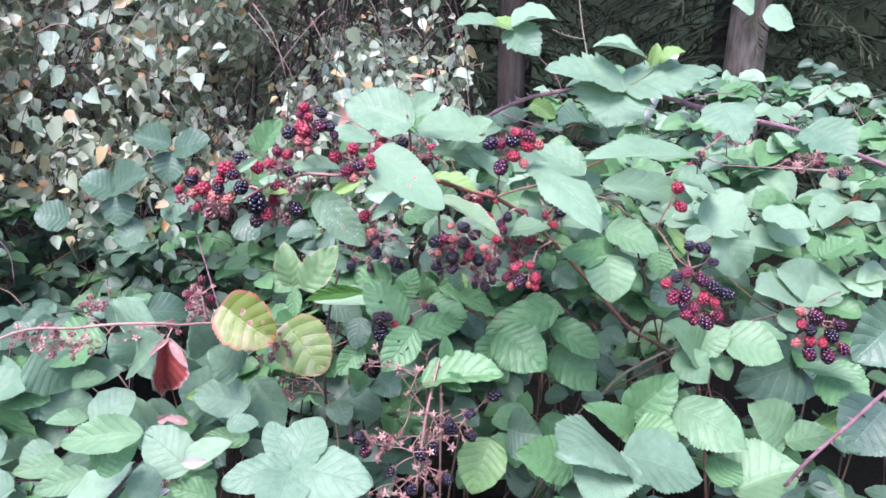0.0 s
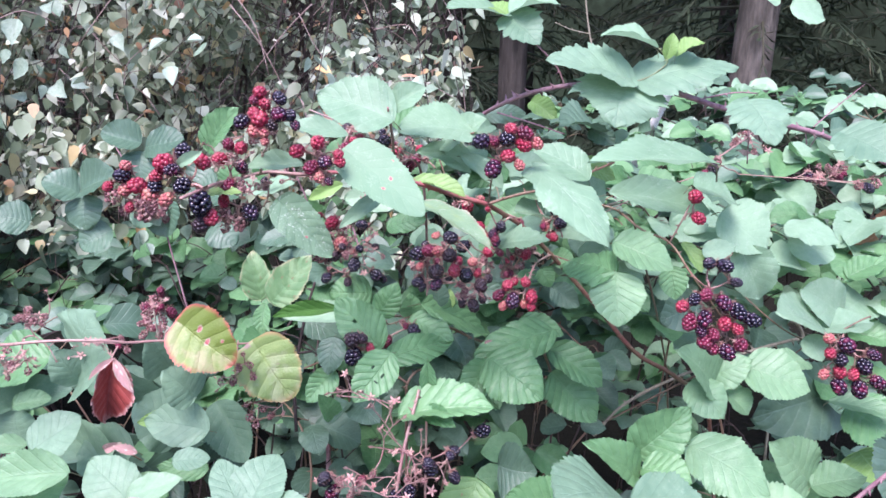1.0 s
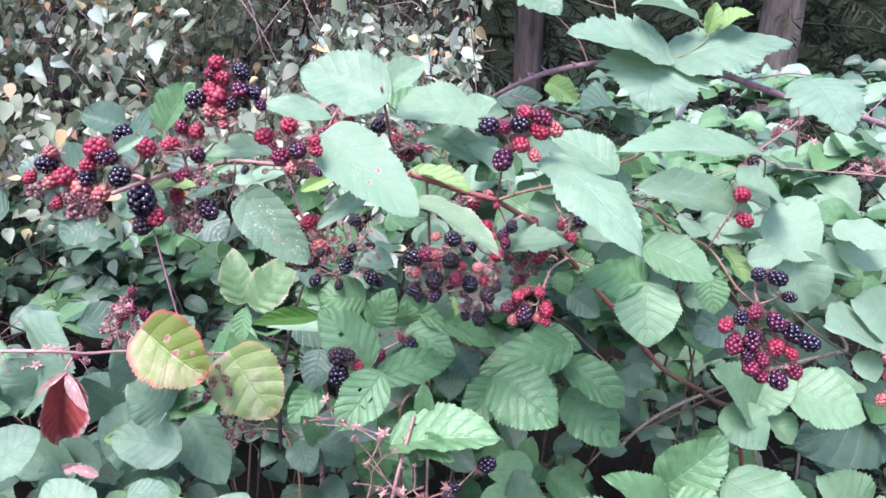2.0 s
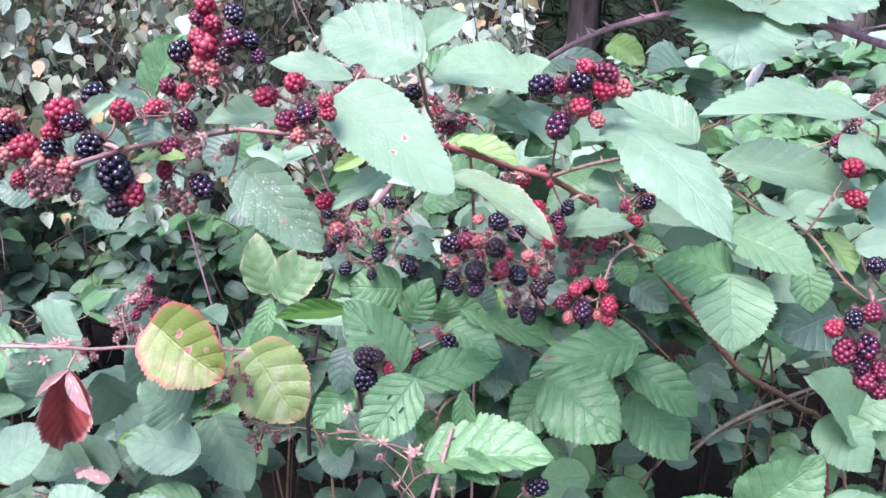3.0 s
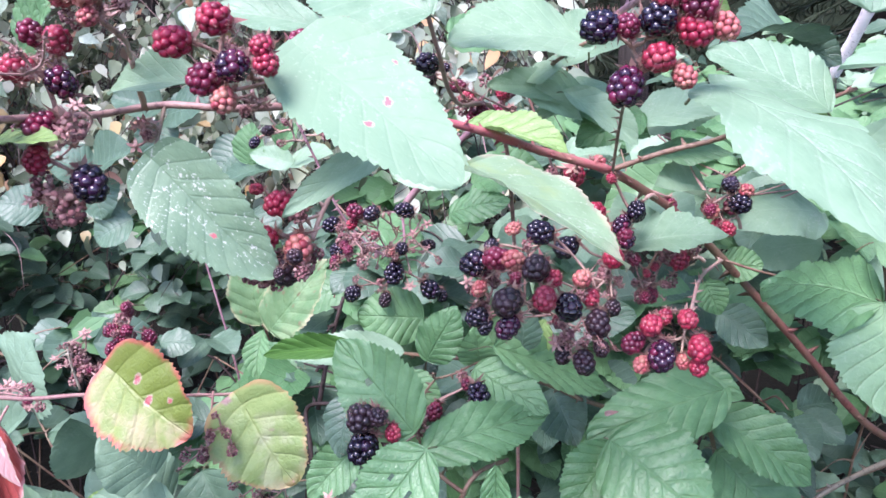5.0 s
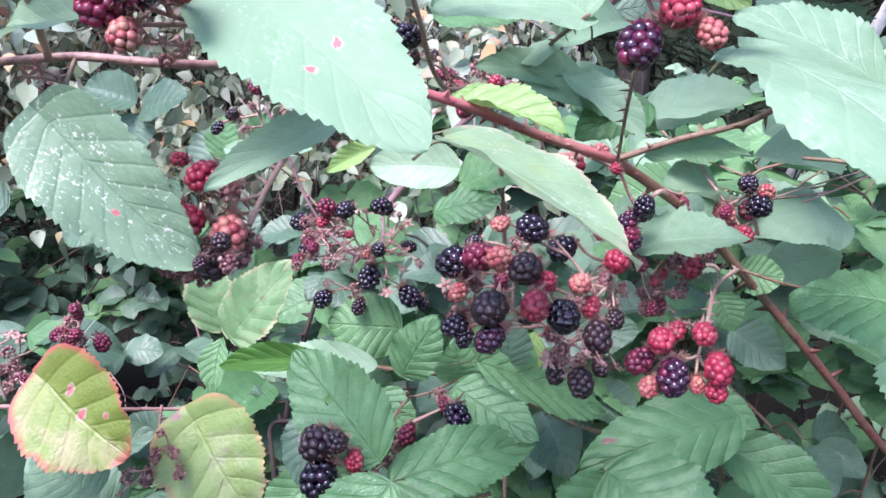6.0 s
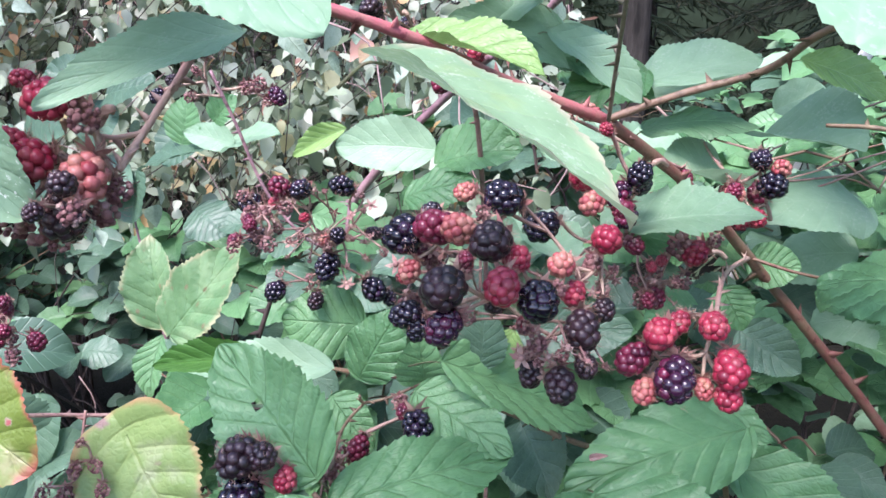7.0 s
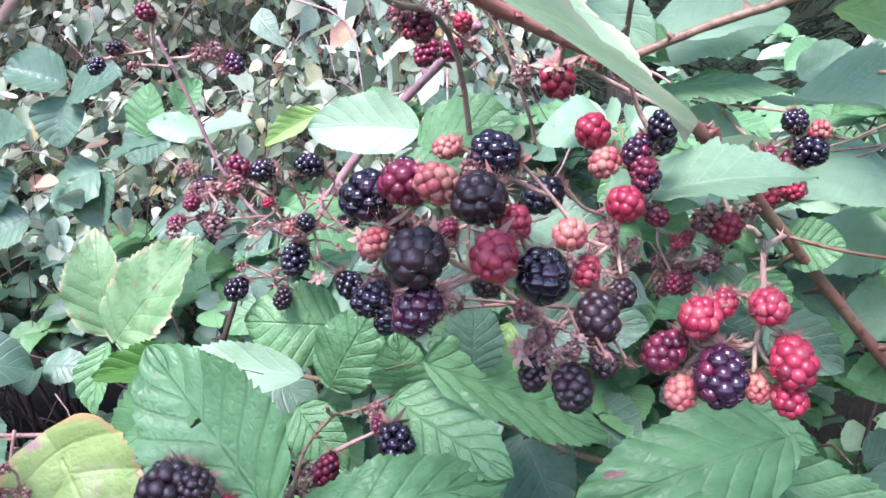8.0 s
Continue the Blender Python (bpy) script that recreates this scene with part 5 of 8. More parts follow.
c.berry("dried", -0.468, 0.960, 1.020, 0.0097)
c.star(-0.455, 0.960, 0.971, 0.0042)
c.berry("dried", -0.372, 0.960, 1.003, 0.0097)
c.berry("dried", -0.366, 0.960, 0.988, 0.0098)
c.berry("dark_red", -0.376, 0.960, 0.994, 0.0084)
c.done(0.0009)

# the cane in the middle, below the fruit

middle_cane = thing("bramble_cane", (-0.050, 1.100, 0.000), "bramble cane with fresh deeply veined green leaves and black berries", "bramble", "bramble canes")
stem(middle_cane, [(-0.049, 0.895, 1.018), (-0.033, 0.900, 0.995), (-0.016, 0.900, 0.982)], 0.0014, 0.0018, STEM_BROWN, name="branch")
stem(middle_cane, [(0.010, 0.930, 0.991), (-0.006, 0.910, 0.993), (-0.016, 0.900, 0.982), (-0.017, 0.900, 0.956), (-0.020, 0.980, 0.750), (-0.040, 1.050, 0.400), (-0.050, 1.100, 0.000)], 0.0016, 0.0024, STEM_BROWN)
stem(middle_cane, [(-0.046, 0.960, 1.037), (-0.046, 0.970, 1.029), (-0.034, 0.980, 1.029), (-0.016, 0.990, 1.036)], 0.0010, 0.0010, STEM_BROWN, thorns=0.01, name="branch")
stem(middle_cane, [(-0.046, 0.970, 1.029), (-0.052, 0.950, 1.023), (-0.049, 0.920, 1.016)], 0.0010, 0.0010, STEM_BROWN, thorns=0.01, name="branch")
stem(middle_cane, [(-0.185, 1.100, 0.930), (-0.176, 1.120, 0.990), (-0.164, 1.130, 1.035)], 0.0030, 0.0020, TWIG, name="branch")
stem(middle_cane, [(-0.180, 1.060, 0.834), (-0.187, 1.080, 0.897), (-0.196, 1.100, 0.930), (-0.160, 1.080, 0.948)], 0.0030, 0.0020, TWIG, name="branch")
BITTEN_LEAF = leaf_mesh(LEAF, 14, "ovate", 8, 80, 0.12, 0.05, 20, 0.02, ((-0.06, 0.54, 0.03), (0.14, 0.58, 0.02), (0.12, 0.50, 0.016)), pleat=0.015)
leaf(middle_cane, (-0.048, 0.895, 1.026), (-0.101, 0.915, 1.077), (0.079, -0.897, 0.434), 0.051, me=BITTEN_LEAF, label="green leaflet with a small ragged hole")
leaf(middle_cane, (-0.040, 0.895, 1.013), (0.035, 0.950, 1.017), (0.340, -0.518, 0.785), 0.040, variant=2)
HOLED_LEAF = leaf_mesh(LEAF, 9, "ovate", 10, 80, 0.06, 0.05, 20, 0.02, ((-0.25, 0.38, 0.042), (-0.2, 0.52, 0.03), (0.25, 0.36, 0.03)))
leaf(middle_cane, (-0.033, 0.860, 1.033), (-0.070, 0.830, 0.989), (0.029, -0.840, 0.541), 0.045, me=HOLED_LEAF, label="green leaflet with small holes eaten through")
leaf(middle_cane, (-0.020, 0.850, 0.966), (0.082, 0.840, 0.982), (-0.175, -0.289, 0.941), 0.058, variant=1)
leaf(middle_cane, (0.006, 0.850, 0.971), (0.039, 0.820, 0.969), (-0.360, -0.463, 0.810), 0.024, variant=1)
leaf(middle_cane, (0.007, 0.870, 1.021), (0.010, 0.870, 0.981), (0.021, -1.000, 0.001), 0.019, shape="slim", variant=1)
leaf(middle_cane, (0.013, 0.860, 0.957), (-0.038, 0.860, 0.962), (0.094, -0.302, 0.949), 0.013, shape="slim", variant=1)
leaf(middle_cane, (-0.113, 0.980, 1.006), (-0.118, 0.960, 0.964), (0.015, -0.903, 0.429), 0.036, LEAF_SHADED, variant=2)
leaf(middle_cane, (-0.113, 0.980, 0.961), (-0.145, 0.960, 0.926), (0.110, -0.899, 0.423), 0.036, variant=1)
leaf(middle_cane, (-0.110, 0.950, 0.914), (-0.125, 0.930, 0.951), (0.712, -0.697, -0.084), 0.027, variant=3)
c = Cluster(middle_cane, (-0.056, 0.890, 1.022), "few black and red berries under a leaf")
c.berry("black", -0.076, 0.880, 1.021, 0.0210)
c.berry("dull", -0.075, 0.880, 1.041, 0.0185)
c.berry("dull", -0.066, 0.880, 1.042, 0.0133)
c.berry("red", -0.058, 0.885, 1.030, 0.0112)
c.berry("dull", -0.082, 0.890, 1.039, 0.0129)
c.done()
c = Cluster(middle_cane, (-0.025, 0.980, 1.030), "black berry and red berries beside a stalk")
c.berry("black", -0.012, 0.945, 1.031, 0.0172)
c.berry("dark_red", -0.043, 0.950, 1.014, 0.0125)
c.berry("dark_red", -0.022, 0.960, 1.031, 0.0098)
c.berry("dried", -0.052, 0.950, 1.008, 0.0109)
c.berry("dried", -0.051, 0.930, 1.008, 0.0129)
c.berry("dried", -0.026, 0.970, 1.031, 0.0101)
c.done()
c = Cluster(middle_cane, (-0.098, 1.100, 1.090), "wide cluster of small black berries on bare stalks")
c.berry("black", -0.154, 1.075, 1.118, 0.0159)
c.berry("dark_red", -0.132, 1.075, 1.129, 0.0157)
c.berry("black", -0.118, 1.075, 1.129, 0.0156)
c.berry("black", -0.089, 1.075, 1.132, 0.0154)
c.berry("black", -0.150, 1.075, 1.096, 0.0138)
c.berry("black", -0.093, 1.075, 1.099, 0.0128)
c.berry("black", -0.100, 1.075, 1.078, 0.0188)
c.berry("black", -0.138, 1.075, 1.057, 0.0155)
c.berry("dull", -0.109, 1.075, 1.053, 0.0124)
c.berry("black", -0.072, 1.090, 1.059, 0.0186)
c.berry("dull", -0.075, 1.100, 1.097, 0.0112)
c.berry("dried", -0.135, 1.075, 1.070, 0.0073)
c.berry("tan", -0.103, 1.075, 1.096, 0.0100)
c.berry("red", -0.116, 1.075, 1.110, 0.0079)
c.berry("red", -0.136, 1.075, 1.119, 0.0100)
c.berry("dried", -0.120, 1.075, 1.097, 0.0053)
c.berry("dried", -0.061, 1.075, 1.089, 0.0075)
c.star(-0.087, 1.075, 1.066, 0.0072)
c.star(-0.114, 1.075, 1.061, 0.0062)
c.berry("dried", -0.128, 1.075, 1.093, 0.0054)
c.star(-0.123, 1.075, 1.123, 0.0053)
c.berry("dried", -0.083, 1.075, 1.097, 0.0053)
c.berry("dried", -0.114, 1.075, 1.068, 0.0068)
c.berry("black", -0.063, 1.100, 1.051, 0.0114)
c.berry("dried", -0.075, 1.075, 1.117, 0.0048)
c.star(-0.098, 1.075, 1.091, 0.0047)
c.done(0.0009)
stem(middle_cane, [(-0.182, 1.080, 1.205), (-0.170, 1.090, 1.170), (-0.153, 1.100, 1.122), (-0.122, 1.100, 1.089), (-0.098, 1.100, 1.090), (-0.115, 1.180, 1.106)], 0.0013, 0.0014, STEM_PURPLE, thorns=0.012, name="fruit_stalk")
c = Cluster(middle_cane, (-0.180, 1.090, 1.188), "withered cluster with two dark berries")
c.berry("black", -0.221, 1.080, 1.188, 0.0101)
c.berry("dark_red", -0.188, 1.080, 1.218, 0.0119)
c.berry("dull", -0.208, 1.080, 1.198, 0.0100)
c.berry("purple", -0.136, 1.080, 1.190, 0.0126)
c.berry("dried", -0.147, 1.080, 1.196, 0.0126)
c.berry("dried", -0.156, 1.080, 1.194, 0.0113)
c.berry("dried", -0.198, 1.080, 1.187, 0.0086)
c.berry("dried", -0.193, 1.080, 1.205, 0.0078)
c.berry("dried", -0.142, 1.080, 1.185, 0.0084)
c.star(-0.207, 1.080, 1.194, 0.0054)
c.done()
stem(middle_cane, [(-0.001, 0.860, 0.992), (-0.008, 0.840, 0.968), (-0.015, 0.820, 0.939), (-0.022, 0.810, 0.891), (-0.028, 0.820, 0.830)], 0.0019, 0.0022, STEM_PINK, thorns=0.012, name="branch")
c = Cluster(middle_cane, (-0.016, 0.820, 0.939), "spent cluster of pink calyces with a few black berries", material=STEM_PINK)
c.star(-0.076, 0.810, 1.030, 0.0058)
c.star(-0.083, 0.810, 1.012, 0.0052)
c.star(-0.094, 0.810, 1.007, 0.0052)
c.star(-0.049, 0.810, 1.005, 0.0052)
c.star(-0.020, 0.810, 1.004, 0.0046)
c.star(-0.014, 0.810, 0.984, 0.0058)
c.star(-0.040, 0.810, 0.969, 0.0053)
c.star(-0.007, 0.810, 0.944, 0.0053)
c.star(-0.082, 0.810, 1.005, 0.0046)
c.star(-0.029, 0.810, 0.944, 0.0047)
c.star(-0.063, 0.810, 0.906, 0.0054)
c.star(-0.089, 0.810, 0.901, 0.0060)
c.star(-0.019, 0.810, 0.911, 0.0054)
c.star(-0.075, 0.810, 0.924, 0.0042)
c.star(0.010, 0.810, 0.948, 0.0047)
c.star(0.019, 0.810, 0.919, 0.0048)
c.star(-0.046, 0.810, 0.904, 0.0054)
c.star(0.002, 0.810, 0.912, 0.0048)
c.star(0.003, 0.810, 0.970, 0.0041)
c.star(-0.029, 0.810, 0.995, 0.0041)
c.star(-0.034, 0.810, 0.897, 0.0054)
c.star(-0.070, 0.810, 0.896, 0.0054)
c.star(-0.106, 0.810, 0.908, 0.0048)
c.star(-0.049, 0.810, 0.949, 0.0041)
c.star(-0.002, 0.810, 0.925, 0.0053)
c.star(0.028, 0.810, 0.933, 0.0042)
c.star(0.031, 0.810, 0.910, 0.0048)
c.berry("dried", -0.010, 0.810, 0.912, 0.0095)
c.berry("dried", -0.046, 0.810, 0.917, 0.0083)
c.berry("dried", -0.082, 0.810, 0.909, 0.0096)
c.berry("black", 0.069, 0.850, 0.950, 0.0174)
c.berry("black", 0.038, 0.840, 0.931, 0.0136)
c.berry("black", 0.013, 0.810, 0.928, 0.0178)
c.berry("black", -0.096, 0.810, 0.910, 0.0167)
c.berry("black", 0.040, 0.830, 0.905, 0.0147)
c.berry("black", -0.007, 0.810, 0.898, 0.0156)
c.berry("purple", -0.088, 0.810, 0.896, 0.0168)
c.berry("black", -0.022, 0.810, 0.891, 0.0168)
c.berry("dark_red", -0.058, 0.810, 0.910, 0.0107)
c.done(0.0009)

c = Cluster(middle_cane, (-0.032, 0.79, 0.904), "spent pink panicle of empty calyces with a few black berries", material=STEM_PINK)
c.star(-0.067, 0.780, 0.930, 0.0071)
c.star(-0.057, 0.785, 0.913, 0.0073)
c.star(-0.082, 0.795, 0.906, 0.0057)
c.star(-0.071, 0.771, 0.906, 0.0080)
c.star(-0.051, 0.780, 0.855, 0.0062)
c.star(-0.023, 0.810, 0.861, 0.0069)
c.star(-0.028, 0.803, 0.877, 0.0069)
c.star(-0.005, 0.796, 0.870, 0.0060)
c.star(-0.083, 0.795, 0.845, 0.0081)
c.star(-0.064, 0.791, 0.848, 0.0077)
c.star(0.022, 0.797, 0.922, 0.0057)
c.star(0.002, 0.800, 0.927, 0.0073)
c.star(-0.009, 0.782, 0.909, 0.0056)
c.star(0.016, 0.805, 0.903, 0.0069)
c.star(-0.042, 0.799, 0.838, 0.0081)
c.star(-0.003, 0.799, 0.838, 0.0083)
c.star(-0.047, 0.786, 1.007, 0.0079)
c.star(-0.023, 0.788, 1.012, 0.0083)
c.star(-0.037, 0.805, 0.974, 0.0058)
c.star(-0.021, 0.775, 0.963, 0.0062)
c.star(-0.008, 0.809, 0.943, 0.0068)
c.star(-0.058, 0.795, 1.017, 0.0064)
c.berry("dried", -0.079, 0.800, 0.911, 0.0092)
c.berry("dried", -0.068, 0.794, 0.901, 0.0098)
c.berry("dried", -0.060, 0.803, 0.911, 0.0107)
c.berry("dried", -0.016, 0.807, 0.867, 0.0108)
c.berry("dried", -0.000, 0.814, 0.851, 0.0110)
c.berry("dried", -0.053, 0.807, 0.856, 0.0085)
c.berry("dried", -0.022, 0.814, 0.879, 0.0109)
c.berry("dried", -0.073, 0.816, 0.826, 0.0097)
c.berry("dried", -0.035, 0.809, 0.855, 0.0086)
c.berry("dried", -0.012, 0.813, 0.876, 0.0097)
c.berry("dried", 0.009, 0.791, 0.922, 0.0082)
c.berry("black", -0.094, 0.790, 0.924, 0.0125)
c.berry("black", -0.057, 0.790, 0.877, 0.0115)
c.berry("black", -0.032, 0.790, 0.854, 0.0140)
c.berry("black", -0.010, 0.790, 0.856, 0.0120)
c.berry("black", 0.012, 0.790, 0.943, 0.0125)
c.berry("black", 0.011, 0.790, 0.870, 0.0135)
c.berry("black", 0.034, 0.790, 0.953, 0.0100)
c.done(0.0008)

# broad leaves below and behind the berries

leafy_cane = thing("bramble_cane", (0.150, 1.250, 0.000), "leafy bramble cane with broad veined green leaves", "bramble", "bramble canes")
stem(leafy_cane, [(-0.149, 1.120, 1.000), (-0.101, 1.080, 1.002), (-0.021, 1.020, 1.023), (0.031, 1.000, 1.017), (0.078, 1.020, 0.991), (0.162, 1.050, 0.966), (0.220, 1.300, 0.700), (0.170, 1.360, 0.300), (0.150, 1.380, 0.000)], 0.0016, 0.0026, STEM_BROWN)
leaf(leafy_cane, (0.168, 1.030, 1.007), (0.063, 0.985, 0.980), (0.156, -0.745, 0.649), 0.055, shape="round", variant=2)
leaf(leafy_cane, (0.081, 0.970, 0.989), (0.146, 0.930, 0.952), (-0.086, -0.753, 0.653), 0.075, variant=2)
leaf(leafy_cane, (0.086, 0.980, 0.978), (0.050, 0.950, 0.935), (-0.018, -0.815, 0.579), 0.046, variant=0)
leaf(leafy_cane, (0.170, 1.060, 0.969), (0.243, 1.040, 0.925), (0.167, -0.767, 0.619), 0.051, variant=1)
leaf(leafy_cane, (0.180, 1.080, 0.926), (0.241, 1.050, 0.868), (0.086, -0.849, 0.521), 0.073, variant=0)
leaf(leafy_cane, (-0.002, 0.965, 1.058), (0.081, 1.030, 1.002), (0.715, -0.455, 0.532), 0.046, variant=0)
leaf(leafy_cane, (-0.060, 1.010, 1.026), (-0.035, 1.010, 1.071), (-0.134, -0.988, 0.077), 0.037, variant=2)
leaf(leafy_cane, (-0.016, 0.990, 1.035), (-0.019, 0.980, 1.067), (0.063, -0.952, -0.298), 0.030, variant=1)
leaf(leafy_cane, (0.016, 0.980, 1.051), (0.015, 0.980, 1.088), (0.009, -1.000, 0.000), 0.027, LEAF_SHADED, variant=0)
leaf(leafy_cane, (-0.079, 1.090, 1.032), (-0.136, 1.080, 1.035), (0.181, -0.938, 0.296), 0.053, shape="round", variant=2)
leaf(leafy_cane, (-0.016, 0.965, 1.040), (0.037, 0.945, 1.019), (0.009, -0.711, 0.704), 0.037, variant=0)
leaf(leafy_cane, (0.031, 1.000, 1.067), (0.025, 1.000, 1.038), (-0.067, -0.998, 0.015), 0.021, LEAF_FRESH, shape="slim", variant=1)
leaf(leafy_cane, (0.128, 1.050, 1.013), (0.184, 1.030, 1.000), (-0.100, -0.728, 0.678), 0.037, variant=0)
leaf(leafy_cane, (0.176, 1.100, 1.045), (0.211, 1.080, 1.025), (-0.238, -0.863, 0.446), 0.035, LEAF_SHADED, variant=1)
leaf(leafy_cane, (-0.074, 1.000, 1.017), (-0.046, 0.990, 0.991), (-0.030, -0.944, 0.330), 0.029, variant=2)
leaf(leafy_cane, (-0.088, 1.040, 1.018), (-0.192, 1.040, 1.010), (-0.053, -0.708, 0.704), 0.031, LEAF_PALE_SHEEN, variant=0)
leaf(leafy_cane, (0.037, 1.030, 0.997), (0.058, 1.000, 0.966), (-0.200, -0.760, 0.618), 0.044, LEAF_SHADED, variant=3)
leaf(leafy_cane, (0.166, 1.060, 1.100), (0.193, 1.050, 1.100), (-0.338, -0.886, 0.318), 0.028, shape="round", variant=0)
leaf(leafy_cane, (0.153, 1.060, 1.083), (0.165, 1.050, 1.060), (-0.042, -0.923, 0.382), 0.026, variant=1)
leaf(leafy_cane, (0.029, 1.080, 1.042), (0.105, 1.080, 1.047), (-0.020, -0.954, 0.300), 0.042, LEAF_SHADED, shape="round", variant=0)
leaf(leafy_cane, (-0.044, 1.180, 1.139), (0.024, 1.160, 1.154), (-0.343, -0.652, 0.676), 0.052, shape="round", variant=1)
leaf(leafy_cane, (-0.061, 1.140, 1.117), (-0.005, 1.140, 1.131), (-0.166, -0.717, 0.677), 0.036, shape="round", variant=2)
leaf(leafy_cane, (0.164, 1.120, 1.138), (0.116, 1.100, 1.152), (0.341, -0.182, 0.922), 0.068, LEAF_PALE_SHEEN, variant=3)
leaf(leafy_cane, (0.259, 1.140, 1.125), (0.171, 1.100, 1.127), (0.267, -0.558, 0.786), 0.059, LEAF_PALE_SHEEN, shape="round", variant=2)

# canes with round pale leaves at the side

side_cane = thing("bramble_cane", (0.460, 1.400, 0.000), "bramble cane with smooth pale leaves and clusters of purple berries", "bramble", "bramble canes")
stem(side_cane, [(0.238, 1.000, 1.172), (0.255, 0.960, 1.159), (0.279, 0.930, 1.151), (0.290, 0.880, 1.128), (0.301, 0.860, 1.118)], 0.0018, 0.0012, STEM_BROWN, name="branch")
stem(side_cane, [(0.186, 1.020, 1.183), (0.209, 1.000, 1.182), (0.238, 1.000, 1.171), (0.285, 1.080, 1.120), (0.420, 1.300, 0.800), (0.460, 1.400, 0.400), (0.460, 1.400, 0.000)], 0.0012, 0.0022, STEM_BROWN)
stem(side_cane, [(0.279, 0.930, 1.151), (0.284, 0.910, 1.181), (0.289, 0.905, 1.199)], 0.0012, 0.0009, STALK, thorns=0.01, name="fruit_stalk")
stem(side_cane, [(0.273, 1.200, 0.770), (0.314, 1.200, 0.823), (0.389, 1.220, 0.860), (0.506, 1.250, 0.896), (0.640, 1.300, 0.912), (0.700, 1.500, 0.800), (0.720, 1.500, 0.000)], 0.0028, 0.0034, STEM_GREY)
stem(side_cane, [(0.460, 1.150, 1.100), (0.411, 1.100, 1.077), (0.535, 1.100, 0.981), (0.626, 1.100, 1.018)], 0.0012, 0.0014, STEM_BROWN, name="branch")
leaf(side_cane, (0.328, 0.950, 1.241), (0.165, 0.860, 1.246), (0.244, -0.391, 0.887), 0.057, LEAF_PALE_SHEEN, shape="slim", variant=0)
leaf(side_cane, (0.222, 0.990, 1.198), (0.361, 1.040, 1.168), (0.300, -0.600, 0.740), 0.056, LEAF_PALE_SHEEN, shape="slim", variant=0)
leaf(side_cane, (0.210, 0.885, 1.125), (0.211, 0.860, 1.071), (0.002, -0.906, 0.424), 0.062, LEAF_LIGHT, variant=0)
leaf(side_cane, (0.210, 0.890, 1.124), (0.157, 0.920, 1.121), (-0.177, -0.207, 0.962), 0.077, variant=2)
leaf(side_cane, (0.209, 0.900, 1.156), (0.271, 0.880, 1.132), (0.101, -0.637, 0.764), 0.058, LEAF_LIGHT, variant=0)
leaf(side_cane, (0.283, 0.930, 1.122), (0.290, 0.920, 1.086), (0.008, -0.964, 0.266), 0.035, variant=0)
leaf(side_cane, (0.297, 0.940, 1.149), (0.316, 0.920, 1.119), (0.211, -0.751, 0.626), 0.021, LEAF_FRESH, shape="slim", variant=1)
leaf(side_cane, (0.315, 0.920, 1.142), (0.350, 0.920, 1.152), (-0.134, -0.856, 0.499), 0.025, LEAF_PALE_SHEEN, variant=0)
leaf(side_cane, (0.324, 1.000, 1.209), (0.381, 1.000, 1.186), (0.350, -0.322, 0.880), 0.091, LEAF_PALE_SHEEN, variant=0)
leaf(side_cane, (0.370, 1.020, 1.173), (0.423, 1.000, 1.129), (0.184, -0.799, 0.572), 0.091, LEAF_PALE_SHEEN, variant=0)
leaf(side_cane, (0.355, 1.020, 1.053), (0.299, 1.000, 1.033), (0.188, -0.907, 0.376), 0.054, LEAF_SHADED, shape="round", variant=0)
leaf(side_cane, (0.389, 1.000, 1.132), (0.422, 1.000, 1.067), (0.126, -0.990, 0.064), 0.062, LEAF_PALE_SHEEN, variant=1)
leaf(side_cane, (0.545, 1.200, 1.100), (0.618, 1.200, 1.084), (0.107, -0.853, 0.511), 0.059, LEAF_PALE_SHEEN, shape="round", variant=0)
leaf(side_cane, (0.615, 1.150, 1.001), (0.534, 1.120, 1.049), (0.491, -0.807, 0.328), 0.072, LEAF_PALE_SHEEN, shape="round", variant=0)
leaf(side_cane, (0.564, 1.100, 0.995), (0.483, 1.080, 1.027), (0.405, -0.229, 0.885), 0.101, LEAF_PALE_SHEEN, variant=0)
leaf(side_cane, (0.569, 1.120, 0.994), (0.644, 1.120, 1.002), (-0.095, -0.302, 0.948), 0.068, LEAF_PALE_SHEEN, variant=0)
leaf(side_cane, (0.532, 1.080, 0.993), (0.546, 1.060, 0.963), (-0.102, -0.843, 0.528), 0.038, LEAF_PALE_SHEEN, variant=0)
leaf(side_cane, (0.512, 1.040, 0.970), (0.463, 1.020, 0.969), (0.080, -0.270, 0.960), 0.044, LEAF_LIGHT, variant=0)
leaf(side_cane, (0.643, 1.200, 1.049), (0.699, 1.200, 1.078), (-0.428, -0.334, 0.840), 0.056, variant=0)
leaf(side_cane, (0.372, 0.990, 0.951), (0.314, 0.970, 1.008), (0.592, -0.727, 0.349), 0.069, LEAF_LIGHT, variant=1)
leaf(side_cane, (0.367, 1.000, 0.956), (0.418, 0.990, 0.990), (-0.469, -0.722, 0.508), 0.049, LEAF_LIGHT, variant=2)
leaf(side_cane, (0.339, 0.980, 0.960), (0.375, 0.950, 0.926), (0.030, -0.733, 0.680), 0.058, LEAF_LIGHT, variant=2)
leaf(side_cane, (0.414, 1.000, 0.977), (0.487, 0.970, 0.958), (-0.089, -0.674, 0.734), 0.075, LEAF_LIGHT, variant=0)
leaf(side_cane, (0.390, 1.000, 0.943), (0.418, 0.980, 0.918), (0.306, -0.550, 0.777), 0.049, LEAF_LIGHT, shape="slim", variant=1)
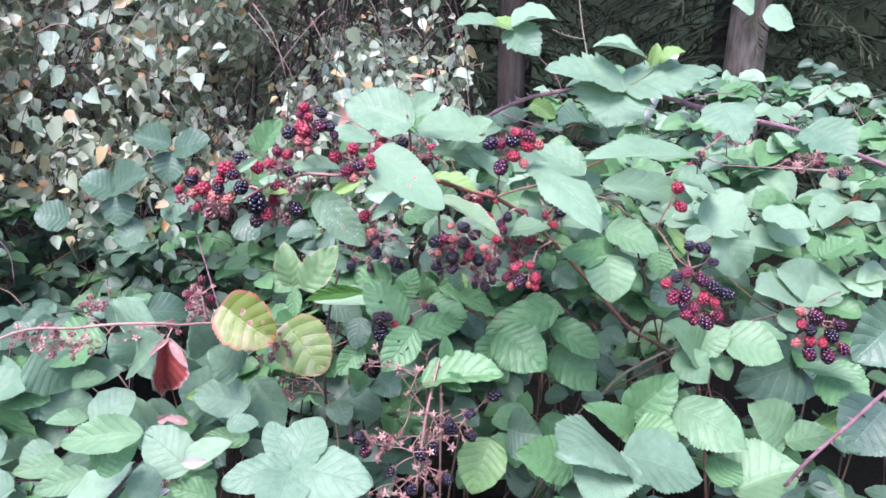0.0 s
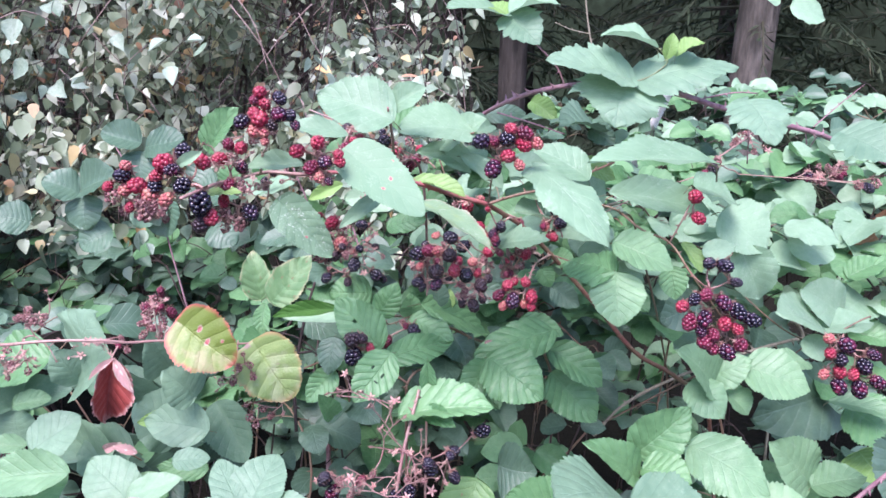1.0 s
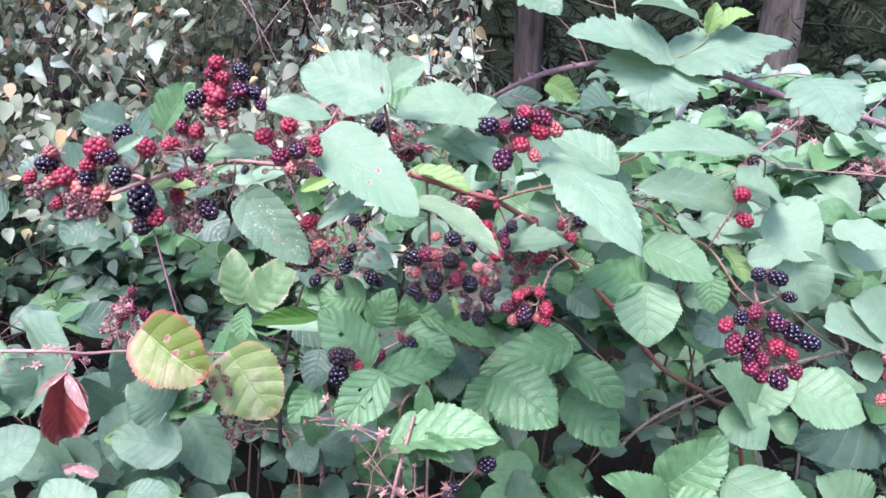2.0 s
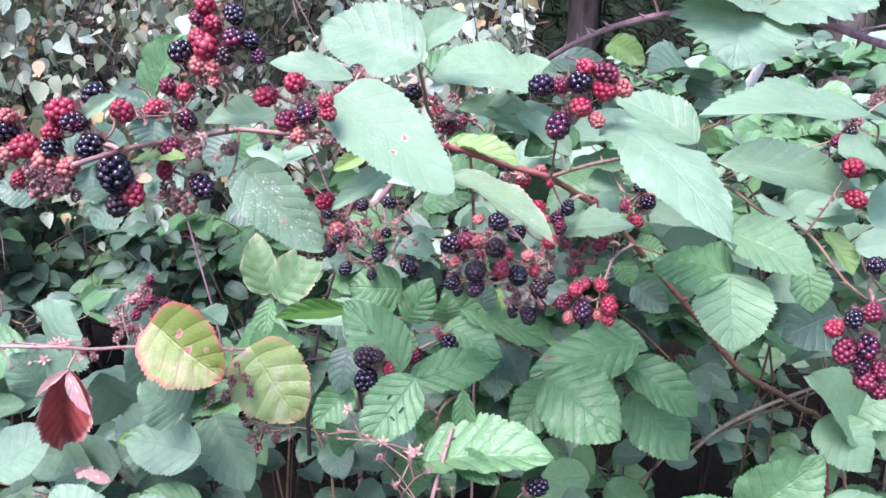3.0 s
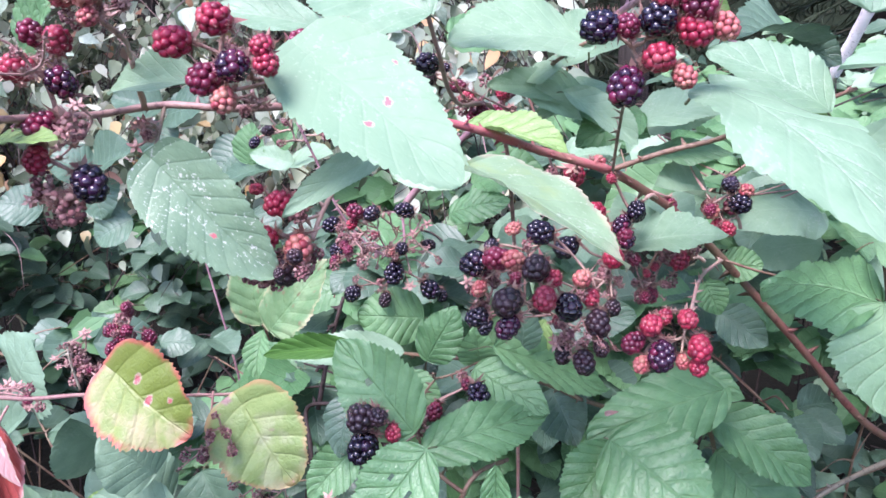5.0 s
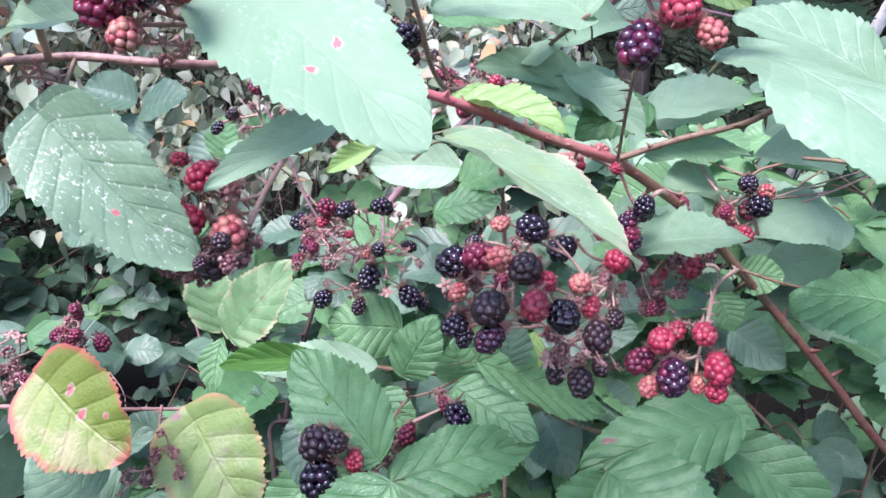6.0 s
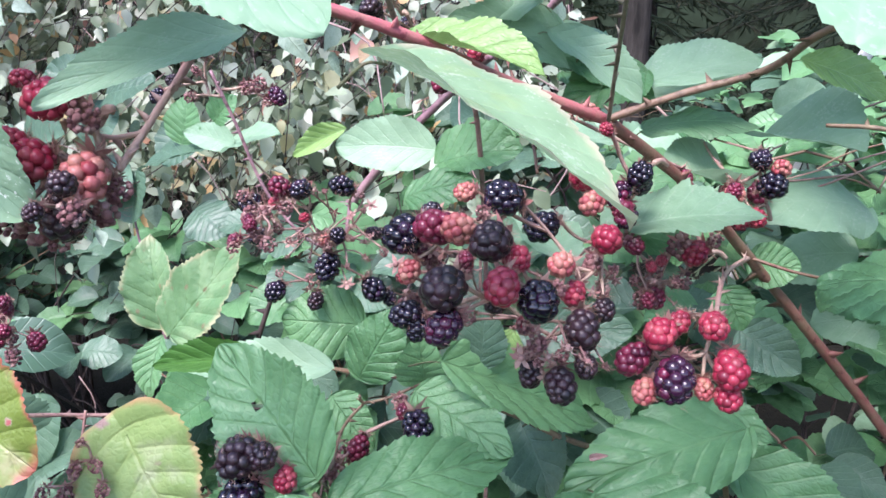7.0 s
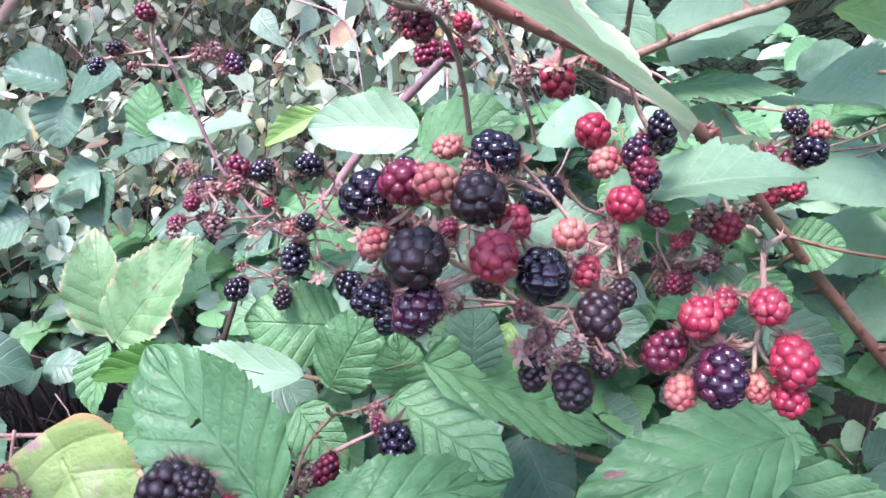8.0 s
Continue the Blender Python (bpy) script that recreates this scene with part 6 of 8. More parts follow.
leaf(side_cane, (0.270, 0.950, 0.876), (0.328, 0.940, 0.944), (-0.352, -0.922, 0.163), 0.065, variant=1)
leaf(side_cane, (0.269, 0.930, 0.853), (0.192, 0.900, 0.915), (0.605, -0.675, 0.423), 0.047, variant=1)
leaf(side_cane, (0.271, 0.920, 0.871), (0.322, 0.890, 0.870), (-0.110, -0.239, 0.965), 0.056, variant=1)
leaf(side_cane, (0.329, 0.930, 0.899), (0.410, 0.880, 0.864), (-0.081, -0.660, 0.746), 0.078, LEAF_LIGHT, variant=2)
leaf(side_cane, (0.509, 0.980, 0.824), (0.441, 0.960, 0.892), (0.491, -0.837, 0.243), 0.076, LEAF_LIGHT, variant=0)
leaf(side_cane, (0.507, 0.970, 0.826), (0.570, 0.960, 0.847), (-0.329, -0.267, 0.906), 0.062, LEAF_LIGHT, variant=0)
leaf(side_cane, (0.585, 1.050, 0.902), (0.637, 1.000, 0.871), (-0.113, -0.610, 0.784), 0.093, variant=0)
leaf(side_cane, (0.554, 1.040, 0.914), (0.623, 1.000, 0.911), (-0.098, -0.246, 0.964), 0.038, LEAF_LIGHT, shape="slim", variant=0)
leaf(side_cane, (0.641, 1.150, 0.885), (0.478, 1.100, 0.857), (0.221, -0.912, 0.347), 0.113, LEAF_SHADED, shape="round", variant=0)
leaf(side_cane, (0.611, 1.050, 0.835), (0.625, 1.000, 0.812), (-0.259, -0.451, 0.854), 0.078, LEAF_FRESH, variant=0)
c = Cluster(side_cane, (0.300, 0.860, 1.127), "hanging cluster of purple and black berries")
c.berry("black", 0.297, 0.850, 1.147, 0.0146)
c.berry("black", 0.313, 0.850, 1.145, 0.0164)
c.berry("red", 0.267, 0.830, 1.106, 0.0139)
c.berry("black", 0.279, 0.830, 1.114, 0.0138)
c.berry("dark_red", 0.290, 0.830, 1.119, 0.0138)
c.berry("purple", 0.308, 0.830, 1.112, 0.0161)
c.berry("black", 0.323, 0.830, 1.103, 0.0173)
c.berry("black", 0.338, 0.830, 1.094, 0.0174)
c.berry("dark_red", 0.276, 0.830, 1.091, 0.0162)
c.berry("purple", 0.291, 0.830, 1.095, 0.0162)
c.berry("red", 0.312, 0.830, 1.089, 0.0151)
c.berry("dark_red", 0.293, 0.830, 1.069, 0.0164)
c.berry("purple", 0.316, 0.830, 1.059, 0.0176)
c.berry("dark_red", 0.331, 0.830, 1.067, 0.0152)
c.berry("dark_red", 0.302, 0.830, 1.062, 0.0140)
c.berry("red", 0.325, 0.830, 1.084, 0.0128)
c.berry("dark_red", 0.301, 0.830, 1.078, 0.0128)
c.berry("purple", 0.288, 0.830, 1.082, 0.0128)
c.berry("black", 0.330, 0.860, 1.125, 0.0119)
c.done()
c = Cluster(side_cane, (0.286, 0.910, 1.181), "two bright red berries")
c.berry("red", 0.293, 0.900, 1.209, 0.0172)
c.berry("red", 0.298, 0.900, 1.186, 0.0154)
c.done(0.0009)
c = Cluster(side_cane, (0.538, 1.050, 1.008), "cluster of purple, black and red berries")
c.berry("tan", 0.506, 0.980, 1.024, 0.0155)
c.berry("purple", 0.528, 0.980, 1.017, 0.0212)
c.berry("black", 0.524, 0.980, 0.998, 0.0185)
c.berry("red", 0.510, 0.980, 1.005, 0.0156)
c.berry("red", 0.525, 0.980, 0.982, 0.0171)
c.berry("black", 0.555, 0.980, 0.989, 0.0213)
c.berry("purple", 0.563, 0.980, 1.005, 0.0156)
c.berry("purple", 0.526, 0.980, 0.963, 0.0201)
c.berry("purple", 0.553, 0.980, 0.960, 0.0215)
c.berry("purple", 0.574, 0.980, 0.969, 0.0186)
c.berry("red", 0.543, 0.980, 0.978, 0.0157)
c.berry("tan", 0.506, 0.980, 0.977, 0.0143)
c.done()
c = Cluster(side_cane, (0.461, 1.250, 1.203), "dark berries behind the leaves")
c.berry("dull", 0.418, 1.200, 1.208, 0.0185)
c.berry("dark_red", 0.407, 1.200, 1.199, 0.0169)
c.berry("dried", 0.423, 1.200, 1.221, 0.0151)
c.berry("purple", 0.660, 1.400, 1.180, 0.0180)
c.berry("dried", 0.676, 1.400, 1.174, 0.0220)
c.berry("dried", 0.772, 1.500, 1.184, 0.0236)
c.berry("dark_red", 0.768, 1.500, 1.173, 0.0172)
c.berry("black", 0.709, 1.300, 1.175, 0.0184)
c.berry("dried", 0.722, 1.300, 1.182, 0.0203)
c.berry("dried", 0.695, 1.300, 1.177, 0.0166)
c.berry("dark_red", 0.179, 1.100, 1.138, 0.0171)
c.berry("red", 0.169, 1.100, 1.120, 0.0156)
c.berry("tan", 0.160, 1.100, 1.137, 0.0140)
c.done(0.0009)
c = Cluster(side_cane, (0.117, 1.300, 1.198), "loose red and black berry behind")
c.berry("black", 0.167, 1.060, 1.162, 0.0117)
c.berry("red", 0.165, 1.050, 1.129, 0.0117)
c.berry("tan", 0.154, 1.060, 1.141, 0.0137)
c.done(0.0009)

# the cane behind with a round pale leaf

back_cane = thing("bramble_cane", (-0.200, 1.400, 0.000), "thick purple bramble cane with a few pale leaves", "bramble", "bramble canes")
stem(back_cane, [(-0.008, 1.220, 1.225), (-0.020, 1.230, 1.216), (-0.050, 1.240, 1.189), (-0.086, 1.250, 1.154), (-0.137, 1.270, 1.094), (-0.171, 1.290, 1.042), (-0.180, 1.340, 0.700), (-0.200, 1.400, 0.300), (-0.200, 1.400, 0.000)], 0.0035, 0.0055, STEM_PURPLE)
stem(back_cane, [(-0.050, 1.240, 1.189), (-0.068, 1.260, 1.180), (-0.123, 1.280, 1.162)], 0.0010, 0.0008, STEM_GREY, thorns=0, name="branch")
leaf(back_cane, (-0.049, 1.190, 1.150), (-0.130, 1.190, 1.149), (-0.001, -0.914, 0.406), 0.046, LEAF_PALE_SHEEN, shape="round", variant=0)
leaf(back_cane, (-0.143, 1.260, 1.160), (-0.201, 1.280, 1.131), (-0.386, -0.912, 0.141), 0.024, LEAF_FRESH, variant=1)
leaf(back_cane, (-0.309, 1.330, 1.133), (-0.387, 1.320, 1.106), (-0.273, -0.349, 0.897), 0.089, LEAF_SHADED, shape="slim", variant=0)
leaf(back_cane, (-0.347, 1.340, 1.135), (-0.337, 1.340, 1.186), (-0.058, -0.998, 0.011), 0.045, variant=0)
leaf(back_cane, (-0.285, 1.330, 1.137), (-0.340, 1.330, 1.147), (0.092, -0.852, 0.516), 0.031, LEAF_PALE_SHEEN, variant=0)
leaf(back_cane, (-0.291, 1.330, 1.132), (-0.232, 1.330, 1.148), (-0.245, -0.311, 0.918), 0.081, LEAF_PALE_SHEEN, variant=0)
leaf(back_cane, (-0.289, 1.300, 1.161), (-0.265, 1.300, 1.187), (-0.154, -0.978, 0.140), 0.031, variant=1)
stem(back_cane, [(-0.312, 1.330, 1.135), (-0.265, 1.330, 1.122), (-0.171, 1.290, 1.042)], 0.0012, 0.0014, STEM_BROWN, name="branch")
leaf(upper_cane, (0.041, 1.050, 1.230), (0.096, 1.050, 1.191), (0.341, -0.804, 0.487), 0.029, LEAF_PALE_SHEEN, shape="slim", variant=1)
leaf(upper_cane, (0.005, 1.060, 1.238), (0.054, 1.050, 1.209), (0.179, -0.795, 0.580), 0.027, LEAF_PALE_SHEEN, variant=0)
leaf(upper_cane, (0.200, 1.120, 1.221), (0.255, 1.120, 1.198), (0.249, -0.769, 0.589), 0.033, LEAF_FRESH, shape="slim", variant=0)
leaf(upper_cane, (0.209, 1.200, 1.188), (0.244, 1.200, 1.204), (-0.260, -0.772, 0.580), 0.029, LEAF_PALE_SHEEN, shape="round", variant=1)

# low leaves nearest the path

near_cane = thing("bramble_cane", (-0.150, 0.900, 0.000), "low bramble shoot with broad smooth leaflets at the front", "bramble", "bramble canes")
stem(near_cane, [(-0.163, 0.735, 0.913), (-0.173, 0.765, 0.853), (-0.150, 0.840, 0.600), (-0.150, 0.880, 0.300), (-0.150, 0.900, 0.000)], 0.0020, 0.0026, STEM_PINK)
leaf(near_cane, (-0.163, 0.735, 0.913), (-0.199, 0.776, 0.947), (0.150, -0.551, 0.821), 0.038, LEAF_DUSTY, shape="round", variant=2)
leaf(near_cane, (-0.163, 0.735, 0.913), (-0.140, 0.783, 0.952), (-0.100, -0.597, 0.796), 0.058, LEAF_DUSTY, shape="round", variant=0)
leaf(near_cane, (-0.163, 0.735, 0.913), (-0.236, 0.712, 0.905), (0.100, -0.597, 0.796), 0.046, LEAF_DUSTY, shape="round", variant=2)
leaf(near_cane, (-0.163, 0.735, 0.913), (-0.070, 0.709, 0.907), (-0.119, -0.596, 0.794), 0.063, LEAF_DUSTY, shape="round", variant=2)
leaf(near_cane, (-0.163, 0.735, 0.913), (-0.171, 0.677, 0.884), (0.050, -0.451, 0.891), 0.060, LEAF_DUSTY, shape="round", variant=0)

near_shoot = thing("bramble_cane", (0.200, 0.850, 0.000), "low bramble shoot with broad pale leaflets at the front", "bramble", "bramble canes")
stem(near_shoot, [(0.221, 0.800, 0.902), (0.232, 0.800, 0.841), (0.200, 0.840, 0.600), (0.200, 0.850, 0.000)], 0.0020, 0.0026, STEM_BROWN)
leaf(near_shoot, (0.218, 0.800, 0.902), (0.132, 0.740, 0.935), (0.392, -0.062, 0.918), 0.112, LEAF_DUSTY, variant=2)
leaf(near_shoot, (0.217, 0.790, 0.903), (0.166, 0.720, 0.881), (-0.003, -0.305, 0.952), 0.081, LEAF_DUSTY, variant=2)
leaf(near_shoot, (0.225, 0.800, 0.898), (0.315, 0.780, 0.878), (0.132, -0.333, 0.934), 0.106, LEAF_DUSTY, variant=0)
leaf(near_shoot, (0.177, 0.880, 0.832), (0.100, 0.860, 0.867), (0.443, -0.676, 0.589), 0.063, variant=0)
leaf(near_shoot, (0.068, 0.880, 0.873), (0.044, 0.850, 0.810), (-0.063, -0.893, 0.445), 0.065, LEAF_BLIGHTED, variant=0)
leaf(near_shoot, (0.102, 0.980, 0.836), (0.149, 0.960, 0.838), (-0.384, -0.871, 0.308), 0.075, LEAF_SHADED, variant=1)
leaf(near_shoot, (0.375, 0.900, 0.806), (0.420, 0.920, 0.820), (-0.141, -0.368, 0.919), 0.052, variant=2)
leaf(near_shoot, (0.408, 0.900, 0.789), (0.497, 0.900, 0.825), (-0.356, -0.323, 0.877), 0.103, LEAF_LIGHT, variant=3)
leaf(near_shoot, (0.596, 0.900, 0.918), (0.542, 0.880, 0.862), (-0.225, -0.830, 0.511), 0.092, LEAF_SHADED, variant=0)
leaf(near_shoot, (0.559, 0.850, 1.062), (0.492, 0.820, 1.015), (0.126, -0.910, 0.394), 0.082, LEAF_SHADED, variant=1)
stem(near_shoot, [(0.450, 0.850, 0.829), (0.464, 0.830, 0.877), (0.500, 0.820, 0.930), (0.547, 0.800, 0.995), (0.620, 0.850, 0.900), (0.660, 0.900, 0.300), (0.660, 0.900, 0.000)], 0.0028, 0.0026, STEM_PURPLE, thorns=0.02)

left_cane = thing("bramble_cane", (-0.500, 1.200, 0.000), "low bramble cane with rounded dull green leaves", "bramble", "bramble canes")
stem(left_cane, [(-0.496, 1.180, 0.840), (-0.425, 1.190, 0.805), (-0.332, 1.190, 0.800), (-0.214, 1.180, 0.810), (-0.200, 1.150, 0.600), (-0.500, 1.200, 0.000)], 0.0024, 0.0018, STEM_BROWN)
leaf(left_cane, (-0.513, 0.985, 0.834), (-0.460, 1.016, 0.869), (0.000, -0.751, 0.661), 0.066, LEAF_DUSTY, shape="round", variant=0)
leaf(left_cane, (-0.527, 0.996, 0.835), (-0.583, 0.983, 0.835), (0.149, -0.648, 0.747), 0.027, LEAF_LIGHT, variant=1)
leaf(left_cane, (-0.333, 0.745, 0.947), (-0.421, 0.736, 0.937), (0.000, -0.751, 0.661), 0.044, LEAF_LIGHT, variant=1)
leaf(left_cane, (-0.391, 0.751, 0.899), (-0.346, 0.770, 0.931), (0.101, -0.909, 0.404), 0.043, LEAF, shape="round", variant=3)
leaf(left_cane, (-0.576, 0.982, 0.792), (-0.614, 0.959, 0.780), (0.149, -0.648, 0.747), 0.045, LEAF_DUSTY, shape="round", variant=0)
leaf(left_cane, (-0.429, 0.807, 0.856), (-0.495, 0.793, 0.840), (0.000, -0.751, 0.661), 0.035, LEAF_LIGHT, variant=0)
leaf(left_cane, (-0.438, 0.765, 0.838), (-0.367, 0.795, 0.883), (-0.150, -0.699, 0.699), 0.042, LEAF_PALE_SHEEN, variant=2)
leaf(left_cane, (-0.351, 0.785, 0.835), (-0.369, 0.815, 0.869), (0.000, -0.751, 0.661), 0.043, LEAF_DUSTY, shape="round", variant=2)
leaf(left_cane, (-0.344, 0.903, 0.810), (-0.414, 0.937, 0.849), (0.000, -0.751, 0.661), 0.066, LEAF_DUSTY, shape="round", variant=2)
leaf(left_cane, (-0.328, 0.856, 0.853), (-0.269, 0.864, 0.873), (-0.150, -0.699, 0.699), 0.035, LEAF_PALE_SHEEN, variant=0)
leaf(left_cane, (-0.259, 0.816, 0.922), (-0.222, 0.824, 0.922), (0.149, -0.648, 0.747), 0.026, LEAF_DUSTY, shape="round", variant=0)
leaf(left_cane, (-0.284, 0.997, 0.865), (-0.370, 1.003, 0.872), (0.000, -0.751, 0.661), 0.061, LEAF_DUSTY, variant=0)
leaf(left_cane, (-0.330, 1.025, 0.872), (-0.385, 1.015, 0.863), (0.101, -0.909, 0.404), 0.024, LEAF_FRESH, variant=1)
leaf(left_cane, (-0.721, 1.047, 0.856), (-0.642, 1.053, 0.864), (0.000, -0.751, 0.661), 0.067, LEAF_DUSTY, shape="round", variant=0)
leaf(left_cane, (-0.659, 1.072, 0.816), (-0.600, 1.087, 0.817), (0.149, -0.648, 0.747), 0.055, LEAF_DUSTY, shape="round", variant=2)
leaf(left_cane, (-0.614, 1.096, 0.857), (-0.517, 1.104, 0.867), (0.000, -0.751, 0.661), 0.057, LEAF_DUSTY, shape="round", variant=0)
leaf(left_cane, (-0.574, 1.052, 0.865), (-0.528, 1.068, 0.870), (0.149, -0.648, 0.747), 0.030, LEAF_LIGHT, shape="round", variant=1)
leaf(left_cane, (-0.410, 1.172, 0.913), (-0.394, 1.148, 0.856), (0.101, -0.909, 0.404), 0.050, LEAF_DUSTY, shape="round", variant=0)
leaf(left_cane, (-0.419, 1.145, 0.867), (-0.511, 1.134, 0.855), (0.000, -0.751, 0.661), 0.055, LEAF_DUSTY, shape="round", variant=2)
leaf(left_cane, (-0.418, 1.153, 0.843), (-0.349, 1.168, 0.874), (-0.150, -0.699, 0.699), 0.046, LEAF_SHADED, shape="round", variant=1)
leaf(left_cane, (-0.296, 1.074, 0.867), (-0.248, 1.046, 0.791), (0.101, -0.909, 0.404), 0.066, LEAF_DUSTY, variant=3)
leaf(left_cane, (-0.734, 1.109, 0.771), (-0.651, 1.091, 0.751), (0.000, -0.751, 0.661), 0.056, LEAF_SHADED, shape="round", variant=0)
leaf(left_cane, (-0.288, 0.999, 0.806), (-0.356, 1.000, 0.807), (0.000, -0.751, 0.661), 0.034, LEAF, variant=2)
leaf(left_cane, (-0.552, 0.960, 0.780), (-0.616, 0.941, 0.776), (0.149, -0.648, 0.747), 0.036, LEAF_LIGHT, variant=0)
leaf(left_cane, (-0.309, 0.895, 0.770), (-0.374, 0.905, 0.780), (0.000, -0.751, 0.661), 0.041, LEAF, variant=0)
leaf(left_cane, (-0.628, 0.955, 0.811), (-0.672, 0.944, 0.799), (0.000, -0.751, 0.661), 0.049, LEAF_DUSTY, shape="round", variant=0)
leaf(left_cane, (-0.590, 0.896, 0.777), (-0.656, 0.904, 0.787), (0.000, -0.751, 0.661), 0.047, LEAF_DUSTY, shape="round", variant=2)
leaf(left_cane, (-0.311, 0.798, 0.880), (-0.282, 0.802, 0.881), (0.101, -0.858, 0.504), 0.014, LEAF_BLEACHED, shape="slim", variant=1, label="small curled bleached leaflet")
leaf(left_cane, (-0.366, 0.958, 0.851), (-0.396, 0.963, 0.856), (0.000, -0.751, 0.661), 0.013, LEAF_DEAD_PALE, shape="jagged", variant=3, label="dried pink leaflet")
leaf(left_cane, (-0.331, 0.803, 0.840), (-0.356, 0.797, 0.834), (0.000, -0.751, 0.661), 0.010, LEAF_BLEACHED, shape="slim", variant=1, label="small curled bleached leaflet")
leaf(left_cane, (-0.299, 1.000, 0.911), (-0.332, 0.980, 0.954), (0.646, -0.750, 0.140), 0.058, LEAF_DUSTY, shape="round", variant=1)
leaf(left_cane, (-0.448, 1.000, 0.927), (-0.467, 0.980, 0.978), (0.504, -0.852, -0.142), 0.050, LEAF_DUSTY, shape="round", variant=2)
leaf(left_cane, (-0.457, 1.000, 0.917), (-0.395, 0.980, 0.970), (-0.544, -0.762, 0.350), 0.067, LEAF_DUSTY, shape="round", variant=3)
leaf(leafy_cane, (0.077, 0.975, 1.007), (0.085, 0.970, 1.012), (-0.627, -0.663, 0.409), 0.004, LEAF_DEAD_PALE, shape="jagged", variant=1, label="small dried pink petal stuck to a leaf")
leaf(left_cane, (-0.777, 1.100, 0.908), (-0.792, 1.025, 0.894), (0.179, -0.208, 0.962), 0.101, LEAF_DUSTY, shape="round", variant=2)
leaf(left_cane, (-0.701, 1.082, 0.909), (-0.789, 1.080, 0.924), (0.121, -0.741, 0.660), 0.079, LEAF_DUSTY, variant=3)
leaf(left_cane, (-0.625, 1.053, 0.919), (-0.586, 1.075, 0.853), (0.608, -0.787, 0.105), 0.091, LEAF_DUSTY, shape="round", variant=0)
leaf(left_cane, (-0.541, 1.096, 0.919), (-0.630, 1.087, 0.892), (-0.141, -0.697, 0.703), 0.089, shape="round", variant=1)
leaf(left_cane, (-0.487, 1.084, 0.929), (-0.460, 1.078, 0.996), (-0.497, -0.858, 0.129), 0.124, LEAF_DUSTY, variant=2)
leaf(left_cane, (-0.368, 1.093, 0.914), (-0.380, 1.060, 0.977), (0.726, -0.656, -0.206), 0.074, LEAF_DUSTY, variant=3)
leaf(left_cane, (-0.790, 1.129, 0.844), (-0.628, 1.026, 0.866), (-0.471, -0.605, 0.642), 0.093, LEAF_DUSTY, shape="round", variant=0)
leaf(left_cane, (-0.715, 1.111, 0.848), (-0.609, 1.046, 0.837), (-0.315, -0.643, 0.698), 0.087, variant=1)
leaf(left_cane, (-0.672, 1.126, 0.859), (-0.579, 1.088, 0.838), (-0.100, -0.659, 0.746), 0.081, LEAF_DUSTY, shape="round", variant=2)
leaf(left_cane, (-0.425, 1.128, 0.846), (-0.435, 1.077, 0.914), (0.400, -0.761, -0.510), 0.084, LEAF_DUSTY, shape="round", variant=3)
leaf(left_cane, (-0.770, 1.097, 0.768), (-0.764, 1.029, 0.751), (-0.163, -0.258, 0.952), 0.135, shape="round", variant=0)
leaf(left_cane, (-0.693, 1.097, 0.785), (-0.711, 1.087, 0.728), (-0.099, -0.973, 0.209), 0.086, shape="round", variant=1)
leaf(left_cane, (-0.661, 1.111, 0.779), (-0.610, 1.079, 0.746), (0.067, -0.665, 0.744), 0.080, LEAF_DUSTY, shape="round", variant=2)
leaf(left_cane, (-0.580, 1.068, 0.803), (-0.587, 1.076, 0.855), (0.037, -0.986, 0.165), 0.086, LEAF_DUSTY, variant=3)
leaf(left_cane, (-0.503, 1.117, 0.799), (-0.515, 1.051, 0.780), (-0.013, -0.275, 0.961), 0.123, LEAF_DUSTY, shape="round", variant=0)
leaf(left_cane, (-0.415, 1.060, 0.797), (-0.495, 1.057, 0.780), (-0.115, -0.730, 0.674), 0.080, LEAF_DUSTY, shape="round", variant=1)
leaf(left_cane, (-0.346, 1.084, 0.818), (-0.404, 1.056, 0.872), (0.651, -0.672, 0.353), 0.095, LEAF_DUSTY, shape="round", variant=2)
leaf(left_cane, (-0.777, 1.066, 0.739), (-0.681, 1.053, 0.734), (-0.056, -0.702, 0.710), 0.096, LEAF_DUSTY, variant=3)
leaf(left_cane, (-0.702, 1.103, 0.734), (-0.666, 1.056, 0.828), (-0.219, -0.905, -0.365), 0.102, shape="round", variant=0)
leaf(left_cane, (-0.609, 1.053, 0.733), (-0.564, 1.076, 0.680), (0.659, -0.707, 0.257), 0.086, LEAF_DUSTY, shape="round", variant=1)
leaf(left_cane, (-0.607, 1.103, 0.713), (-0.546, 1.057, 0.689), (-0.257, -0.693, 0.674), 0.088, LEAF_PALE_SHEEN, shape="round", variant=2)
leaf(left_cane, (-0.475, 1.068, 0.744), (-0.425, 1.029, 0.813), (-0.767, -0.606, 0.212), 0.150, LEAF_PALE_SHEEN, shape="round", variant=3)
leaf(left_cane, (-0.449, 1.089, 0.718), (-0.365, 1.060, 0.683), (-0.011, -0.780, 0.626), 0.084, shape="round", variant=0)
leaf(left_cane, (-0.775, 1.060, 0.670), (-0.674, 1.029, 0.691), (-0.346, -0.684, 0.643), 0.074, LEAF_PALE_SHEEN, variant=1)
leaf(left_cane, (-0.730, 1.102, 0.665), (-0.746, 1.061, 0.633), (0.006, -0.611, 0.792), 0.102, LEAF_DUSTY, shape="round", variant=2)
leaf(left_cane, (-0.672, 1.095, 0.683), (-0.636, 1.023, 0.792), (-0.285, -0.840, -0.462), 0.130, LEAF_DUSTY, variant=3)
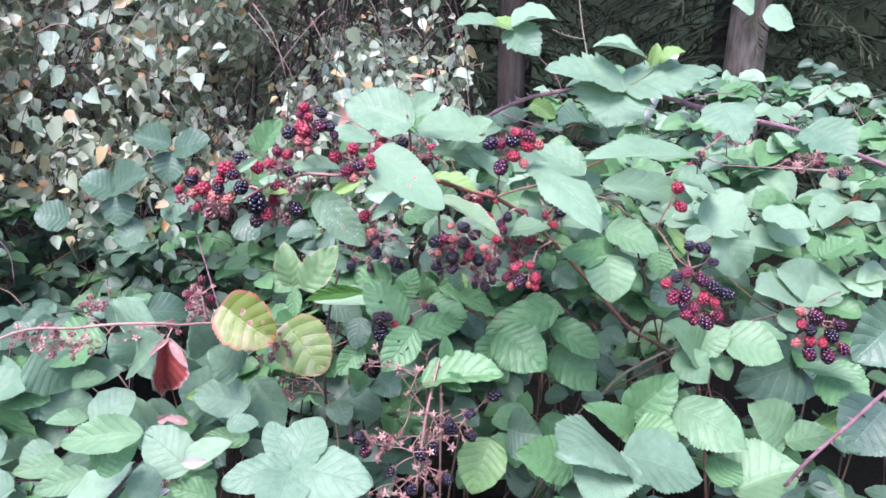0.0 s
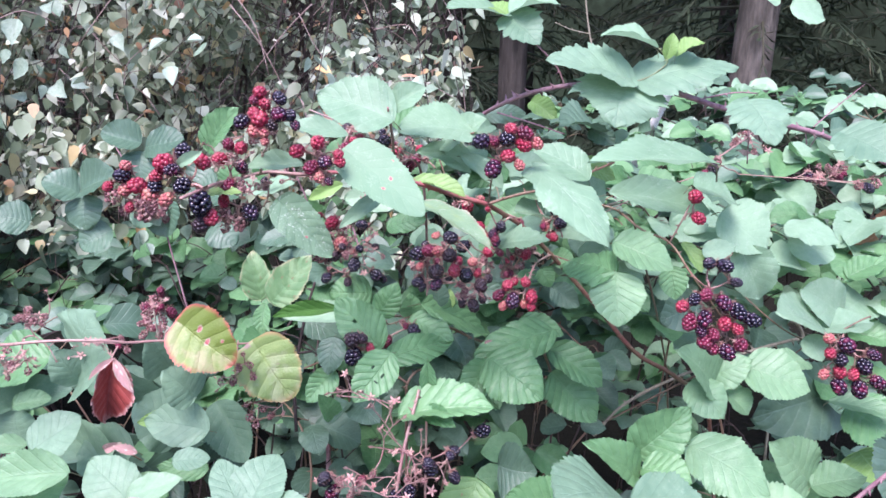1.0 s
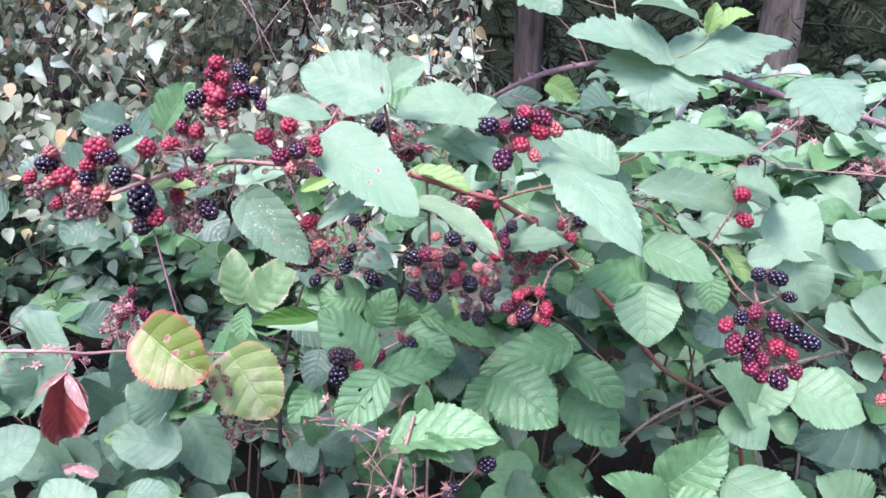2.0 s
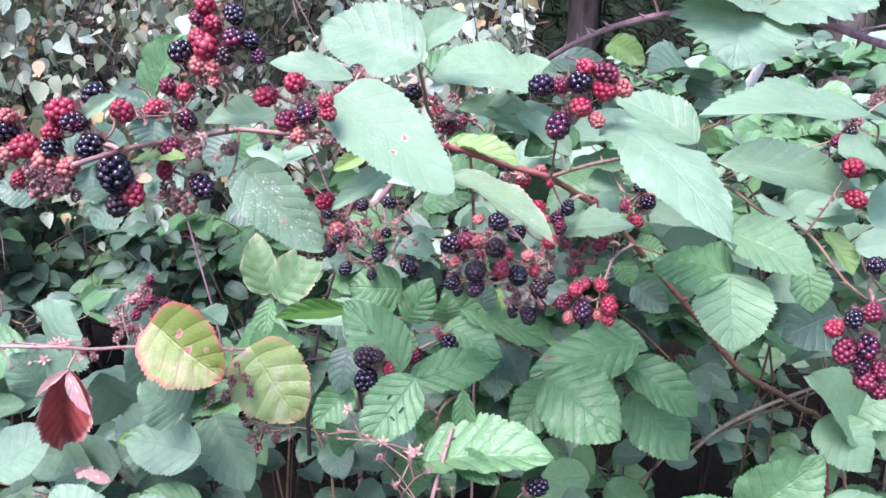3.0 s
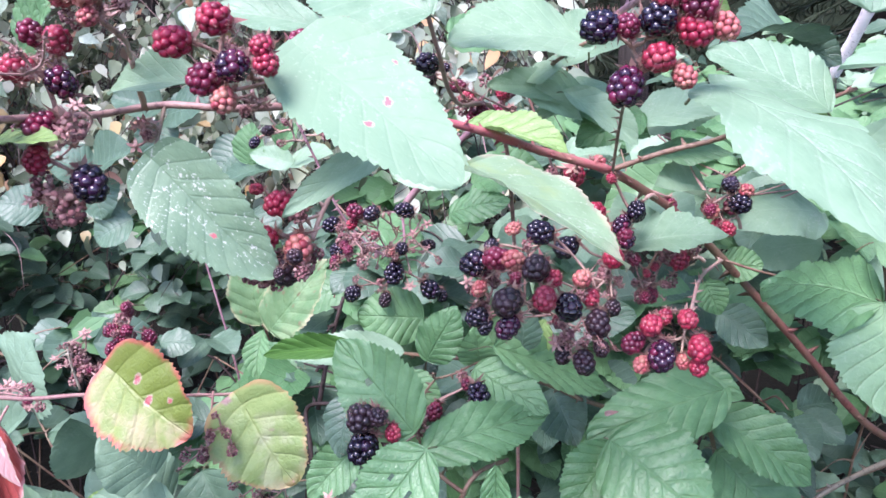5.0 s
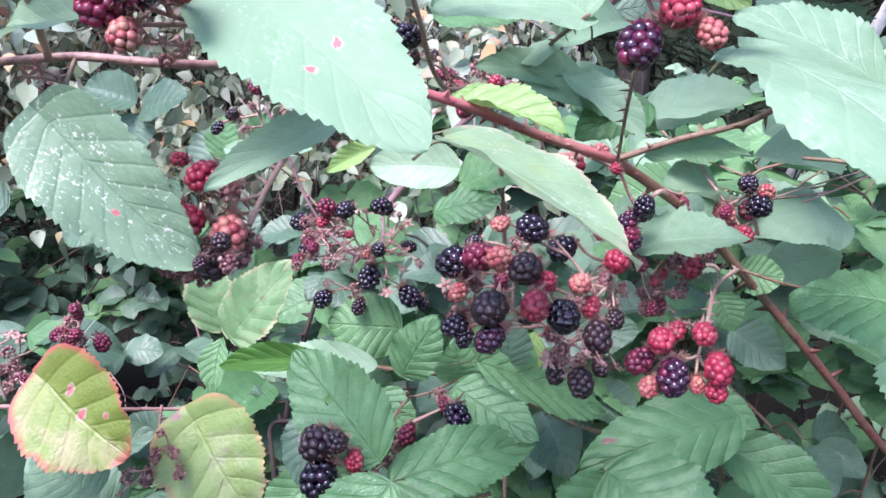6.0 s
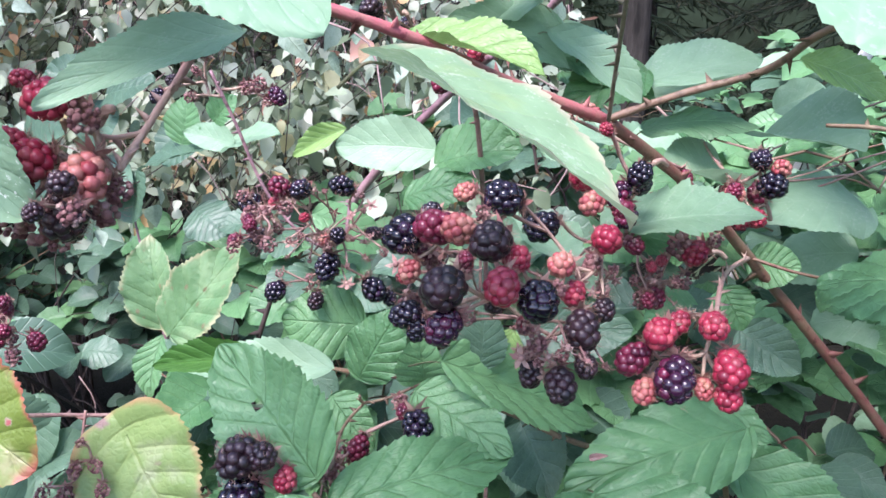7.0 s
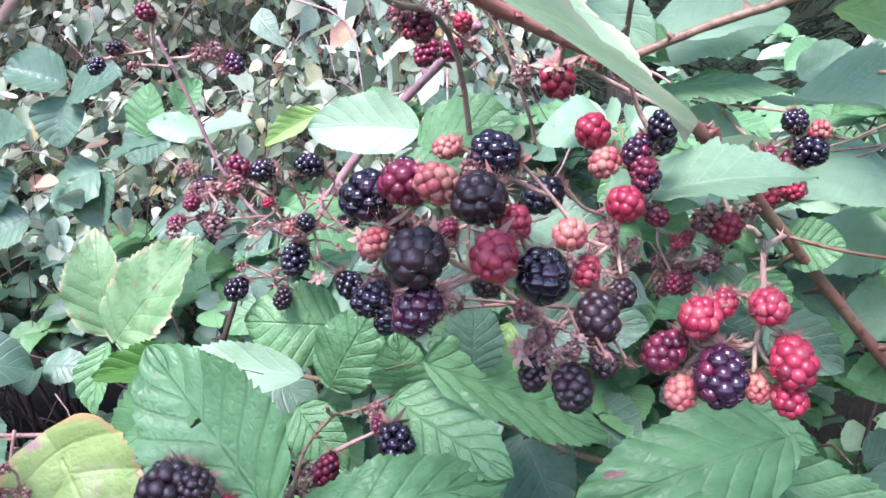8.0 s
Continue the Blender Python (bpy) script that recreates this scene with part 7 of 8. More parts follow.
leaf(left_cane, (-0.585, 1.106, 0.659), (-0.626, 1.049, 0.648), (0.199, -0.325, 0.925), 0.114, LEAF_DUSTY, shape="round", variant=0)
leaf(left_cane, (-0.509, 1.084, 0.663), (-0.425, 1.082, 0.638), (0.176, -0.721, 0.671), 0.101, variant=1)
leaf(left_cane, (-0.459, 1.103, 0.662), (-0.376, 1.082, 0.625), (0.071, -0.791, 0.608), 0.097, LEAF_PALE_SHEEN, variant=2)
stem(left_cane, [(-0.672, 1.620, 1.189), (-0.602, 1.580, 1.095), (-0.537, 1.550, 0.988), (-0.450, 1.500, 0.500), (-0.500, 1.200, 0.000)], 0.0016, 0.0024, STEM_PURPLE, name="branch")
leaf(left_cane, (-0.587, 1.560, 1.189), (-0.655, 1.540, 1.208), (0.371, -0.729, 0.576), 0.069, LEAF_SHADED, shape="round", variant=3)
leaf(left_cane, (-0.575, 1.560, 1.181), (-0.493, 1.540, 1.198), (-0.305, -0.745, 0.593), 0.079, LEAF_SHADED, shape="round", variant=0)
leaf(left_cane, (-0.586, 1.560, 1.171), (-0.586, 1.540, 1.107), (0.230, -0.929, 0.290), 0.068, LEAF_SHADED, shape="round", variant=1)
leaf(left_cane, (-0.549, 1.560, 1.080), (-0.604, 1.540, 1.027), (-0.293, -0.752, 0.591), 0.102, LEAF_SHADED, shape="round", variant=2)
leaf(left_cane, (-0.540, 1.560, 1.074), (-0.539, 1.540, 1.003), (-0.243, -0.935, 0.257), 0.088, LEAF_SHADED, shape="round", variant=3)
leaf(left_cane, (-0.445, 1.560, 1.137), (-0.490, 1.540, 1.090), (-0.141, -0.852, 0.504), 0.075, LEAF_SHADED, shape="round", variant=0)
leaf(left_cane, (-0.718, 1.560, 1.084), (-0.779, 1.540, 1.111), (0.464, -0.720, 0.517), 0.072, LEAF_SHADED, shape="round", variant=1)
leaf(left_cane, (-0.706, 1.560, 1.078), (-0.697, 1.540, 1.013), (-0.091, -0.955, 0.283), 0.081, LEAF_SHADED, shape="round", variant=2)
leaf(left_cane, (-0.711, 1.560, 1.090), (-0.630, 1.540, 1.125), (-0.410, -0.742, 0.530), 0.089, LEAF_SHADED, shape="round", variant=3)
leaf(left_cane, (-0.823, 1.560, 1.020), (-0.885, 1.540, 1.036), (0.382, -0.720, 0.579), 0.075, LEAF_SHADED, shape="round", variant=0)
leaf(left_cane, (-0.657, 1.560, 1.010), (-0.713, 1.540, 0.975), (0.034, -0.887, 0.461), 0.076, LEAF_SHADED, shape="round", variant=1)
leaf(left_cane, (-0.451, 1.560, 1.025), (-0.398, 1.540, 0.992), (0.074, -0.794, 0.603), 0.071, LEAF_SHADED, shape="round", variant=2)

# withered fruit heads
c = Cluster(yellow_cane, (-0.557, 0.985, 0.961), "withered grey-pink fruit heads along the cane", material=STEM_PINK)
c.berry("dried", -0.579, 0.975, 0.967, 0.0145)
c.berry("dried", -0.507, 0.952, 0.969, 0.0087)
c.star(-0.496, 0.970, 0.968, 0.0076)
c.star(-0.586, 0.983, 0.951, 0.0073)
c.star(-0.518, 0.984, 0.965, 0.0065)
c.berry("dried", -0.547, 0.968, 0.977, 0.0120)
c.star(-0.500, 0.971, 0.978, 0.0084)
c.berry("dried", -0.536, 0.964, 0.963, 0.0128)
c.star(-0.491, 0.950, 0.982, 0.0074)
c.star(-0.528, 0.979, 0.948, 0.0069)
c.star(-0.535, 0.969, 0.989, 0.0072)
c.star(-0.473, 0.946, 0.979, 0.0066)
c.star(-0.558, 0.955, 0.966, 0.0067)
c.berry("dried", -0.517, 0.964, 0.982, 0.0119)
c.berry("dried", -0.607, 0.967, 0.962, 0.0112)
c.star(-0.560, 0.976, 0.990, 0.0084)
c.star(-0.488, 0.971, 0.959, 0.0080)
c.star(-0.516, 0.955, 0.968, 0.0055)
c.berry("dried", -0.552, 0.972, 0.956, 0.0089)
c.star(-0.520, 0.958, 0.976, 0.0063)
c.star(-0.542, 0.956, 0.979, 0.0083)
c.berry("dried", -0.509, 0.972, 0.962, 0.0088)
c.star(-0.558, 0.948, 0.960, 0.0071)
c.star(-0.547, 0.967, 0.987, 0.0056)
c.star(-0.555, 0.963, 0.947, 0.0068)
c.berry("dried", -0.545, 0.960, 0.951, 0.0127)
c.berry("dried", -0.546, 0.972, 0.980, 0.0144)
c.star(-0.541, 0.972, 0.973, 0.0068)
c.star(-0.504, 0.947, 0.964, 0.0059)
c.berry("dried", -0.554, 0.971, 0.990, 0.0120)
c.berry("dried", -0.520, 0.963, 0.945, 0.0088)
c.berry("dried", -0.609, 0.974, 0.975, 0.0120)
c.star(-0.593, 0.964, 0.976, 0.0080)
c.star(-0.555, 0.975, 0.972, 0.0068)
c.star(-0.541, 0.956, 0.987, 0.0051)
c.star(-0.513, 0.955, 0.959, 0.0079)
c.star(-0.566, 0.963, 0.957, 0.0080)
c.star(-0.499, 0.951, 0.967, 0.0071)
c.berry("dried", -0.554, 0.949, 0.993, 0.0125)
c.star(-0.600, 0.978, 0.972, 0.0077)
c.star(-0.569, 0.977, 0.969, 0.0073)
c.star(-0.532, 0.960, 0.962, 0.0060)
c.done(0.0008)
c = Cluster(yellow_cane, (-0.497, 0.990, 1.012), "withered grey-pink fruit head", material=STEM_PINK)
c.star(-0.488, 0.988, 1.021, 0.0060)
c.berry("dried", -0.501, 0.970, 1.023, 0.0111)
c.berry("dried", -0.490, 0.969, 1.034, 0.0110)
c.berry("dried", -0.481, 0.959, 1.023, 0.0086)
c.berry("dried", -0.486, 0.958, 1.027, 0.0117)
c.star(-0.470, 0.973, 1.026, 0.0079)
c.star(-0.484, 0.975, 1.021, 0.0048)
c.star(-0.493, 0.970, 1.014, 0.0048)
c.star(-0.497, 0.978, 1.009, 0.0052)
c.done(0.0008)
c = Cluster(yellow_cane, (-0.445, 1.020, 0.961), "withered purple-brown fruit head", material=STEM_PINK)
c.star(-0.425, 1.009, 0.979, 0.0087)
c.star(-0.459, 1.014, 0.946, 0.0075)
c.star(-0.439, 1.011, 0.980, 0.0071)
c.star(-0.422, 1.000, 0.984, 0.0082)
c.berry("dried", -0.453, 1.000, 0.972, 0.0090)
c.star(-0.454, 0.987, 0.968, 0.0089)
c.star(-0.437, 0.998, 0.982, 0.0070)
c.star(-0.457, 0.990, 0.959, 0.0070)
c.star(-0.418, 0.988, 0.986, 0.0061)
c.star(-0.438, 0.986, 0.970, 0.0077)
c.star(-0.444, 0.996, 0.968, 0.0066)
c.star(-0.411, 0.996, 0.967, 0.0070)
c.star(-0.403, 0.990, 0.970, 0.0069)
c.star(-0.429, 0.994, 0.960, 0.0062)
c.done(0.0008)
c = Cluster(yellow_cane, (-0.399, 1.140, 0.986), "withered purple-red fruit head", material=STEM_PINK)
c.berry("dark_red", -0.379, 1.139, 0.979, 0.0176)
c.berry("dark_red", -0.381, 1.110, 1.022, 0.0117)
c.berry("dark_red", -0.381, 1.113, 1.015, 0.0108)
c.berry("dried", -0.391, 1.100, 0.996, 0.0098)
c.berry("dried", -0.385, 1.119, 0.987, 0.0118)
c.berry("dark_red", -0.403, 1.114, 0.995, 0.0136)
c.berry("dark_red", -0.403, 1.112, 0.977, 0.0145)
c.berry("dark_red", -0.382, 1.107, 0.998, 0.0135)
c.berry("dried", -0.412, 1.127, 0.991, 0.0174)
c.berry("dried", -0.382, 1.115, 0.973, 0.0173)
c.berry("dark_red", -0.397, 1.118, 0.985, 0.0136)
c.berry("dried", -0.395, 1.120, 1.006, 0.0154)
c.done(0.0008)
c = Cluster(yellow_cane, (-0.624, 1.010, 0.964), "withered grey-pink fruit head", material=STEM_PINK)
c.star(-0.585, 0.972, 0.985, 0.0048)
c.star(-0.616, 1.000, 0.980, 0.0066)
c.berry("dried", -0.594, 0.972, 0.975, 0.0104)
c.berry("dried", -0.604, 0.996, 0.967, 0.0131)
c.star(-0.600, 0.984, 0.975, 0.0053)
c.star(-0.621, 0.980, 0.972, 0.0044)
c.berry("dried", -0.615, 1.009, 0.956, 0.0083)
c.berry("dried", -0.614, 0.991, 0.966, 0.0098)
c.done(0.0008)
c = Cluster(left_cane, (-0.567, 1.020, 0.805), "withered fruit head with red berries", material=STEM_PINK)
c.star(-0.551, 1.011, 0.814, 0.0077)
c.berry("dried", -0.561, 1.004, 0.815, 0.0154)
c.berry("dark_red", -0.528, 0.983, 0.816, 0.0126)
c.star(-0.544, 0.984, 0.811, 0.0076)
c.berry("dark_red", -0.567, 1.004, 0.824, 0.0128)
c.star(-0.538, 0.998, 0.809, 0.0072)
c.berry("dark_red", -0.560, 1.009, 0.810, 0.0103)
c.done(0.0008)
c = Cluster(left_cane, (-0.397, 0.940, 0.760), "withered pale fruit head", material=STEM_PINK)
c.star(-0.405, 0.937, 0.751, 0.0082)
c.star(-0.405, 0.924, 0.757, 0.0060)
c.star(-0.399, 0.909, 0.763, 0.0071)
c.berry("dried", -0.396, 0.937, 0.752, 0.0139)
c.berry("dried", -0.370, 0.919, 0.788, 0.0135)
c.star(-0.386, 0.936, 0.772, 0.0093)
c.star(-0.409, 0.919, 0.771, 0.0076)
c.star(-0.360, 0.907, 0.776, 0.0055)
c.berry("dried", -0.382, 0.902, 0.792, 0.0117)
c.done(0.0008)
c = Cluster(middle_cane, (-0.110, 1.100, 1.094), "bare fruit stalks with withered calyces", material=STEM_PINK)
c.star(-0.100, 1.077, 1.088, 0.0048)
c.star(-0.106, 1.066, 1.130, 0.0047)
c.star(-0.081, 1.066, 1.115, 0.0057)
c.berry("dried", -0.120, 1.075, 1.131, 0.0043)
c.berry("dried", -0.122, 1.100, 1.074, 0.0045)
c.star(-0.085, 1.079, 1.105, 0.0061)
c.star(-0.102, 1.097, 1.111, 0.0052)
c.star(-0.072, 1.081, 1.099, 0.0042)
c.star(-0.089, 1.074, 1.098, 0.0064)
c.star(-0.126, 1.067, 1.084, 0.0038)
c.star(-0.130, 1.084, 1.090, 0.0062)
c.berry("dried", -0.129, 1.092, 1.091, 0.0053)
c.star(-0.104, 1.061, 1.099, 0.0063)
c.berry("dried", -0.085, 1.070, 1.079, 0.0043)
c.berry("dried", -0.107, 1.090, 1.126, 0.0048)
c.star(-0.101, 1.061, 1.103, 0.0054)
c.star(-0.072, 1.081, 1.120, 0.0058)
c.berry("dried", -0.077, 1.077, 1.127, 0.0051)
c.berry("dried", -0.097, 1.066, 1.093, 0.0063)
c.star(-0.074, 1.078, 1.084, 0.0061)
c.star(-0.151, 1.083, 1.087, 0.0042)
c.star(-0.079, 1.093, 1.092, 0.0066)
c.done(0.0008)
c = Cluster(middle_cane, (-0.116, 1.000, 1.119), "withered red-brown fruit head", material=STEM_PINK)
c.berry("dark_red", -0.115, 0.984, 1.124, 0.0080)
c.berry("dried", -0.096, 0.964, 1.115, 0.0105)
c.berry("dark_red", -0.121, 0.978, 1.113, 0.0085)
c.berry("dried", -0.120, 0.973, 1.110, 0.0084)
c.berry("dried", -0.094, 0.984, 1.131, 0.0102)
c.berry("dried", -0.104, 0.999, 1.116, 0.0075)
c.berry("dried", -0.113, 0.988, 1.113, 0.0080)
c.berry("dried", -0.120, 0.998, 1.124, 0.0122)
c.berry("dried", -0.116, 0.978, 1.137, 0.0084)
c.berry("dried", -0.123, 0.998, 1.122, 0.0081)
c.berry("dried", -0.107, 0.987, 1.127, 0.0102)
c.berry("dark_red", -0.107, 0.967, 1.124, 0.0078)
c.done(0.0008)
c = Cluster(main_cane, (0.047, 0.920, 1.083), "withered hairy fruit head", material=STEM_PINK)
c.star(0.050, 0.896, 1.082, 0.0045)
c.berry("dried", 0.047, 0.892, 1.089, 0.0055)
c.star(0.039, 0.899, 1.089, 0.0041)
c.star(0.038, 0.903, 1.090, 0.0036)
c.star(0.041, 0.913, 1.087, 0.0032)
c.star(0.053, 0.901, 1.097, 0.0041)
c.done(0.0008)
c = Cluster(main_cane, (0.073, 0.970, 1.111), "withered hairy fruit head", material=STEM_PINK)
c.star(0.079, 0.943, 1.113, 0.0039)
c.star(0.074, 0.955, 1.108, 0.0041)
c.star(0.069, 0.964, 1.120, 0.0048)
c.star(0.069, 0.937, 1.108, 0.0040)
c.berry("dried", 0.074, 0.941, 1.108, 0.0078)
c.berry("dried", 0.066, 0.969, 1.108, 0.0069)
c.berry("dried", 0.063, 0.947, 1.113, 0.0065)
c.berry("dried", 0.068, 0.964, 1.115, 0.0063)
c.berry("dried", 0.077, 0.932, 1.120, 0.0061)
c.star(0.081, 0.958, 1.108, 0.0037)
c.done(0.0008)
c = Cluster(main_cane, (0.107, 1.005, 1.096), "withered hairy fruit head", material=STEM_PINK)
c.star(0.101, 0.983, 1.092, 0.0048)
c.star(0.100, 0.971, 1.107, 0.0032)
c.berry("dried", 0.099, 1.000, 1.089, 0.0059)
c.berry("dried", 0.099, 0.987, 1.098, 0.0080)
c.berry("dried", 0.092, 0.983, 1.103, 0.0072)
c.star(0.111, 0.974, 1.095, 0.0031)
c.berry("dried", 0.103, 0.998, 1.088, 0.0072)
c.star(0.104, 0.980, 1.101, 0.0038)
c.berry("dried", 0.111, 0.981, 1.103, 0.0065)
c.star(0.094, 0.982, 1.097, 0.0031)
c.berry("dried", 0.111, 0.968, 1.107, 0.0075)
c.berry("dried", 0.102, 0.978, 1.109, 0.0078)
c.star(0.102, 0.991, 1.102, 0.0049)
c.star(0.108, 1.003, 1.089, 0.0032)
c.done(0.0008)
c = Cluster(main_cane, (-0.236, 0.735, 1.206), "withered fruit below the ripe berries", material=STEM_PINK)
c.star(-0.245, 0.716, 1.211, 0.0055)
c.berry("dried", -0.225, 0.728, 1.205, 0.0109)
c.berry("dried", -0.238, 0.721, 1.205, 0.0090)
c.star(-0.213, 0.700, 1.208, 0.0051)
c.star(-0.242, 0.729, 1.211, 0.0060)
c.berry("dried", -0.232, 0.729, 1.205, 0.0095)
c.berry("dried", -0.253, 0.728, 1.206, 0.0109)
c.berry("dried", -0.218, 0.729, 1.200, 0.0080)
c.berry("dried", -0.221, 0.710, 1.217, 0.0101)
c.berry("dried", -0.219, 0.710, 1.213, 0.0073)
c.berry("dried", -0.232, 0.723, 1.202, 0.0083)
c.berry("dried", -0.210, 0.702, 1.210, 0.0069)
c.star(-0.230, 0.710, 1.211, 0.0044)
c.star(-0.231, 0.717, 1.217, 0.0055)
c.berry("dried", -0.223, 0.698, 1.219, 0.0085)
c.berry("dried", -0.221, 0.706, 1.212, 0.0104)
c.done(0.0008)
c = Cluster(main_cane, (-0.179, 0.785, 1.188), "withered fruit below the ripe berries", material=STEM_PINK)
c.star(-0.170, 0.759, 1.198, 0.0066)
c.star(-0.173, 0.759, 1.194, 0.0060)
c.berry("dried", -0.180, 0.779, 1.191, 0.0093)
c.star(-0.183, 0.760, 1.195, 0.0041)
c.berry("dried", -0.181, 0.773, 1.185, 0.0116)
c.star(-0.181, 0.767, 1.196, 0.0067)
c.star(-0.169, 0.782, 1.197, 0.0053)
c.star(-0.183, 0.764, 1.195, 0.0055)
c.done(0.0008)
c = Cluster(main_cane, (-0.101, 0.810, 1.236), "withered fruit beside the berries", material=STEM_PINK)
c.star(-0.098, 0.799, 1.231, 0.0039)
c.star(-0.081, 0.777, 1.234, 0.0037)
c.star(-0.087, 0.774, 1.236, 0.0031)
c.berry("dried", -0.101, 0.775, 1.239, 0.0070)
c.star(-0.085, 0.786, 1.236, 0.0032)
c.star(-0.094, 0.775, 1.236, 0.0048)
c.star(-0.109, 0.785, 1.237, 0.0043)
c.berry("dried", -0.100, 0.797, 1.230, 0.0061)
c.done(0.0008)
c = Cluster(main_cane, (-0.091, 0.810, 1.156), "withered dark fruit", material=STEM_PINK)
c.berry("dull", -0.090, 0.806, 1.153, 0.0065)
c.berry("dried", -0.093, 0.809, 1.162, 0.0077)
c.berry("dried", -0.070, 0.777, 1.162, 0.0083)
c.berry("dull", -0.091, 0.806, 1.152, 0.0082)
c.berry("dull", -0.099, 0.809, 1.154, 0.0080)
c.berry("dull", -0.080, 0.776, 1.162, 0.0056)
c.berry("dried", -0.084, 0.790, 1.161, 0.0098)
c.berry("dull", -0.074, 0.780, 1.169, 0.0081)
c.done(0.0008)
c = Cluster(side_cane, (0.322, 0.870, 1.064), "withered calyces among the berries", material=STEM_PINK)
c.berry("dried", 0.286, 0.838, 1.083, 0.0065)
c.berry("dried", 0.333, 0.847, 1.075, 0.0072)
c.star(0.321, 0.840, 1.067, 0.0036)
c.star(0.324, 0.830, 1.071, 0.0035)
c.berry("dried", 0.317, 0.852, 1.083, 0.0084)
c.star(0.299, 0.833, 1.074, 0.0050)
c.berry("dried", 0.313, 0.851, 1.070, 0.0072)
c.star(0.318, 0.846, 1.074, 0.0057)
c.berry("dried", 0.298, 0.855, 1.063, 0.0079)
c.star(0.310, 0.839, 1.074, 0.0044)
c.done(0.0008)
c = Cluster(side_cane, (0.520, 1.320, 1.243), "withered pink fruit head", material=STEM_PINK)
c.star(0.532, 1.302, 1.237, 0.0078)
c.star(0.512, 1.304, 1.242, 0.0064)
c.berry("dried", 0.486, 1.306, 1.238, 0.0138)
c.berry("dried", 0.489, 1.312, 1.245, 0.0101)
c.berry("dried", 0.489, 1.317, 1.237, 0.0129)
c.star(0.487, 1.292, 1.256, 0.0072)
c.berry("dried", 0.512, 1.285, 1.228, 0.0117)
c.berry("dried", 0.485, 1.281, 1.244, 0.0090)
c.berry("dried", 0.511, 1.316, 1.247, 0.0092)
c.berry("dried", 0.500, 1.300, 1.256, 0.0136)
c.star(0.516, 1.296, 1.258, 0.0077)
c.star(0.533, 1.283, 1.232, 0.0081)
c.done(0.0008)
c = Cluster(side_cane, (0.736, 1.470, 1.176), "withered pink fruit head", material=STEM_PINK)
c.berry("dark_red", 0.675, 1.436, 1.181, 0.0113)
c.berry("dark_red", 0.739, 1.430, 1.183, 0.0102)
c.berry("dried", 0.705, 1.457, 1.192, 0.0125)
c.berry("dried", 0.732, 1.454, 1.189, 0.0104)
c.berry("dried", 0.719, 1.461, 1.161, 0.0157)
c.berry("dried", 0.735, 1.460, 1.173, 0.0167)
c.berry("dried", 0.708, 1.454, 1.176, 0.0146)
c.berry("dried", 0.728, 1.440, 1.179, 0.0113)
c.berry("dark_red", 0.741, 1.448, 1.174, 0.0135)
c.berry("dried", 0.692, 1.447, 1.171, 0.0104)
c.berry("dried", 0.727, 1.466, 1.191, 0.0136)
c.star(0.716, 1.461, 1.177, 0.0063)
c.done(0.0008)
c = Cluster(main_cane, (-0.184, 0.765, 1.253), "withered hairy calyces among the berries", material=STEM_PINK)
c.star(-0.198, 0.756, 1.246, 0.0040)
c.berry("dried", -0.186, 0.750, 1.246, 0.0064)
c.star(-0.166, 0.762, 1.249, 0.0034)
c.star(-0.142, 0.729, 1.260, 0.0041)
c.star(-0.172, 0.730, 1.248, 0.0039)
c.star(-0.170, 0.761, 1.255, 0.0039)
c.star(-0.163, 0.742, 1.249, 0.0034)
c.berry("dried", -0.194, 0.747, 1.248, 0.0068)
c.star(-0.195, 0.764, 1.244, 0.0036)
c.star(-0.161, 0.759, 1.246, 0.0047)
c.star(-0.176, 0.738, 1.243, 0.0034)
c.star(-0.174, 0.754, 1.243, 0.0030)
c.star(-0.194, 0.762, 1.263, 0.0045)
c.berry("dried", -0.163, 0.739, 1.255, 0.0056)
c.star(-0.188, 0.762, 1.248, 0.0042)
c.star(-0.161, 0.746, 1.247, 0.0036)
c.done(0.0008)
c = Cluster(main_cane, (-0.154, 0.785, 1.272), "withered hairy calyces among the berries", material=STEM_PINK)
c.star(-0.155, 0.763, 1.275, 0.0031)
c.berry("dried", -0.154, 0.781, 1.270, 0.0060)
c.star(-0.144, 0.755, 1.266, 0.0029)
c.berry("dried", -0.140, 0.759, 1.272, 0.0048)
c.berry("dried", -0.147, 0.769, 1.269, 0.0047)
c.star(-0.131, 0.764, 1.275, 0.0041)
c.berry("dried", -0.144, 0.745, 1.268, 0.0065)
c.berry("dried", -0.151, 0.760, 1.266, 0.0061)
c.berry("dried", -0.140, 0.773, 1.275, 0.0070)
c.berry("dried", -0.134, 0.766, 1.273, 0.0044)
c.done(0.0008)
c = Cluster(main_cane, (-0.165, 0.820, 1.218), "pale pink withered bracts below the cane", material=STEM_PINK)
c.star(-0.161, 0.819, 1.215, 0.0036)
c.star(-0.147, 0.793, 1.224, 0.0037)
c.star(-0.159, 0.815, 1.218, 0.0055)
c.star(-0.153, 0.806, 1.217, 0.0043)
c.star(-0.169, 0.820, 1.212, 0.0048)
c.star(-0.141, 0.784, 1.227, 0.0046)
c.star(-0.150, 0.791, 1.224, 0.0044)
c.berry("dried", -0.149, 0.798, 1.219, 0.0056)
c.star(-0.152, 0.808, 1.225, 0.0048)
c.done(0.0008)
c = Cluster(main_cane, (-0.175, 0.785, 1.219), "withered red-brown calyces", material=STEM_PINK)
c.berry("dried", -0.177, 0.779, 1.229, 0.0073)
c.star(-0.153, 0.750, 1.224, 0.0043)
c.star(-0.159, 0.750, 1.219, 0.0041)
c.star(-0.147, 0.748, 1.236, 0.0041)
c.star(-0.160, 0.755, 1.225, 0.0045)
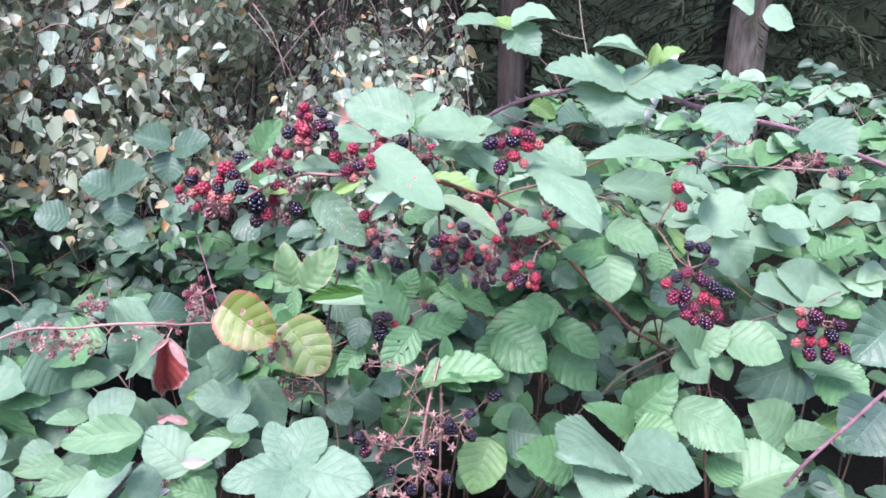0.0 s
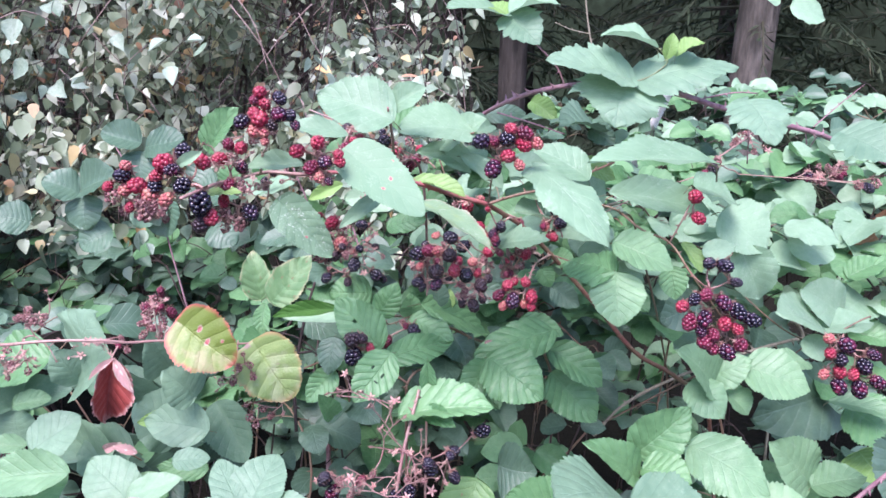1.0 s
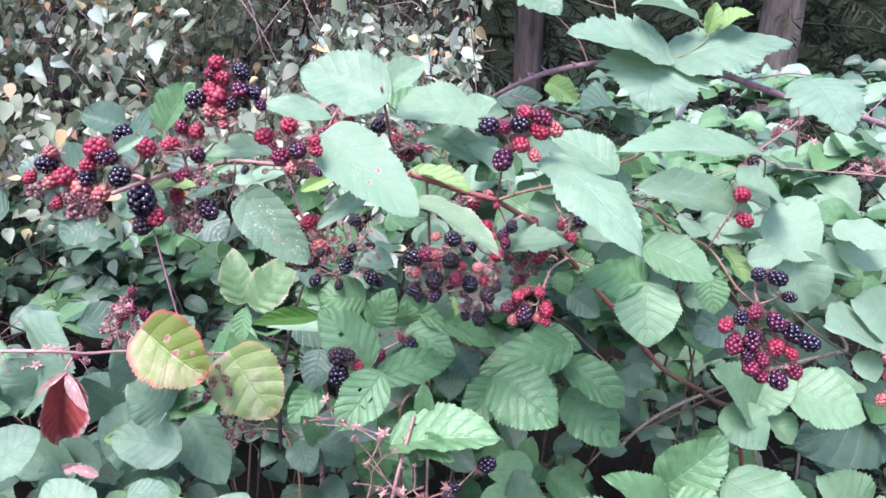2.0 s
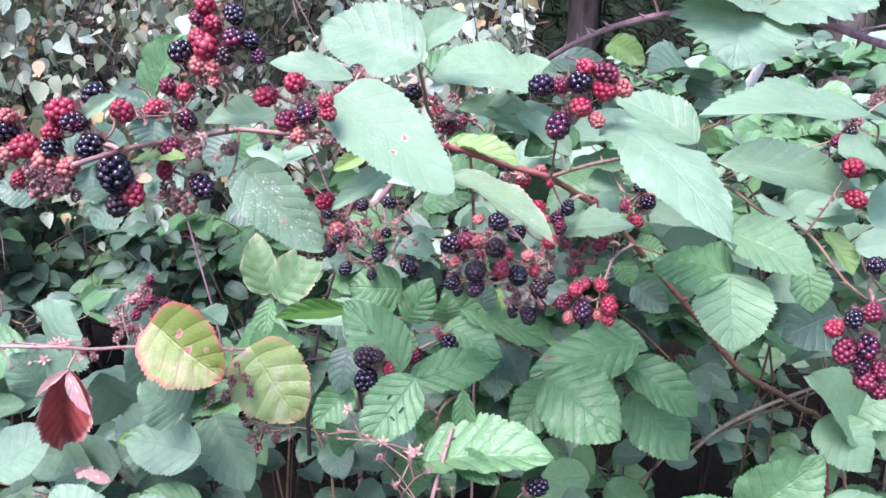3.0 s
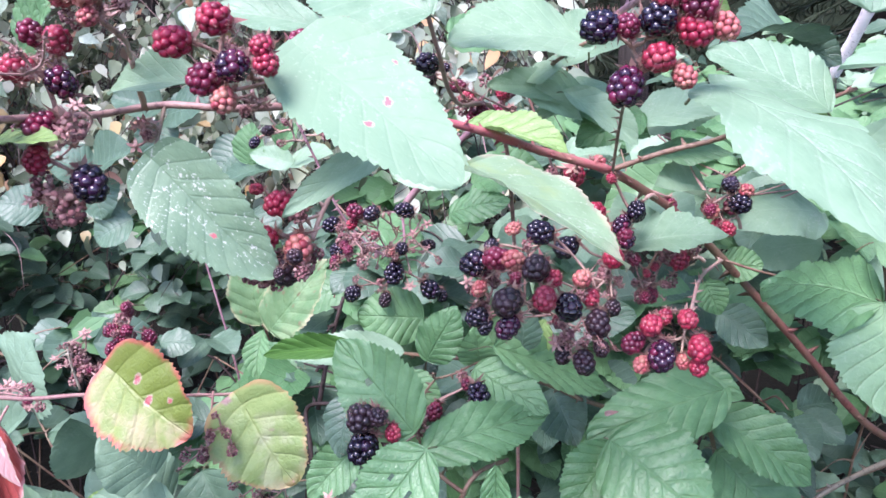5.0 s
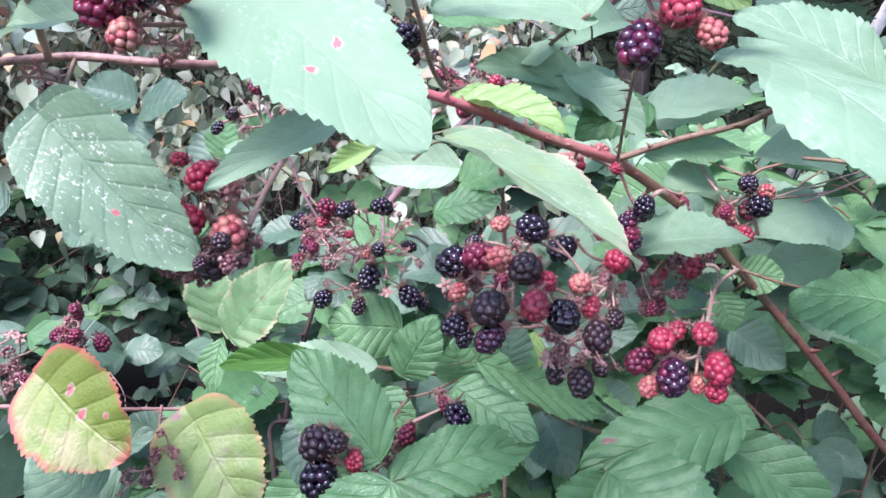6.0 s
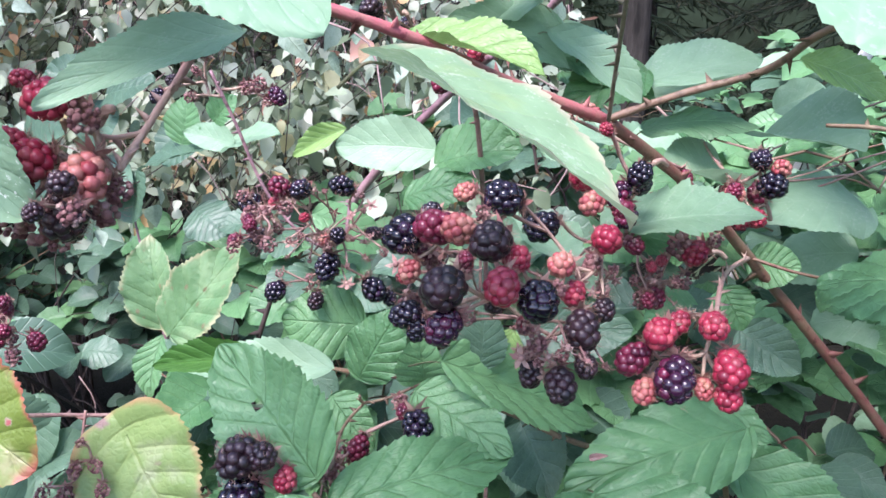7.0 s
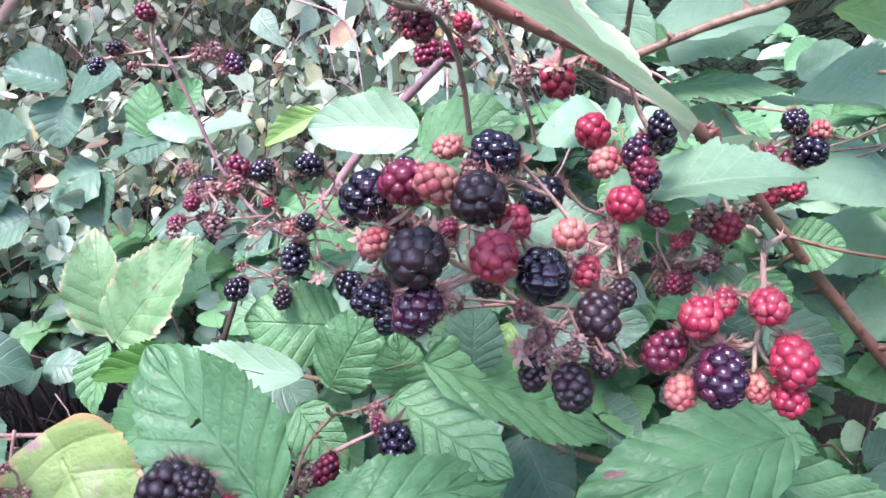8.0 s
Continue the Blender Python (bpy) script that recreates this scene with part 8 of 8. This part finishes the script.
c.star(-0.174, 0.776, 1.221, 0.0045)
c.star(-0.169, 0.774, 1.217, 0.0041)
c.star(-0.180, 0.778, 1.211, 0.0049)
c.star(-0.161, 0.763, 1.222, 0.0029)
c.done(0.0008)
c = Cluster(main_cane, (-0.100, 0.795, 1.254), "withered calyces", material=STEM_PINK)
c.berry("dried", -0.099, 0.780, 1.259, 0.0053)
c.star(-0.106, 0.789, 1.255, 0.0042)
c.berry("dried", -0.087, 0.786, 1.249, 0.0052)
c.star(-0.094, 0.793, 1.246, 0.0040)
c.star(-0.096, 0.780, 1.244, 0.0028)
c.berry("dried", -0.096, 0.781, 1.256, 0.0061)
c.berry("dried", -0.089, 0.767, 1.254, 0.0054)
c.berry("dried", -0.078, 0.762, 1.258, 0.0048)
c.done(0.0008)
leaf(left_cane, (-0.414, 0.980, 0.842), (-0.386, 0.970, 0.858), (-0.387, -0.916, 0.109), 0.013, LEAF_DEAD_PALE, variant=1)
leaf(side_cane, (0.734, 1.300, 1.095), (0.681, 1.280, 1.065), (0.133, -0.915, 0.380), 0.029, LEAF_BROWN, variant=3)
leaf(side_cane, (0.777, 1.350, 1.124), (0.714, 1.300, 1.112), (0.501, -0.737, 0.454), 0.023, LEAF_BROWN, variant=3)
stem(arch_cane, [(0.225, 1.300, 1.478), (0.235, 1.300, 1.420), (0.247, 1.300, 1.371), (0.254, 1.300, 1.343)], 0.0014, 0.0018, STEM_GREY, name="branch")
stem(arch_cane, [(0.181, 1.280, 1.417), (0.207, 1.290, 1.408), (0.239, 1.300, 1.403)], 0.0008, 0.0010, STEM_GREY, thorns=0.012, name="branch")
stem(arch_cane, [(0.608, 1.300, 1.270), (0.665, 1.350, 1.301), (0.734, 1.400, 1.340)], 0.0013, 0.0009, STEM_PURPLE, name="branch")
stem(arch_cane, [(0.404, 1.150, 1.229), (0.461, 1.200, 1.255), (0.483, 1.200, 1.280)], 0.0014, 0.0010, STEM_PINK, thorns=0.01, name="branch")


# ---- the rest of the thicket: leafy canes behind and beside the fruit ----
def thicket_top(x, y):
    """Height of the leaf canopy over the plan."""
    if x < -0.3:
        left = 1.04 - 0.12 * min(1.0, max(0.0, (y - 1.5)))
        return left + 0.2 * max(0.0, min(1.0, (x + 0.45) / 0.15))
    if x < 0.25:
        return 1.17
    return 1.14 + (0.04 + 0.12 * min(1.0, (x - 0.25) / 0.4)) * max(0.0, y - 1.1)


def free_place(p):
    """Keeps the ground between the path and the fruit clear of leaves."""
    x, y, z = p
    if noise.noise(Vector(p) * 5.0) > (0.12 if x < -0.3 else 0.28):
        return False
    if 0.32 < x < 0.54 and 0.6 < z < 0.9 and y < 1.5:
        return False
    if -1.05 < x < -0.6 and 0.55 < z < 0.86 and y < 1.9:
        return False
    if z > thicket_top(x, y) + 0.02:
        return False
    if z < 0.72:
        return y > 0.98
    if x < -0.3:
        return y > 1.13 + (0.35 if z > 0.93 else 0.0) - 0.1 * (z < 0.8)
    if x < 0.3:
        return y > 1.2 if z > 0.95 else y > 1.12
    return y > 1.14 if z > 0.9 else y > 1.04


LEAF_ARRAYS = {}


def leaf_arrays(me):
    """Places and texture places of a leaf's corners."""
    uv = [(0.0, 0.0)] * len(me.vertices)
    for loop, item in zip(me.loops, me.uv_layers[0].data):
        uv[loop.vertex_index] = tuple(item.uv)
    return [v.co.copy() for v in me.vertices], uv


def filler_cane(root, rng, mats, label, low=0.0):
    x0, y0 = root
    ob = thing("bramble_cane", (x0, y0, 0), label, "bramble", "bramble canes")
    top = low or thicket_top(x0, y0) - rng.uniform(0.0, 0.35 if x0 < 0.4 else 0.16)
    an = rng.uniform(0, 6.283)
    d = Vector((math.cos(an), math.sin(an) * 0.7 - 0.25, 0))
    p0 = Vector((x0, y0, 0))
    p1 = p0 + d * 0.12 + Vector((0, 0, top * 0.7))
    p2 = p0 + d * 0.38 + Vector((0, 0, top))
    p3 = p0 + d * 0.72 + Vector((0, 0, top * rng.uniform(0.72, 0.95)))
    line = smooth_line([p0, p1, p2, p3], 7)
    keep = [q for q in line if q.z < 0.35 or free_place(q + Vector((0, -0.06, 0.03)))]
    if len(keep) < 6:
        keep = line[:12]
    verts, faces = [], []
    add_tube(verts, faces, keep, 0.0028, 0.0014, 6, 0.05)
    add_thorns(verts, faces, keep, 0.0028, 0.0014, 0.035, 0.005, rng)
    count, rest, far = 0, {}, y0 > 1.95 or (x0 < -0.9)
    for k in range(5, len(keep)):
        node = keep[k]
        for _ in range(2 if far else 1 + (k % 3 == 0)):
            out = Vector((rng.uniform(-1, 1), rng.uniform(-1.1, 0.5), rng.uniform(0.0, 0.6))).normalized()
            hub = node + out * rng.uniform(0.05, 0.11)
            if not free_place(hub):
                continue
            add_tube(verts, faces, smooth_line([node, node.lerp(hub, 0.5) + Vector((0, 0, 0.01)), hub], 3), 0.0014, 0.001, 4)
            flat = Vector((out.x, out.y, 0)).normalized()
            size = rng.uniform(0.05, 0.085)
            turns = (0, 1.25, -1.25) if rng.random() < 0.7 else (0, 0.95, -0.95, 1.9, -1.9)
            mat = mats[rng.randrange(len(mats))]
            shape = "round" if rng.random() < 0.5 else "ovate"
            normal = Vector((rng.uniform(-0.35, 0.35), -0.5 + rng.uniform(-0.35, 0.3), 0.8))
            for a in turns:
                way = flat.copy()
                way.rotate(Matrix.Rotation(a, 3, "Z"))
                way = way + Vector((0, 0, rng.uniform(-0.55, 0.0)))
                s = size * (1.0 if a == 0 else 0.82) * rng.uniform(0.9, 1.1)
                start = hub + way * 0.012
                if not free_place(start + way * s):
                    continue
                me, m = leaf_kind(mat, shape, rng.randrange(4), 2 if far else 1), leaf_pose(start, start + way * s, normal, s * rng.uniform(0.75, 0.92))
                if not far:
                    part("leaflet", me, ob, m)
                    count += 1
                    continue
                pool = rest.setdefault(mat.name, ([], [], [], mat))
                k0 = len(pool[0])
                co, uv = LEAF_ARRAYS.setdefault(me.name, leaf_arrays(me))
                pool[0].extend((m @ v) for v in co)
                pool[2].extend(uv)
                pool[1].extend(tuple(a + k0 for a in p.vertices) for p in me.polygons)
    for verts2, faces2, uvs2, mat in rest.values():
        part("foliage", mesh_from("foliage", [tuple(v) for v in verts2], faces2, mat, uvs2), ob, kind="stuff")
    part("stem", mesh_from("stem", [tuple(v) for v in verts], faces, rng.choice((STEM_BROWN, TWIG, TWIG))), ob)
    return count


def thicket():
    rng = random.Random(5)
    total = 0
    spots = []
    for _ in range(36):
        spots.append((rng.uniform(-0.45, 0.45), rng.uniform(1.3, 1.75)))
    for _ in range(44):
        spots.append((rng.uniform(0.35, 2.1), rng.uniform(1.2, 2.9)))
    for _ in range(36):
        spots.append((rng.uniform(-1.7, -0.4), rng.uniform(1.25, 2.5)))
    for s in spots:
        if 0.3 < s[0] < 0.56 and s[1] < 1.55:
            continue
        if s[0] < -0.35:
            mats, label = (LEAF_SHADED, LEAF_SHADED, LEAF, LEAF_SHADED), "low bramble cane with dull blue-green leaves, shade put into their colour"
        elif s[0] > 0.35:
            # Canes in the open get the colour paled for sky sheen.
            mats, label = ((LEAF_PALE_SHEEN, LEAF_PALE_SHEEN, LEAF) if s[1] < 1.95 else (LEAF, LEAF_PALE_SHEEN, LEAF_SHADED)), "bramble cane in the open, sky sheen put into its pale green leaves"
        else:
            mats, label = (LEAF, LEAF_SHADED), "bramble cane with green leaves deep in the thicket"
        total += filler_cane(s, rng, mats, label)
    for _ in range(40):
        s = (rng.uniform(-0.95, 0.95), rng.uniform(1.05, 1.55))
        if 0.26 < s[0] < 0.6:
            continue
        # Low shoots mostly take the leaf colour darkened for shade.
        total += filler_cane(s, rng, (LEAF_SHADED, LEAF_SHADED, LEAF), "short bramble shoot low in the thicket, its leaves coloured dark for shade", rng.uniform(0.42, 0.74))
    return total


thicket()


# ---- a bleached stick and dead stalks ----
stick = thing("dead_stick", (0.388, 3.06, 0.0), "bleached bare stick leaning among the brambles", "stick")
stem(stick, [(0.388, 3.060, 0.0), (0.47, 2.58, 0.60), (0.545, 2.19, 1.084), (0.561, 2.10, 1.196), (0.579, 2.00, 1.321), (0.590, 1.94, 1.396)], 0.014, 0.012, BARE_WOOD, thorns=0)
